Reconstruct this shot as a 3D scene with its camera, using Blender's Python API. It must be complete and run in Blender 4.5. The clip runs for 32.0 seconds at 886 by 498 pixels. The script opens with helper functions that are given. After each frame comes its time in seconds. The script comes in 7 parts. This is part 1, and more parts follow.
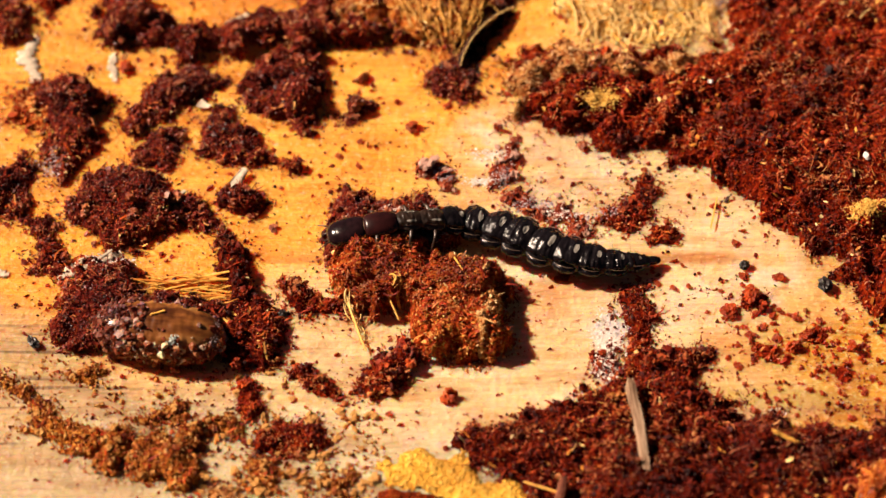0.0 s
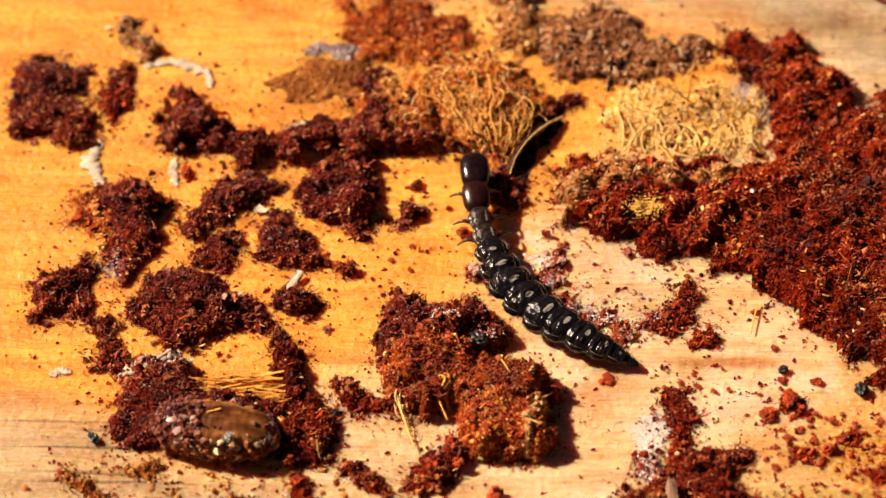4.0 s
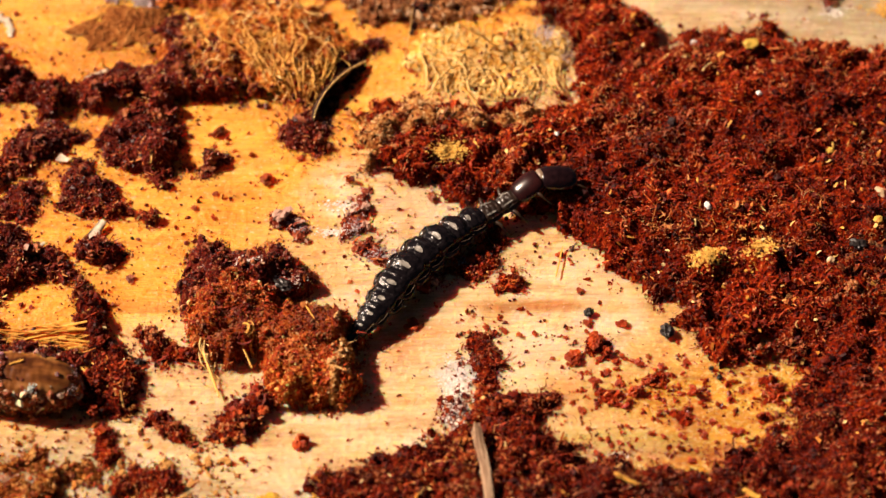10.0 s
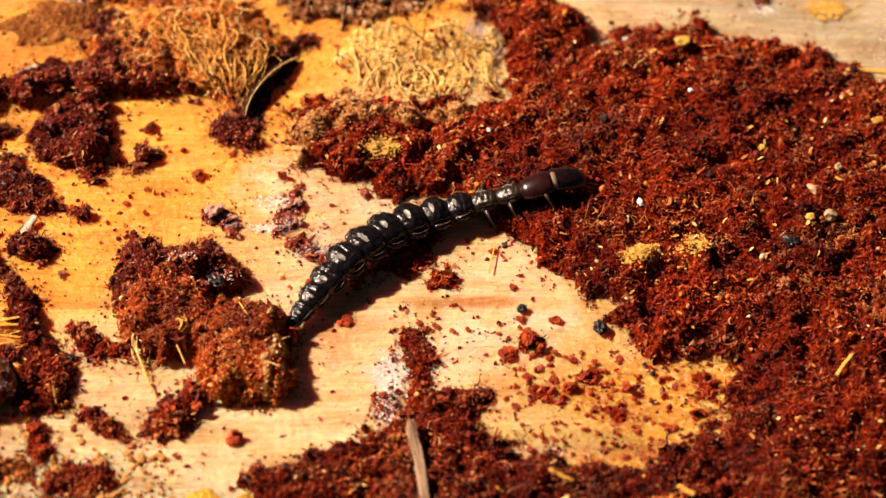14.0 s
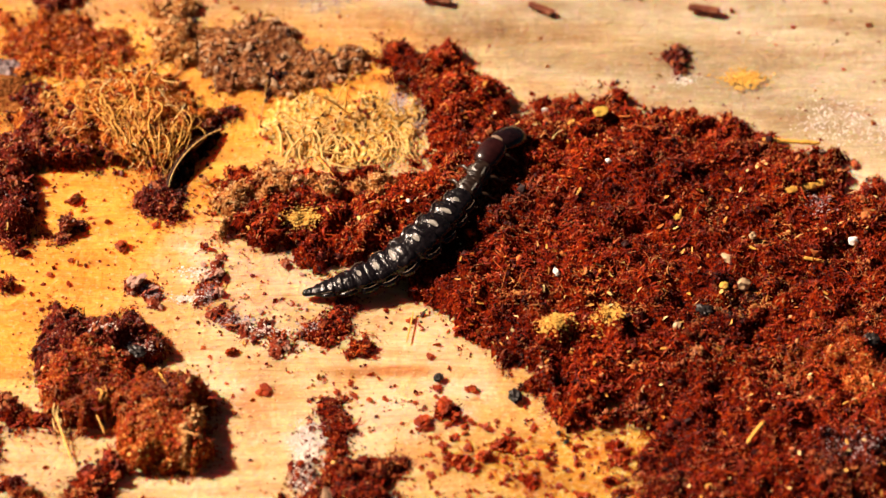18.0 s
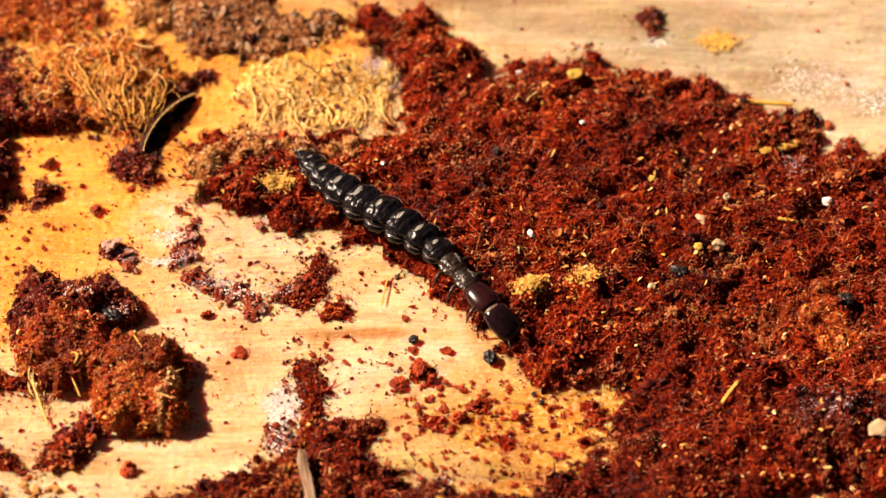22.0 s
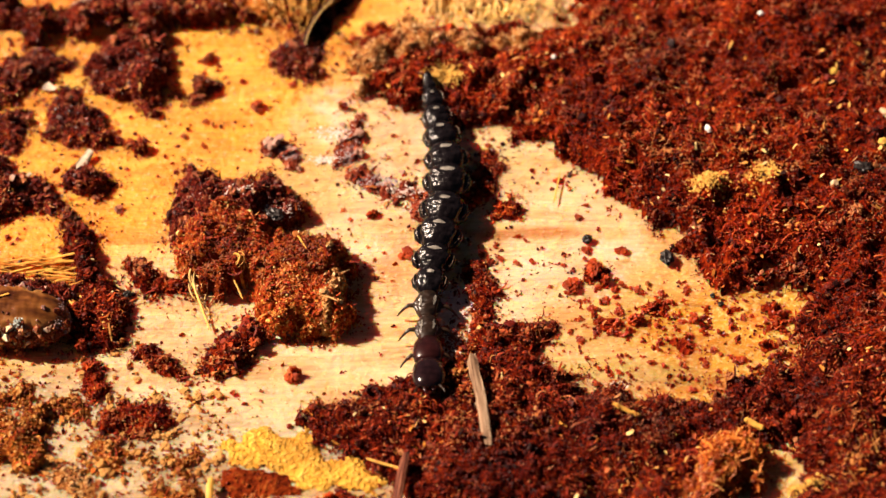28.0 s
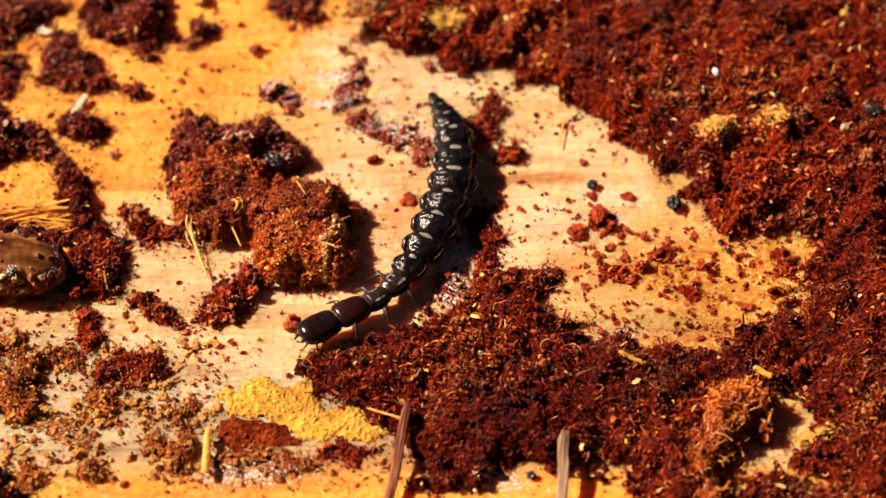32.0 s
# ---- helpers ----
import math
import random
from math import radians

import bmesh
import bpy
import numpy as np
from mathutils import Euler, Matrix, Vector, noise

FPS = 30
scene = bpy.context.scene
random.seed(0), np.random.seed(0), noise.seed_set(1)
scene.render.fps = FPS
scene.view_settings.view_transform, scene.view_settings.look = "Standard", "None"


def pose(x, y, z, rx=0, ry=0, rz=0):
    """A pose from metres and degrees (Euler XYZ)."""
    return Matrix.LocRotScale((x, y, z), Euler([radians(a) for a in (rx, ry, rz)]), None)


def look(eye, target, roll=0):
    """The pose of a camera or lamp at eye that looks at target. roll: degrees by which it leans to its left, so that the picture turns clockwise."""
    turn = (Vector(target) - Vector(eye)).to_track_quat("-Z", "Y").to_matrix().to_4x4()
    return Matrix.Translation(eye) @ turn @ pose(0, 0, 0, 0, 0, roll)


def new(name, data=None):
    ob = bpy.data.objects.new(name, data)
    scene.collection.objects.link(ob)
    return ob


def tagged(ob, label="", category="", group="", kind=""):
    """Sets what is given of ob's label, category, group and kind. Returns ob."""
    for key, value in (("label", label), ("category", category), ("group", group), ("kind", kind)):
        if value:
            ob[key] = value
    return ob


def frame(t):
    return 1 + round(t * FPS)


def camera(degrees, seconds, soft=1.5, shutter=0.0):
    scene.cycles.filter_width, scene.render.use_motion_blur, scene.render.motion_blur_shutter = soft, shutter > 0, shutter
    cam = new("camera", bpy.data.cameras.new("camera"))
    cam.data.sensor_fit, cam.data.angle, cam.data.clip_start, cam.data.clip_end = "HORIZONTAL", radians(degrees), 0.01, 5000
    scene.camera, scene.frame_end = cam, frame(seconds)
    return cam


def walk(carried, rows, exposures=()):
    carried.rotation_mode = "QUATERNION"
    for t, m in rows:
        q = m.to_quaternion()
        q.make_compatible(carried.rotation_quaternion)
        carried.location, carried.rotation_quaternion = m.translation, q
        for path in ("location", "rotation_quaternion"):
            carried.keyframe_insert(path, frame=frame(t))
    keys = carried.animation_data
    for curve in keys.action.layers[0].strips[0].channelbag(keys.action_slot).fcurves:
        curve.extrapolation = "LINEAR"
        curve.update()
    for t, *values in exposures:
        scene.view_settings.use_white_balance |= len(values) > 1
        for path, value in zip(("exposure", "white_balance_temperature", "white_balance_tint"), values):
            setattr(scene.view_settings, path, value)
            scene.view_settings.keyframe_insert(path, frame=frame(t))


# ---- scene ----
# The clip's place is a few centimetres of sun-lit wood: all lengths below are in millimetres and MM brings them to metres.
MM = 0.001
cam = camera(12.0, 32.0, soft=1.5)
cam.data.dof.use_dof = True
cam.data.dof.aperture_fstop = 50.0
walk(cam, [
    (0, pose(0.01343, -0.12835, 0.15720, 39.455, 0.933, 1.166)),
    (0.5, pose(0.01328, -0.12751, 0.15753, 39.341, 1.007, 1.311)),
    (1, pose(0.01325, -0.12912, 0.15851, 39.758, 1.017, 1.488)),
    (1.5, pose(0.01321, -0.12890, 0.15857, 39.791, 1.172, 1.699)),
    (2, pose(0.01409, -0.12916, 0.15896, 39.965, 1.290, 1.731)),
    (2.5, pose(0.01449, -0.13060, 0.15969, 40.360, 1.206, 1.734)),
    (4.5, pose(0.01453, -0.13297, 0.16289, 40.836, 1.313, 2.216)),
    (5, pose(0.01663, -0.13391, 0.16212, 40.946, 1.311, 2.215)),
    (5.5, pose(0.01599, -0.13221, 0.16164, 40.458, 0.590, 1.591)),
    (6, pose(0.01611, -0.13207, 0.16175, 40.227, 0.572, 1.345)),
    (6.5, pose(0.01583, -0.13277, 0.16078, 40.357, 0.425, 1.189)),
    (7, pose(0.01456, -0.13072, 0.15972, 39.882, 0.043, 0.838)),
    (7.5, pose(0.01392, -0.12986, 0.16035, 39.510, -0.070, 0.525)),
    (8, pose(0.01673, -0.13209, 0.16149, 39.873, 0.427, 0.889)),
    (8.5, pose(0.01710, -0.13136, 0.16127, 39.640, 0.154, 0.458)),
    (9, pose(0.01050, -0.12797, 0.16153, 39.060, -0.935, -0.729)),
    (9.5, pose(0.01589, -0.12994, 0.16050, 39.671, -0.070, 0.054)),
    (10, pose(0.01640, -0.13137, 0.16187, 39.937, 0.195, 0.132)),
    (10.5, pose(0.01678, -0.13114, 0.16190, 39.937, -0.011, -0.089)),
    (11, pose(0.01550, -0.13057, 0.16131, 40.050, -0.392, -0.381)),
    (11.5, pose(0.01590, -0.13068, 0.16169, 39.920, -0.447, -0.333)),
    (12, pose(0.01462, -0.13158, 0.16176, 40.199, -0.715, -0.469)),
    (12.5, pose(0.01555, -0.13297, 0.16287, 40.192, -0.713, -0.382)),
    (13, pose(0.01655, -0.13257, 0.16297, 40.191, -0.641, -0.432)),
    (13.5, pose(0.01556, -0.13195, 0.16047, 40.328, -0.820, -0.545)),
    (14, pose(0.01430, -0.13149, 0.16146, 39.987, -1.020, -0.732)),
    (14.5, pose(0.01603, -0.13329, 0.16329, 40.145, -0.746, -0.453)),
    (15, pose(0.01647, -0.13218, 0.16285, 40.216, -0.725, -0.544)),
    (15.5, pose(0.01555, -0.13151, 0.16263, 40.184, -1.140, -0.993)),
    (17.5, pose(0.01928, -0.13320, 0.16403, 40.757, -0.368, -0.500)),
    (18, pose(0.01945, -0.13235, 0.16475, 40.542, -0.685, -0.677)),
    (18.5, pose(0.01835, -0.13351, 0.16567, 40.783, -0.911, -0.880)),
    (19, pose(0.02005, -0.13395, 0.16608, 40.804, -0.895, -0.830)),
    (19.5, pose(0.02033, -0.13382, 0.16617, 40.987, -0.900, -1.033)),
    (20, pose(0.01763, -0.13328, 0.16598, 41.057, -1.252, -1.452)),
    (20.5, pose(0.01831, -0.13394, 0.16574, 41.096, -1.092, -1.157)),
    (21, pose(0.01989, -0.13375, 0.16515, 40.980, -0.729, -0.810)),
    (21.5, pose(0.01840, -0.13472, 0.16478, 40.866, -0.955, -1.207)),
    (22, pose(0.01994, -0.13323, 0.16429, 40.290, -0.662, -1.030)),
    (22.5, pose(0.01614, -0.13129, 0.16528, 39.935, -1.114, -1.323)),
    (23, pose(0.01698, -0.13248, 0.16537, 40.313, -0.540, -0.841)),
    (23.5, pose(0.01828, -0.13437, 0.16595, 40.596, -0.143, -0.446)),
    (24, pose(0.01821, -0.13352, 0.16618, 40.491, 0.044, -0.303)),
    (24.5, pose(0.01720, -0.13414, 0.16663, 40.599, 0.040, -0.338)),
    (25, pose(0.01887, -0.13637, 0.16655, 40.882, 0.285, -0.134)),
    (25.5, pose(0.01834, -0.13580, 0.16534, 40.506, 0.146, -0.233)),
    (26, pose(0.01282, -0.13382, 0.16203, 40.187, -0.848, -1.130)),
    (26.5, pose(0.01319, -0.13091, 0.15998, 39.630, -0.608, -0.935)),
    (28.5, pose(0.01914, -0.12834, 0.15796, 38.908, 1.106, 0.136)),
    (29, pose(0.01861, -0.12874, 0.15682, 39.106, 1.019, -0.069)),
    (29.5, pose(0.01987, -0.12799, 0.15538, 38.931, 1.521, 0.278)),
    (30, pose(0.02015, -0.12776, 0.15601, 38.529, 1.284, 0.211)),
    (30.5, pose(0.02026, -0.12763, 0.15613, 38.521, 1.225, 0.137)),
    (31, pose(0.01915, -0.12731, 0.15620, 38.443, 1.037, -0.004)),
    (31.5, pose(0.01950, -0.12748, 0.15537, 38.652, 1.218, 0.065)),
    (32, pose(0.01851, -0.12641, 0.15478, 38.396, 1.041, 0.009)),
], exposures=[(0.0, 0.90), (6.0, 0.92), (11.0, 0.92), (13.0, 0.98), (18.0, 1.0), (20.0, 1.08), (22.0, 1.12), (23.0, 1.12), (24.0, 0.90), (25.0, 1.06), (26.0, 1.10), (29.0, 1.02), (32.0, 0.95)])

# ---- world and sun ----
SUN_FROM = Vector((-0.86, 0.32, 0.72)).normalized()
world = bpy.data.worlds.new("sky")
scene.world = world
world.use_nodes = True
wn = world.node_tree
sky = wn.nodes.new("ShaderNodeTexSky")
sky.sky_type = "NISHITA"
sky.sun_disc = False
sky.sun_elevation = math.asin(SUN_FROM.z)
sky.sun_rotation = math.atan2(SUN_FROM.x, SUN_FROM.y)
wn.nodes["Background"].inputs["Strength"].default_value = 0.0055
wn.links.new(sky.outputs["Color"], wn.nodes["Background"].inputs["Color"])
sun = new("sun", bpy.data.lights.new("sun", "SUN"))
sun.data.energy = 5.0
sun.data.angle = radians(0.6)
sun.data.color = (1.0, 0.765, 0.59)
sun.matrix_world = look(SUN_FROM * 0.5, (0, 0, 0))


# ---- small numeric helpers ----
LATTICES = {}


def lattice(seed):
    if seed not in LATTICES:
        LATTICES[seed] = np.random.RandomState(seed).rand(64, 64)
    return LATTICES[seed]


def vnoise(x, y, scale, seed):
    """Smooth value noise in 0..1 on arrays of plan places."""
    g = lattice(seed)
    u, v = np.asarray(x) / scale + 17.3, np.asarray(y) / scale + 41.7
    i, j = np.floor(u).astype(int), np.floor(v).astype(int)
    a, b = u - i, v - j
    a, b = a * a * (3 - 2 * a), b * b * (3 - 2 * b)
    i0, i1, j0, j1 = i % 64, (i + 1) % 64, j % 64, (j + 1) % 64
    return (g[i0, j0] * (1 - a) + g[i1, j0] * a) * (1 - b) + (g[i0, j1] * (1 - a) + g[i1, j1] * a) * b


def inside(poly, x, y):
    """Signed distance to a closed outline: positive inside it."""
    x, y = np.asarray(x, float), np.asarray(y, float)
    d, odd = np.full(x.shape, 1e9), np.zeros(x.shape, bool)
    for (ax, ay), (bx, by) in zip(poly, poly[1:] + poly[:1]):
        ex, ey = bx - ax, by - ay
        u = np.clip(((x - ax) * ex + (y - ay) * ey) / (ex * ex + ey * ey + 1e-12), 0, 1)
        d = np.minimum(d, np.hypot(x - ax - u * ex, y - ay - u * ey))
        odd ^= ((ay > y) != (by > y)) & (x < ex * (y - ay) / (ey + 1e-12) + ax)
    return np.where(odd, d, -d)


# ---- materials ----
def shader(name, rough=0.6, spec=0.4):
    m = bpy.data.materials.new(name)
    m.use_nodes = True
    b = m.node_tree.nodes["Principled BSDF"]
    b.inputs["Roughness"].default_value = rough
    b.inputs["Specular IOR Level"].default_value = spec
    return m, m.node_tree, b


def ramp(nt, source, stops):
    r = nt.nodes.new("ShaderNodeValToRGB")
    while len(r.color_ramp.elements) < len(stops):
        r.color_ramp.elements.new(0.5)
    for e, (p, c) in zip(r.color_ramp.elements, stops):
        e.position, e.color = p, (*c, 1)
    nt.links.new(source, r.inputs["Fac"])
    return r.outputs["Color"]


def noise_tex(nt, coord, scale, detail=4.0, stretch=(1, 1, 1)):
    mp = nt.nodes.new("ShaderNodeMapping")
    mp.inputs["Scale"].default_value = stretch
    nt.links.new(coord, mp.inputs["Vector"])
    n = nt.nodes.new("ShaderNodeTexNoise")
    n.inputs["Scale"].default_value = scale
    n.inputs["Detail"].default_value = detail
    nt.links.new(mp.outputs["Vector"], n.inputs["Vector"])
    return n.outputs["Fac"]


def mix(nt, fac, a, b, how="MIX"):
    m = nt.nodes.new("ShaderNodeMix")
    m.data_type, m.blend_type = "RGBA", how
    for sock, v in ((m.inputs["Factor"], fac), (m.inputs["A"], a), (m.inputs["B"], b)):
        if isinstance(v, (int, float)):
            sock.default_value = v
        elif isinstance(v, tuple):
            sock.default_value = (*v, 1)
        else:
            nt.links.new(v, sock)
    return m.outputs["Result"]


def bump(nt, b, height, strength, distance):
    n = nt.nodes.new("ShaderNodeBump")
    n.inputs["Strength"].default_value = strength
    n.inputs["Distance"].default_value = distance
    nt.links.new(height, n.inputs["Height"])
    nt.links.new(n.outputs["Normal"], b.inputs["Normal"])


def wood_material():
    m, nt, b = shader("bare_wood", 0.42, 0.45)
    co = nt.nodes.new("ShaderNodeTexCoord").outputs["Object"]
    sep = nt.nodes.new("ShaderNodeSeparateXYZ")
    nt.links.new(co, sep.inputs[0])
    # yellow sappy wood towards one end, pale dry wood towards the other
    drift = noise_tex(nt, co, 60.0, 3.0)
    def lin(sock, a, c):
        r = nt.nodes.new("ShaderNodeMapRange")
        r.inputs["From Min"].default_value, r.inputs["From Max"].default_value = a, c
        nt.links.new(sock, r.inputs["Value"])
        return r.outputs["Result"]
    def calc(op, p, q):
        n = nt.nodes.new("ShaderNodeMath")
        n.operation = op
        for s, v in zip(n.inputs, (p, q)):
            if isinstance(v, (int, float)):
                s.default_value = v
            else:
                nt.links.new(v, s)
        return n.outputs[0]
    along = calc("ADD", sep.outputs["X"], calc("MULTIPLY", sep.outputs["Y"], -0.9))
    along = calc("ADD", along, calc("MULTIPLY", calc("SUBTRACT", drift, 0.5), 0.016))
    pale = calc("MULTIPLY", lin(along, -0.001, 0.0085), lin(sep.outputs["Y"], -0.0170, -0.0150))
    grain = mix(nt, 0.45, noise_tex(nt, co, 1500.0, 7.0, (0.06, 1, 1)), noise_tex(nt, co, 1300.0, 8.0, (0.4, 1, 1)))
    fine = noise_tex(nt, co, 5200.0, 5.0, (0.16, 1, 1))
    warm = ramp(nt, grain, [(0.28, (0.81, 0.305, 0.032)), (0.5, (0.91, 0.435, 0.056)), (0.70, (0.93, 0.52, 0.11))])
    dry = ramp(nt, grain, [(0.25, (0.67, 0.44, 0.20)), (0.5, (0.775, 0.568, 0.305)), (0.7, (0.82, 0.65, 0.39))])
    col = mix(nt, pale, warm, dry)
    # weathered grey wood at both long edges
    far = lin(calc("ADD", calc("ADD", sep.outputs["Y"], calc("MULTIPLY", sep.outputs["X"], 0.30)), calc("MULTIPLY", calc("SUBTRACT", drift, 0.5), 0.014)), 0.0250, 0.0305)
    near = lin(calc("ADD", calc("ADD", sep.outputs["Y"], calc("MULTIPLY", sep.outputs["X"], 0.25)), calc("MULTIPLY", calc("SUBTRACT", drift, 0.5), 0.012)), -0.0060, -0.0090)
    grey = ramp(nt, grain, [(0.3, (0.42, 0.32, 0.18)), (0.6, (0.62, 0.50, 0.32))])
    near = calc("MULTIPLY", near, lin(sep.outputs["Y"], -0.0165, -0.0150))
    col = mix(nt, calc("MULTIPLY", near, 0.85), col, grey)
    weathered = ramp(nt, grain, [(0.3, (0.42, 0.335, 0.21)), (0.6, (0.56, 0.475, 0.335))])
    weathered = mix(nt, 0.7, weathered, ramp(nt, noise_tex(nt, co, 230.0, 6.0, (0.55, 1, 1)), [(0.36, (0.66, 0.58, 0.50)), (0.5, (0.98, 0.97, 0.95)), (0.66, (1.25, 1.28, 1.35))]), "MULTIPLY")
    # rust stains and damp orange patches
    stain = noise_tex(nt, co, 170.0, 5.0, (0.6, 1, 1))
    st = ramp(nt, stain, [(0.60, (0, 0, 0)), (0.72, (1, 1, 1))])
    col = mix(nt, calc("MULTIPLY", st, 0.55), col, (0.62, 0.20, 0.03))
    # a damp orange stain beside the frass bank
    spot = nt.nodes.new("ShaderNodeVectorMath")
    spot.operation = "DISTANCE"
    nt.links.new(co, spot.inputs[0])
    spot.inputs[1].default_value = (0.0292, -0.0062, 0.0)
    damp = lin(calc("ADD", spot.outputs["Value"], calc("MULTIPLY", calc("SUBTRACT", stain, 0.5), 0.012)), 0.0100, 0.0042)
    col = mix(nt, calc("MULTIPLY", damp, 0.95), col, (0.70, 0.34, 0.045))
    # painted highlights of wet grains; red bleeding round crumbs in the damp stretch
    grain_glints = noise_tex(nt, co, 3600.0, 5.0)
    col = mix(nt, calc("MULTIPLY", damp, ramp(nt, grain_glints, [(0.50, (0, 0, 0)), (0.62, (0.75, 0.75, 0.75))])), col, (0.90, 0.66, 0.27))
    bleed = ramp(nt, noise_tex(nt, co, 520.0, 6.0), [(0.54, (0, 0, 0)), (0.66, (1, 1, 1))])
    col = mix(nt, calc("MULTIPLY", calc("MULTIPLY", bleed, damp), 0.75), col, (0.60, 0.15, 0.018))
    band0 = noise_tex(nt, co, 600.0, 5.0, (0.3, 1, 1))
    def blot(x, y, inner, outer):
        d = nt.nodes.new("ShaderNodeVectorMath")
        d.operation = "DISTANCE"
        nt.links.new(co, d.inputs[0])
        d.inputs[1].default_value = (x, y, 0.0)
        return lin(calc("ADD", d.outputs["Value"], calc("MULTIPLY", calc("SUBTRACT", stain, 0.5), 0.014)), outer, inner)
    white = calc("MAXIMUM", blot(0.0456, 0.0168, 0.0012, 0.0036), blot(0.0360, 0.0205, 0.0002, 0.0016))
    white = calc("MAXIMUM", white, calc("MAXIMUM", blot(0.0162, -0.0046, 0.0002, 0.0019), blot(0.0165, -0.0066, 0.0002, 0.0013)))
    col = mix(nt, calc("MULTIPLY", white, 0.75), col, (0.86, 0.76, 0.66))
    col = mix(nt, calc("MULTIPLY", far, calc("SUBTRACT", 0.95, calc("MULTIPLY", white, 0.6))), col, weathered)
    haze = calc("MAXIMUM", calc("MAXIMUM", blot(0.0133, 0.0060, 0.0008, 0.0040), blot(0.0155, 0.0015, 0.0005, 0.0030)), calc("MAXIMUM", blot(0.0108, 0.0072, 0.0003, 0.0018), blot(0.0235, -0.0015, 0.0005, 0.0030)))
    col = mix(nt, calc("MULTIPLY", haze, calc("MULTIPLY", ramp(nt, noise_tex(nt, co, 900.0, 6.0), [(0.36, (0, 0, 0)), (0.6, (1, 1, 1))]), 0.6)), col, (0.86, 0.73, 0.56))
    def oval(x, y, along_x, along_y):
        d = nt.nodes.new("ShaderNodeVectorMath")
        d.operation = "SUBTRACT"
        nt.links.new(co, d.inputs[0])
        d.inputs[1].default_value = (x, y, 0.0)
        e = nt.nodes.new("ShaderNodeVectorMath")
        e.operation = "MULTIPLY"
        nt.links.new(d.outputs[0], e.inputs[0])
        e.inputs[1].default_value = (1 / along_x, 1 / along_y, 0.0)
        f = nt.nodes.new("ShaderNodeVectorMath")
        f.operation = "LENGTH"
        nt.links.new(e.outputs[0], f.inputs[0])
        return lin(calc("ADD", f.outputs["Value"], calc("MULTIPLY", calc("SUBTRACT", band0, 0.5), 2.2)), 1.25, 0.45)
    # a brown seep line along the grain and a yellowish wet one by the bank
    col = mix(nt, calc("MULTIPLY", oval(0.02005, 0.0005, 0.0026, 0.0005), 0.85), col, (0.52, 0.19, 0.035))
    # shading of a shallow dip, painted as a brown oval
    col = mix(nt, calc("MULTIPLY", oval(0.01823, -0.00026, 0.0009, 0.0017), 0.6), col, (0.60, 0.31, 0.09))
    col = mix(nt, calc("MULTIPLY", oval(0.02445, -0.00808, 0.0046, 0.0007), 0.7), col, (0.50, 0.33, 0.075))
    col = mix(nt, calc("MULTIPLY", oval(0.02016, -0.00233, 0.0013, 0.0012), 0.5), col, (0.88, 0.76, 0.60))
    fissure = ramp(nt, noise_tex(nt, co, 1500.0, 3.0, (0.035, 1, 1)), [(0.60, (0, 0, 0)), (0.66, (1, 1, 1))])
    col = mix(nt, calc("MULTIPLY", calc("MULTIPLY", fissure, near), 0.75), col, (0.17, 0.10, 0.05))
    line = noise_tex(nt, co, 420.0, 3.0, (0.03, 1, 1))
    ln = ramp(nt, line, [(0.66, (0, 0, 0)), (0.74, (1, 1, 1))])
    col = mix(nt, calc("MULTIPLY", ln, 0.2), col, (0.34, 0.13, 0.03))
    blotch = noise_tex(nt, co, 480.0, 8.0, (0.35, 1, 1))
    col = mix(nt, 0.8, col, ramp(nt, blotch, [(0.34, (0.72, 0.58, 0.46)), (0.5, (0.97, 0.95, 0.93)), (0.62, (1.06, 1.08, 1.12))]), "MULTIPLY")
    scratch = noise_tex(nt, co, 2600.0, 3.0, (0.06, 1, 1))
    sc = ramp(nt, scratch, [(0.64, (0, 0, 0)), (0.72, (1, 1, 1))])
    col = mix(nt, calc("MULTIPLY", sc, 0.4), col, (0.40, 0.17, 0.05))
    streaks = noise_tex(nt, co, 950.0, 6.0, (0.045, 1, 1))
    col = mix(nt, 0.4, col, ramp(nt, streaks, [(0.32, (0.74, 0.62, 0.50)), (0.5, (1.0, 0.99, 0.97)), (0.68, (1.06, 1.10, 1.16))]), "MULTIPLY")
    col = mix(nt, 0.42, col, ramp(nt, fine, [(0.35, (0.55, 0.5, 0.42)), (0.65, (1, 1, 1))]), "MULTIPLY")
    # fine sparkle of the wood, painted as pale specks
    speck = ramp(nt, noise_tex(nt, co, 4200.0, 3.0), [(0.60, (0, 0, 0)), (0.70, (1, 1, 1))])
    col = mix(nt, calc("MULTIPLY", speck, 0.3), col, (0.93, 0.80, 0.60))
    # broad sappy bands along the grain and bleached pinkish patches
    band = noise_tex(nt, co, 330.0, 4.0, (0.16, 1, 1))
    col = mix(nt, 0.55, col, ramp(nt, band, [(0.32, (0.90, 0.72, 0.45)), (0.46, (1, 0.98, 0.95)), (0.58, (1.02, 1.04, 1.06)), (0.72, (1.05, 1.12, 1.3))]), "MULTIPLY")
    bleach = noise_tex(nt, co, 210.0, 6.0, (0.7, 1, 1))
    bl = ramp(nt, bleach, [(0.50, (0, 0, 0)), (0.64, (1, 1, 1))])
    col = mix(nt, calc("MULTIPLY", calc("MULTIPLY", bl, calc("SUBTRACT", calc("SUBTRACT", pale, calc("MULTIPLY", far, 0.8)), calc("MULTIPLY", damp, 0.8))), 0.45), col, (0.84, 0.68, 0.46))
    nt.links.new(col, b.inputs["Base Color"])
    # light goes a little way into the damp wood
    b.inputs["Subsurface Weight"].default_value = 0.75
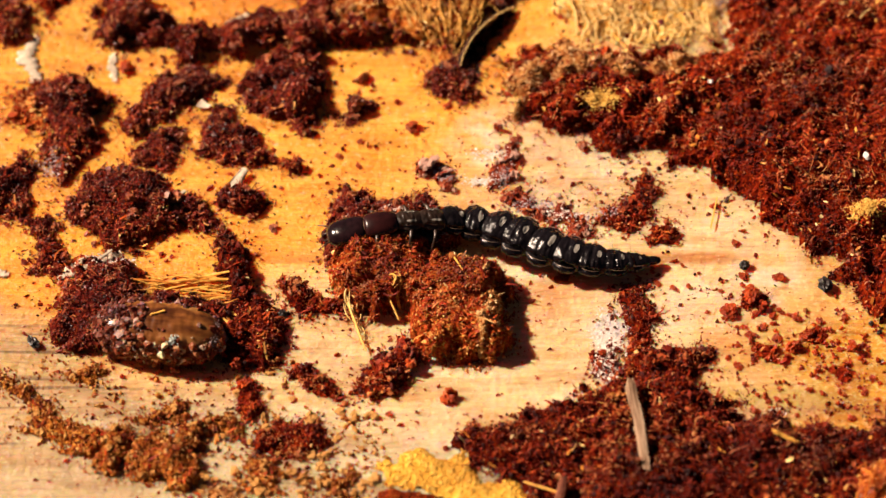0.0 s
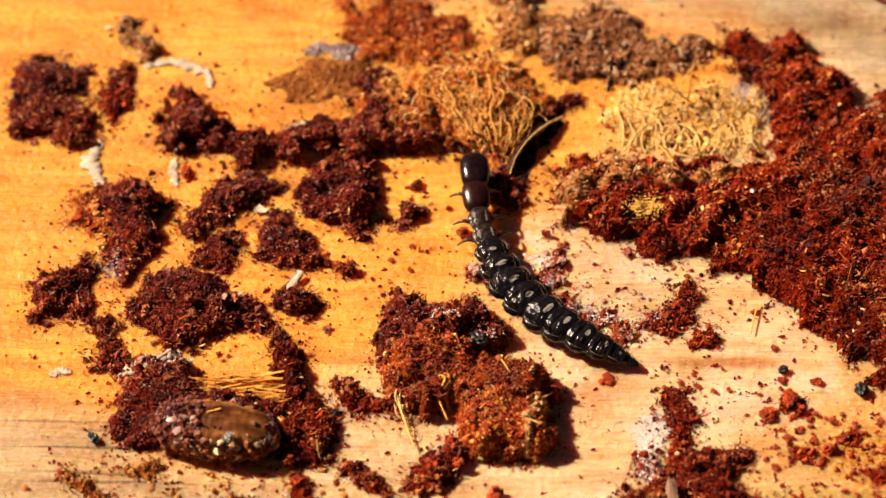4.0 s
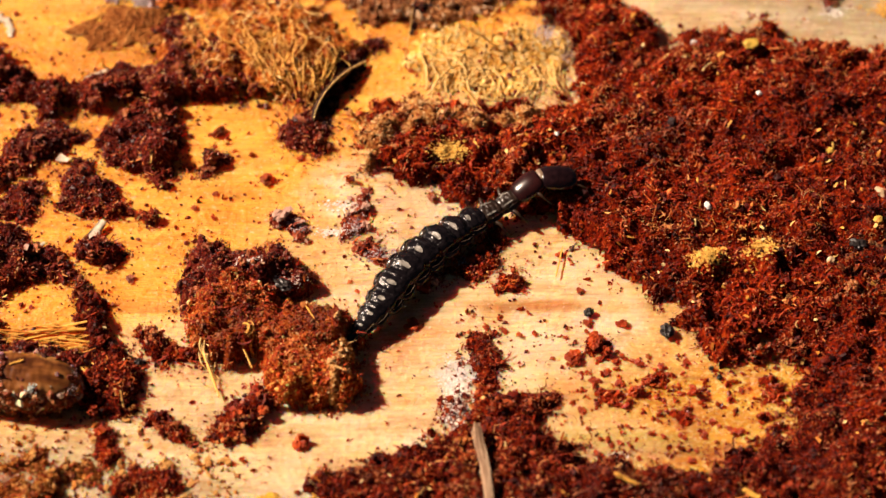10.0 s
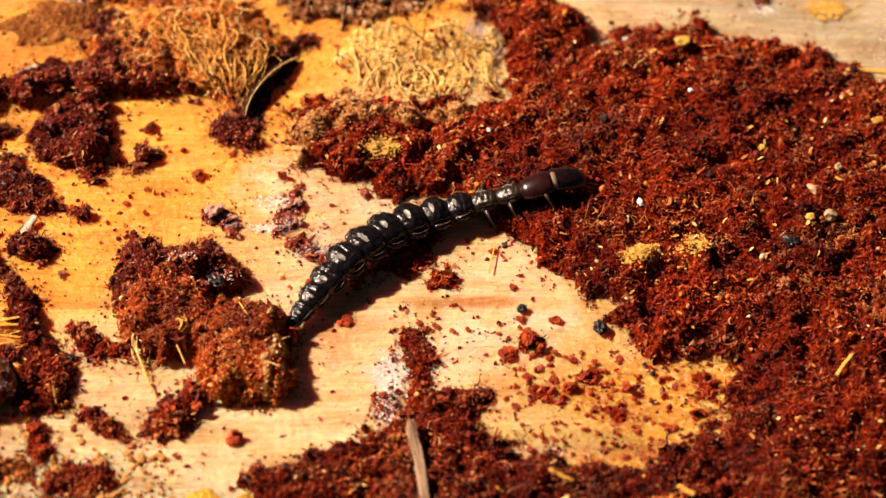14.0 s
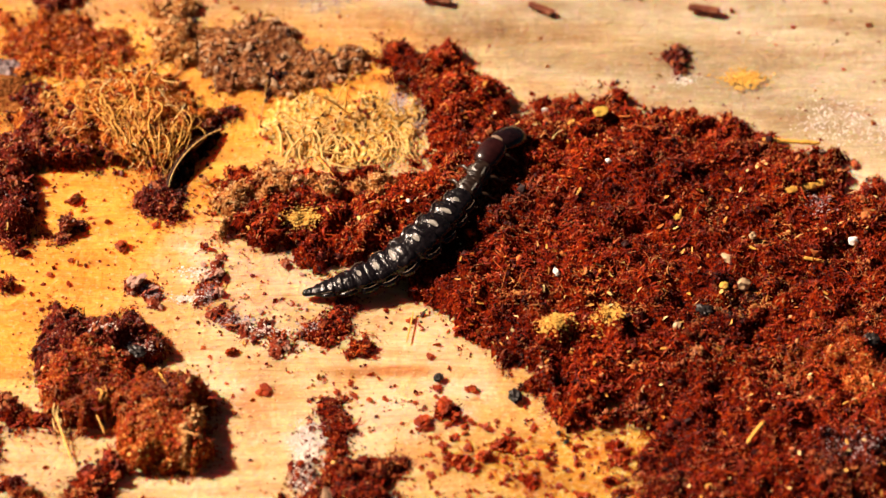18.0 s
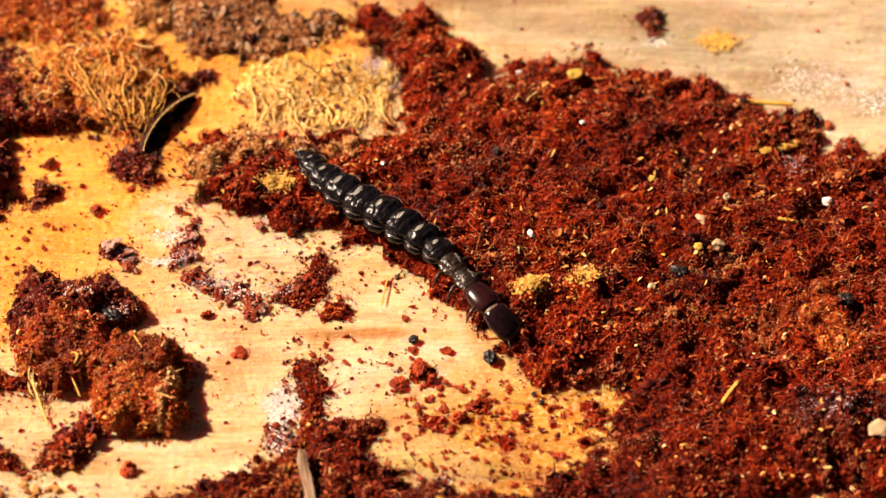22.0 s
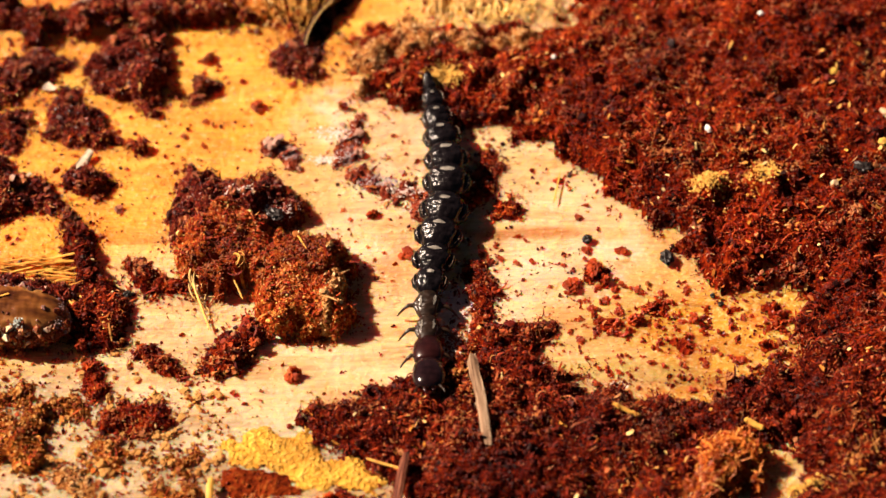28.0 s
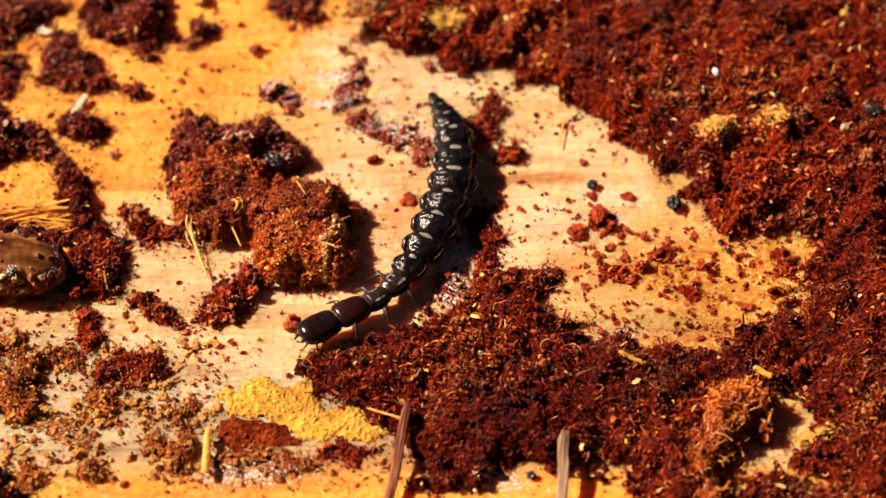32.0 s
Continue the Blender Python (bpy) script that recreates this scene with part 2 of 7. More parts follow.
    b.inputs["Subsurface Radius"].default_value = (1.0, 0.32, 0.08)
    b.inputs["Subsurface Scale"].default_value = 0.0011
    # the sappy and stained stretches are wetter than the dry ones
    wet = lin(calc("SUBTRACT", calc("ADD", calc("MULTIPLY", damp, 0.8), noise_tex(nt, co, 700.0, 4.0)), calc("MULTIPLY", pale, 0.25)), 0.25, 0.95)
    nt.links.new(calc("SUBTRACT", 0.58, calc("MULTIPLY", wet, 0.32)), b.inputs["Roughness"])
    bump(nt, b, mix(nt, 0.5, fine, noise_tex(nt, co, 2600.0, 6.0)), 1.0, 0.00024)
    return m


def crumb_material(name, stops, rough=0.75, spec=0.15, patchy=0.8):
    m, nt, b = shader(name, rough, spec)
    geo = nt.nodes.new("ShaderNodeNewGeometry")
    co = nt.nodes.new("ShaderNodeTexCoord").outputs["Object"]
    col = ramp(nt, geo.outputs["Random Per Island"], stops)
    n = noise_tex(nt, co, 5000.0, 4.0)
    col = mix(nt, 0.7 if patchy > 0.5 else 0.3, col, ramp(nt, n, [(0.3, (0.35, 0.3, 0.3)), (0.7, (1.25, 1.2, 1.15))]), "MULTIPLY")
    big = noise_tex(nt, co, 260.0, 6.0)
    col = mix(nt, patchy, col, ramp(nt, big, [(0.34, (0.50, 0.34, 0.36)), (0.48, (0.92, 0.84, 0.82)), (0.64, (1.28, 1.34, 1.10))]), "MULTIPLY")
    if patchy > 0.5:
        # crumb colour darkens towards the middle of the bed; damp measures that distance
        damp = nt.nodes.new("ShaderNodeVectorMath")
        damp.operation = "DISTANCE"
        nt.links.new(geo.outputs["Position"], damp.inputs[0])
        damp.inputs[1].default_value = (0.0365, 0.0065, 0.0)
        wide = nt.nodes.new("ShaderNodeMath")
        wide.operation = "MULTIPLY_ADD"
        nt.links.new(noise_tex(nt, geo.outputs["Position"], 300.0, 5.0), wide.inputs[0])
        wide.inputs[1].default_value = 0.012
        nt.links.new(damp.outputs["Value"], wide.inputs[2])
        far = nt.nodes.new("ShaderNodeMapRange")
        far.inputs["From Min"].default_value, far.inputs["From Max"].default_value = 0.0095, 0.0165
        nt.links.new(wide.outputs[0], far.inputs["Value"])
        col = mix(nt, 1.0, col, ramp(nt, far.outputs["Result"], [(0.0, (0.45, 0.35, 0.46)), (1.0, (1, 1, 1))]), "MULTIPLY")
        if name in ("red_crumbs", "maroon_crumbs", "rust_fibres", "maroon_fibres"):
            # drier ochre shreds lie through the bed in patches
            shred = ramp(nt, noise_tex(nt, geo.outputs["Position"], 330.0, 7.0), [(0.51, (0, 0, 0)), (0.62, (1, 1, 1))])
            pick = ramp(nt, geo.outputs["Random Per Island"], [(0.45, (0, 0, 0)), (0.6, (0.6, 0.6, 0.6))])
            col = mix(nt, mix(nt, 1.0, shred, pick, "MULTIPLY"), col, ramp(nt, n, [(0.3, (0.30, 0.10, 0.025)), (0.7, (0.66, 0.36, 0.13))]))
        low = nt.nodes.new("ShaderNodeVectorMath")
        low.operation = "DISTANCE"
        nt.links.new(geo.outputs["Position"], low.inputs[0])
        low.inputs[1].default_value = (0.0385, -0.0035, 0.0)
        edge = nt.nodes.new("ShaderNodeMapRange")
        edge.inputs["From Min"].default_value, edge.inputs["From Max"].default_value = 0.004, 0.011
        nt.links.new(low.outputs["Value"], edge.inputs["Value"])
        col = mix(nt, 1.0, col, ramp(nt, edge.outputs["Result"], [(0.0, (0.92, 0.86, 0.95)), (1.0, (1, 1, 1))]), "MULTIPLY")
        hue = noise_tex(nt, co, 120.0, 5.0)
        col = mix(nt, 0.85, col, ramp(nt, hue, [(0.39, (0.45, 0.30, 0.56)), (0.47, (0.98, 0.95, 1.0)), (0.54, (1.05, 1.03, 1.0)), (0.63, (1.25, 1.36, 1.1))]), "MULTIPLY")
    nt.links.new(col, b.inputs["Base Color"])
    if patchy > 0.5:
        # thin shreds let red light through
        b.inputs["Subsurface Weight"].default_value = 0.25
        b.inputs["Subsurface Radius"].default_value = (1.0, 0.22, 0.05)
        b.inputs["Subsurface Scale"].default_value = 0.00022
    bump(nt, b, n, 0.6, 0.0001)
    return m


def bed_material(name, stops, pale=0.6):
    """The packed mass under the loose crumbs."""
    m, nt, b = shader(name, 0.95, 0.04)
    co = nt.nodes.new("ShaderNodeTexCoord").outputs["Object"]
    n = noise_tex(nt, co, 3800.0, 6.0)
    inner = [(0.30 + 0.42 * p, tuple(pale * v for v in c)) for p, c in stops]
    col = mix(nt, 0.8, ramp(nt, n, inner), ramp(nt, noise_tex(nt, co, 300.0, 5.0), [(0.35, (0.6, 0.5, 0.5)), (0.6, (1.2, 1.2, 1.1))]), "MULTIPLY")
    nt.links.new(col, b.inputs["Base Color"])
    bump(nt, b, n, 1.0, 0.0004)
    return m


PAL = {
    "red": [(0.0, (0.0332, 0.00176, 0.0012)), (0.3, (0.108, 0.0056, 0.00176)), (0.62, (0.314, 0.0224, 0.00296)), (0.86, (0.457, 0.0624, 0.0072)), (0.93, (0.573, 0.2, 0.056)), (1.0, (0.699, 0.384, 0.192))],
    "dark": [(0.0, (0.05, 0.007, 0.005)), (0.5, (0.165, 0.018, 0.013)), (0.8, (0.33, 0.055, 0.024)), (0.93, (0.50, 0.22, 0.09)), (1.0, (0.66, 0.42, 0.22))],
    "dust": [(0.0, (0.12, 0.014, 0.004)), (0.6, (0.38, 0.05, 0.008)), (1.0, (0.55, 0.16, 0.03))],
    "ochre": [(0.0, (0.11, 0.019, 0.005)), (0.4, (0.33, 0.080, 0.014)), (0.75, (0.56, 0.23, 0.036)), (1.0, (0.74, 0.48, 0.17))],
    "clump": [(0.0, (0.0976, 0.00854, 0.00366)), (0.35, (0.439, 0.0561, 0.00976)), (0.65, (0.586, 0.146, 0.0268)), (0.88, (0.756, 0.342, 0.0976)), (1.0, (0.85, 0.659, 0.293))],
    "mould": [(0.0, (0.08, 0.011, 0.009)), (0.45, (0.26, 0.040, 0.018)), (0.75, (0.42, 0.13, 0.07)), (0.9, (0.60, 0.40, 0.32)), (1.0, (0.82, 0.70, 0.62))],
    "crust": [(0.0, (0.06, 0.010, 0.006)), (0.5, (0.24, 0.055, 0.022)), (0.8, (0.40, 0.17, 0.085)), (0.93, (0.55, 0.42, 0.36)), (1.0, (0.78, 0.70, 0.64))],
    "straw": [(0.0, (0.12, 0.014, 0.005)), (0.35, (0.36, 0.06, 0.010)), (0.65, (0.62, 0.20, 0.03)), (1.0, (0.82, 0.50, 0.16))],
    "grey": [(0.0, (0.05, 0.020, 0.012)), (0.35, (0.24, 0.075, 0.025)), (0.65, (0.44, 0.20, 0.075)), (0.85, (0.54, 0.36, 0.21)), (1.0, (0.76, 0.62, 0.48))],
    "pale": [(0.0, (0.58, 0.20, 0.028)), (0.3, (0.84, 0.47, 0.085)), (0.7, (0.92, 0.70, 0.28)), (1.0, (0.94, 0.85, 0.55))],
    "yellow": [(0.0, (0.74, 0.34, 0.04)), (0.5, (0.88, 0.49, 0.075)), (1.0, (0.92, 0.62, 0.15))],
    "black": [(0.0, (0.008, 0.003, 0.003)), (1.0, (0.05, 0.010, 0.006))],
    "wet": [(0.0, (0.12, 0.006, 0.004)), (0.5, (0.38, 0.028, 0.006)), (1.0, (0.60, 0.10, 0.014))],
    "maroon": [(0.0, (0.022, 0.0018, 0.0014)), (0.35, (0.075, 0.0050, 0.0022)), (0.7, (0.21, 0.0165, 0.0035)), (0.94, (0.36, 0.050, 0.008)), (1.0, (0.60, 0.32, 0.14))],
    "white": [(0.0, (0.72, 0.62, 0.52)), (1.0, (0.90, 0.86, 0.82))],
    "lilac": [(0.0, (0.20, 0.12, 0.13)), (1.0, (0.62, 0.54, 0.56))],
    "orange": [(0.0, (0.12, 0.012, 0.003)), (0.5, (0.40, 0.062, 0.008)), (1.0, (0.68, 0.24, 0.04))],
    "brown": [(0.0, (0.20, 0.055, 0.016)), (0.5, (0.38, 0.13, 0.032)), (1.0, (0.55, 0.26, 0.085))],
    "tan": [(0.0, (0.14, 0.024, 0.008)), (0.3, (0.42, 0.135, 0.032)), (0.65, (0.64, 0.33, 0.10)), (1.0, (0.80, 0.58, 0.29))],
    "gold": [(0.0, (0.60, 0.28, 0.03)), (1.0, (0.86, 0.58, 0.14))],
}
WOOD = wood_material()
LIGHT = ("mould", "tan", "grey", "orange", "brown", "pale", "yellow", "white", "gold", "straw", "ochre", "lilac")
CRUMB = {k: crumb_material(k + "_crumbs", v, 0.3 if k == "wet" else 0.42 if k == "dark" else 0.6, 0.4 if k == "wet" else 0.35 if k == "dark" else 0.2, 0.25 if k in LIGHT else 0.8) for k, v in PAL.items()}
FIBRE_STOPS = [(0.0, (0.121, 0.00796, 0.00265)), (0.5, (0.399, 0.0319, 0.00531)), (0.85, (0.597, 0.0867, 0.0124)), (0.97, (0.708, 0.257, 0.0708)), (1.0, (0.85, 0.618, 0.286))]
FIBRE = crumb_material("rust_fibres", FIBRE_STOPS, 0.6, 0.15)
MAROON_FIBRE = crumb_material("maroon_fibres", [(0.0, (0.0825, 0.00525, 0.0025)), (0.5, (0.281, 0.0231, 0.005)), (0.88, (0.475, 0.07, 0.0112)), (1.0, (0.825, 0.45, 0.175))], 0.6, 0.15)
GOLD_FIBRE = crumb_material("golden_fibres", [(0.0, (0.25, 0.05, 0.010)), (0.3, (0.64, 0.23, 0.032)), (0.65, (0.87, 0.50, 0.10)), (1.0, (0.93, 0.78, 0.38))], 0.45, 0.3, 0.2)
TAN_FIBRE = crumb_material("tan_fibres", PAL["tan"], 0.55, 0.25, 0.3)
ORANGE_FIBRE = crumb_material("orange_fibres", [(0.0, (0.28, 0.032, 0.004)), (0.5, (0.54, 0.115, 0.013)), (0.9, (0.74, 0.30, 0.045)), (1.0, (0.82, 0.50, 0.15))], 0.45, 0.35, 0.4)
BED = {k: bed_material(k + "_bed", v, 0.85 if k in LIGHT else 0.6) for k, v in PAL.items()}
STRAW = crumb_material("straw_fibres", PAL["pale"], 0.5, 0.3, 0.2)


def plain(name, color, rough=0.4, spec=0.5, vary=0.4, scale=1500.0, relief=0.3, depth=0.00005):
    m, nt, b = shader(name, rough, spec)
    co = nt.nodes.new("ShaderNodeTexCoord").outputs["Object"]
    n = noise_tex(nt, co, scale, 5.0)
    lo, hi = tuple(c * (1 - vary) for c in color), tuple(min(1, c * (1 + vary)) for c in color)
    nt.links.new(ramp(nt, n, [(0.3, lo), (0.7, hi)]), b.inputs["Base Color"])
    bump(nt, b, n, relief, depth)
    return m


# ---- building helpers ----
def mesh_of(name, verts, faces, material, smooth=False):
    """A mesh from arrays in millimetres; faces all of one size."""
    verts, faces = np.asarray(verts, float) * MM, np.asarray(faces, int)
    me = bpy.data.meshes.new(name)
    n, k = faces.shape
    me.vertices.add(len(verts))
    me.vertices.foreach_set("co", verts.ravel())
    me.loops.add(n * k)
    me.loops.foreach_set("vertex_index", faces.ravel())
    me.polygons.add(n)
    me.polygons.foreach_set("loop_start", np.arange(n) * k)
    me.polygons.foreach_set("loop_total", np.full(n, k))
    me.polygons.foreach_set("use_smooth", np.full(n, smooth))
    me.materials.append(material)
    me.update(calc_edges=True)
    me.validate()
    return me


def part(name, me, parent, label="", kind=""):
    ob = new(name, me)
    ob.parent = parent
    return tagged(ob, label, kind=kind)


def tube(name, path, radii, material, around=8):
    verts, faces = [], []
    pts = [Vector(p) for p in path]
    for i, p in enumerate(pts):
        d = (pts[min(i + 1, len(pts) - 1)] - pts[max(i - 1, 0)]).normalized()
        s = d.orthogonal().normalized()
        t = d.cross(s)
        for a in range(around):
            k = 2 * math.pi * a / around
            verts.append(p + (math.cos(k) * s + math.sin(k) * t) * radii[i])
    for i in range(len(pts) - 1):
        for a in range(around):
            b = (a + 1) % around
            faces.append((i * around + a, i * around + b, (i + 1) * around + b, (i + 1) * around + a))
    return mesh_of(name, [v[:] for v in verts], faces, material, True)


def ico(level=0):
    bm = bmesh.new()
    bmesh.ops.create_icosphere(bm, subdivisions=level + 1, radius=1.0)
    v = np.array([p.co[:] for p in bm.verts])
    f = np.array([[q.index for q in p.verts] for p in bm.faces])
    bm.free()
    return v, f


ICO = ico(0)


def spin(rs, n):
    """n random turns as matrices."""
    q = rs.normal(size=(n, 4))
    q /= np.linalg.norm(q, axis=1)[:, None]
    w, x, y, z = q.T
    return np.stack([1 - 2 * (y * y + z * z), 2 * (x * y - z * w), 2 * (x * z + y * w),
                     2 * (x * y + z * w), 1 - 2 * (x * x + z * z), 2 * (y * z - x * w),
                     2 * (x * z - y * w), 2 * (y * z + x * w), 1 - 2 * (x * x + y * y)], 1).reshape(n, 3, 3)


def crumb_arrays(rs, places, sizes):
    """Ragged little lumps: verts and triangles."""
    n = len(places)
    v0, f0 = ICO
    v = v0[None] * (1 + rs.uniform(-0.42, 0.42, (n, len(v0), 1)))
    v = v * rs.uniform(0.3, 1.35, (n, 1, 3))
    v = np.einsum("nij,nkj->nki", spin(rs, n), v) * (np.asarray(sizes)[:, None, None] * 0.5)
    v = v + np.asarray(places)[:, None, :]
    f = f0[None] + (np.arange(n) * len(v0))[:, None, None]
    return v.reshape(-1, 3), f.reshape(-1, 3)


OCTA = (np.array([(1, 0, 0), (-1, 0, 0), (0, 1, 0), (0, -1, 0), (0, 0, 1), (0, 0, -1)], float),
        np.array([(0, 2, 4), (2, 1, 4), (1, 3, 4), (3, 0, 4), (2, 0, 5), (1, 2, 5), (3, 1, 5), (0, 3, 5)]))


def fine_arrays(rs, places, sizes):
    """The finest shreds: eight-sided slivers."""
    n = len(places)
    v0, f0 = OCTA
    v = v0[None] * (1 + rs.uniform(-0.4, 0.4, (n, 6, 1))) * rs.uniform(0.25, 1.6, (n, 1, 3))
    v = np.einsum("nij,nkj->nki", spin(rs, n), v) * (np.asarray(sizes)[:, None, None] * 0.5) + np.asarray(places)[:, None, :]
    return v.reshape(-1, 3), (f0[None] + (np.arange(n) * 6)[:, None, None]).reshape(-1, 3)


def fibre_arrays(rs, places, lengths, widths, rise=0.25, curl=0.5, yaw=None):
    """Thin bent splinters: three-sided, four rings, tapered."""
    n, rings = len(places), 4
    yaw = rs.uniform(0, 2 * math.pi, n) if yaw is None else yaw
    pitch = rs.normal(0, rise, n)
    bend = rs.normal(0, curl, n)
    lift = rs.normal(0, curl * 0.5, n)
    u = np.linspace(-0.5, 0.5, rings)
    L = np.asarray(lengths)[:, None]
    ang = yaw[:, None] + bend[:, None] * u[None] * 2
    pit = pitch[:, None] + lift[:, None] * u[None] * 2
    step = np.stack([np.cos(ang) * np.cos(pit), np.sin(ang) * np.cos(pit), np.sin(pit)], 2) * (L / (rings - 1))[:, :, None]
    path = np.cumsum(step, 1)
    path -= path.mean(1, keepdims=True)
    path += np.asarray(places)[:, None, :]
    side = np.stack([-np.sin(ang), np.cos(ang), np.zeros_like(ang)], 2)
    up = np.cross(step / (np.linalg.norm(step, axis=2, keepdims=True) + 1e-9), side)
    w = np.asarray(widths)[:, None, None] * 0.5 * np.array([0.6, 1.0, 0.95, 0.5])[None, :, None]
    vs = [path + w * (math.cos(a) * side + math.sin(a) * 0.6 * up) for a in (0.3, 2.4, 4.5)]
    v = np.stack(vs, 2).reshape(n, rings * 3, 3)
    f = []
    for r in range(rings - 1):
        for c in range(3):
            a, b = r * 3 + c, r * 3 + (c + 1) % 3
            f += [(a, b, b + 3), (a, b + 3, a + 3)]
    f = np.array(f)[None] + (np.arange(n) * rings * 3)[:, None, None]
    return v.reshape(-1, 3), f.reshape(-1, 3)


# ---- the wood ----
def wood_height(x, y):
    z = (vnoise(x * 0.12, y, 1.6, 3) - 0.5) * 0.10 + (vnoise(x, y, 6.0, 4) - 0.5) * 0.22
    return z


def steps(lo, hi, near_lo, near_hi, fine, coarse):
    return np.concatenate([np.arange(lo, near_lo, coarse), np.arange(near_lo, near_hi, fine), np.arange(near_hi, hi + coarse, coarse)])


def build_wood():
    xs, ys = steps(-110, 150, -20, 56, 0.4, 6.0), steps(-70, 80, -24, 36, 0.2, 5.0)
    X, Y = np.meshgrid(xs, ys, indexing="ij")
    Z = wood_height(X, Y)
    n, m = X.shape
    verts = np.stack([X, Y, Z], 2).reshape(-1, 3)
    i = np.arange(n * m).reshape(n, m)
    faces = np.stack([i[:-1, :-1], i[1:, :-1], i[1:, 1:], i[:-1, 1:]], 2).reshape(-1, 4)
    rim = np.concatenate([i[:, 0], i[-1, 1:], i[-2::-1, -1], i[0, -2:0:-1]])
    low = verts[rim].copy()
    low[:, 2] = -30
    k = len(verts)
    r = np.arange(len(rim))
    skirt = np.stack([rim[r], k + r, k + (r + 1) % len(rim), rim[(r + 1) % len(rim)]], 1)
    return mesh_of("ground", np.concatenate([verts, low]), np.concatenate([faces, skirt]), WOOD, True)


ground = tagged(new("ground", build_wood()), "sun-lit bare wood, yellow and pale, with fine straight grain", "wood", kind="structure")


# ---- frass heaps ----
HEAPS = []


def heap_height(poly, high, seed, x, y):
    span = max(p[0] for p in poly) - min(p[0] for p in poly)
    rag = 0.7 + min(1.0, 0.06 * span)
    s = inside(poly, x, y) + (vnoise(x, y, 1.1, seed) - 0.5) * rag + (vnoise(x, y, 0.4, seed + 7) - 0.5) * rag * 0.7
    w = 0.25 + 0.22 * high
    bumps = 0.9 * vnoise(x, y, 1.7, seed + 3) + 0.45 * vnoise(x, y, 0.75, seed + 5) + 0.25 * vnoise(x, y, 0.35, seed + 9)
    if 1.0 < high < 1.3 and span > 15:
        # the wide beds are matted flat and thin out at the edge
        w = 0.95
        bumps = 0.18 + 0.45 * vnoise(x, y, 1.7, seed + 3) + 0.5 * vnoise(x, y, 0.8, seed + 5) + 0.34 * vnoise(x, y, 0.4, seed + 9)
    if high > 1.45:
        # the thick clumps are flat on top with a steep edge
        w, bumps = 0.45, 0.55 + 0.42 * bumps
    z = high * (1 - np.exp(-np.maximum(s, 0) / w)) * (0.12 + bumps)
    return s, z


def ragged(seed, rough=0.3, level=1):
    """One ragged lump of unit size, base at zero."""
    rs = np.random.RandomState(seed)
    v, f = ico(level)
    k = 1 + rs.uniform(-rough, rough, (len(v), 1))
    v = v * k * rs.uniform(0.7, 1.15, (1, 3)) * 0.5
    v[:, 2] *= 0.8
    return v, f


def cluster(seed, knobs=16):
    """One crumbly lump about a unit across: a ball pushed out into many small knobs."""
    rs = np.random.RandomState(seed)
    v, f = ico(2)
    d = rs.normal(size=(knobs, 3))
    d /= np.linalg.norm(d, axis=1)[:, None]
    near = np.maximum((v @ d.T - 0.72) / 0.28, 0)
    k = 0.3 + 0.62 * (np.sqrt(near) * rs.uniform(0.5, 1.0, knobs)).max(1, keepdims=True) + rs.uniform(-0.24, 0.24, (len(v), 1))
    return v * k * rs.uniform(0.5, 1.25, (1, 3)) * 0.66, f


LUMPS, STRANDS = {}, []


def lump_part(base, palette, rs, x, y, z, size):
    if palette not in LUMPS:
        LUMPS[palette] = [mesh_of("lump", *cluster(900 + i), CRUMB[palette]) for i in range(6)]
    ob = part("lump", LUMPS[palette][rs.randint(6)], base)
    ob.location = (x * MM, y * MM, (z + size * 0.15) * MM)
    ob.rotation_euler = rs.uniform(0, 6.28, 3)
    ob.scale = [size] * 3


def strand(base, rs, x, y, z):
    """A long bent wood fibre that rises out of the mat."""
    if not STRANDS:
        r2 = np.random.RandomState(77)
        for i in range(8):
            bend, n = r2.uniform(-0.9, 0.9), 8
            path = [(0.12 * bend * (k / 7) ** 2 * 6, 0.10 * bend * (k / 7) ** 3 * 3, k / 7) for k in range(n)]
            STRANDS.append(tube("strand", path, [0.022 * (1 - 0.75 * k / 7) for k in range(n)], GOLD_FIBRE if i % 3 else STRAW, 6))
    ob = part("strand", STRANDS[rs.randint(8)], base)
    ob.location = (x * MM, y * MM, (z - 0.05) * MM)
    ob.rotation_euler = (rs.uniform(-1.2, 0.5), rs.uniform(-1.1, 1.1), rs.uniform(0, 6.28))
    ob.scale = [rs.uniform(1.4, 3.0)] * 3


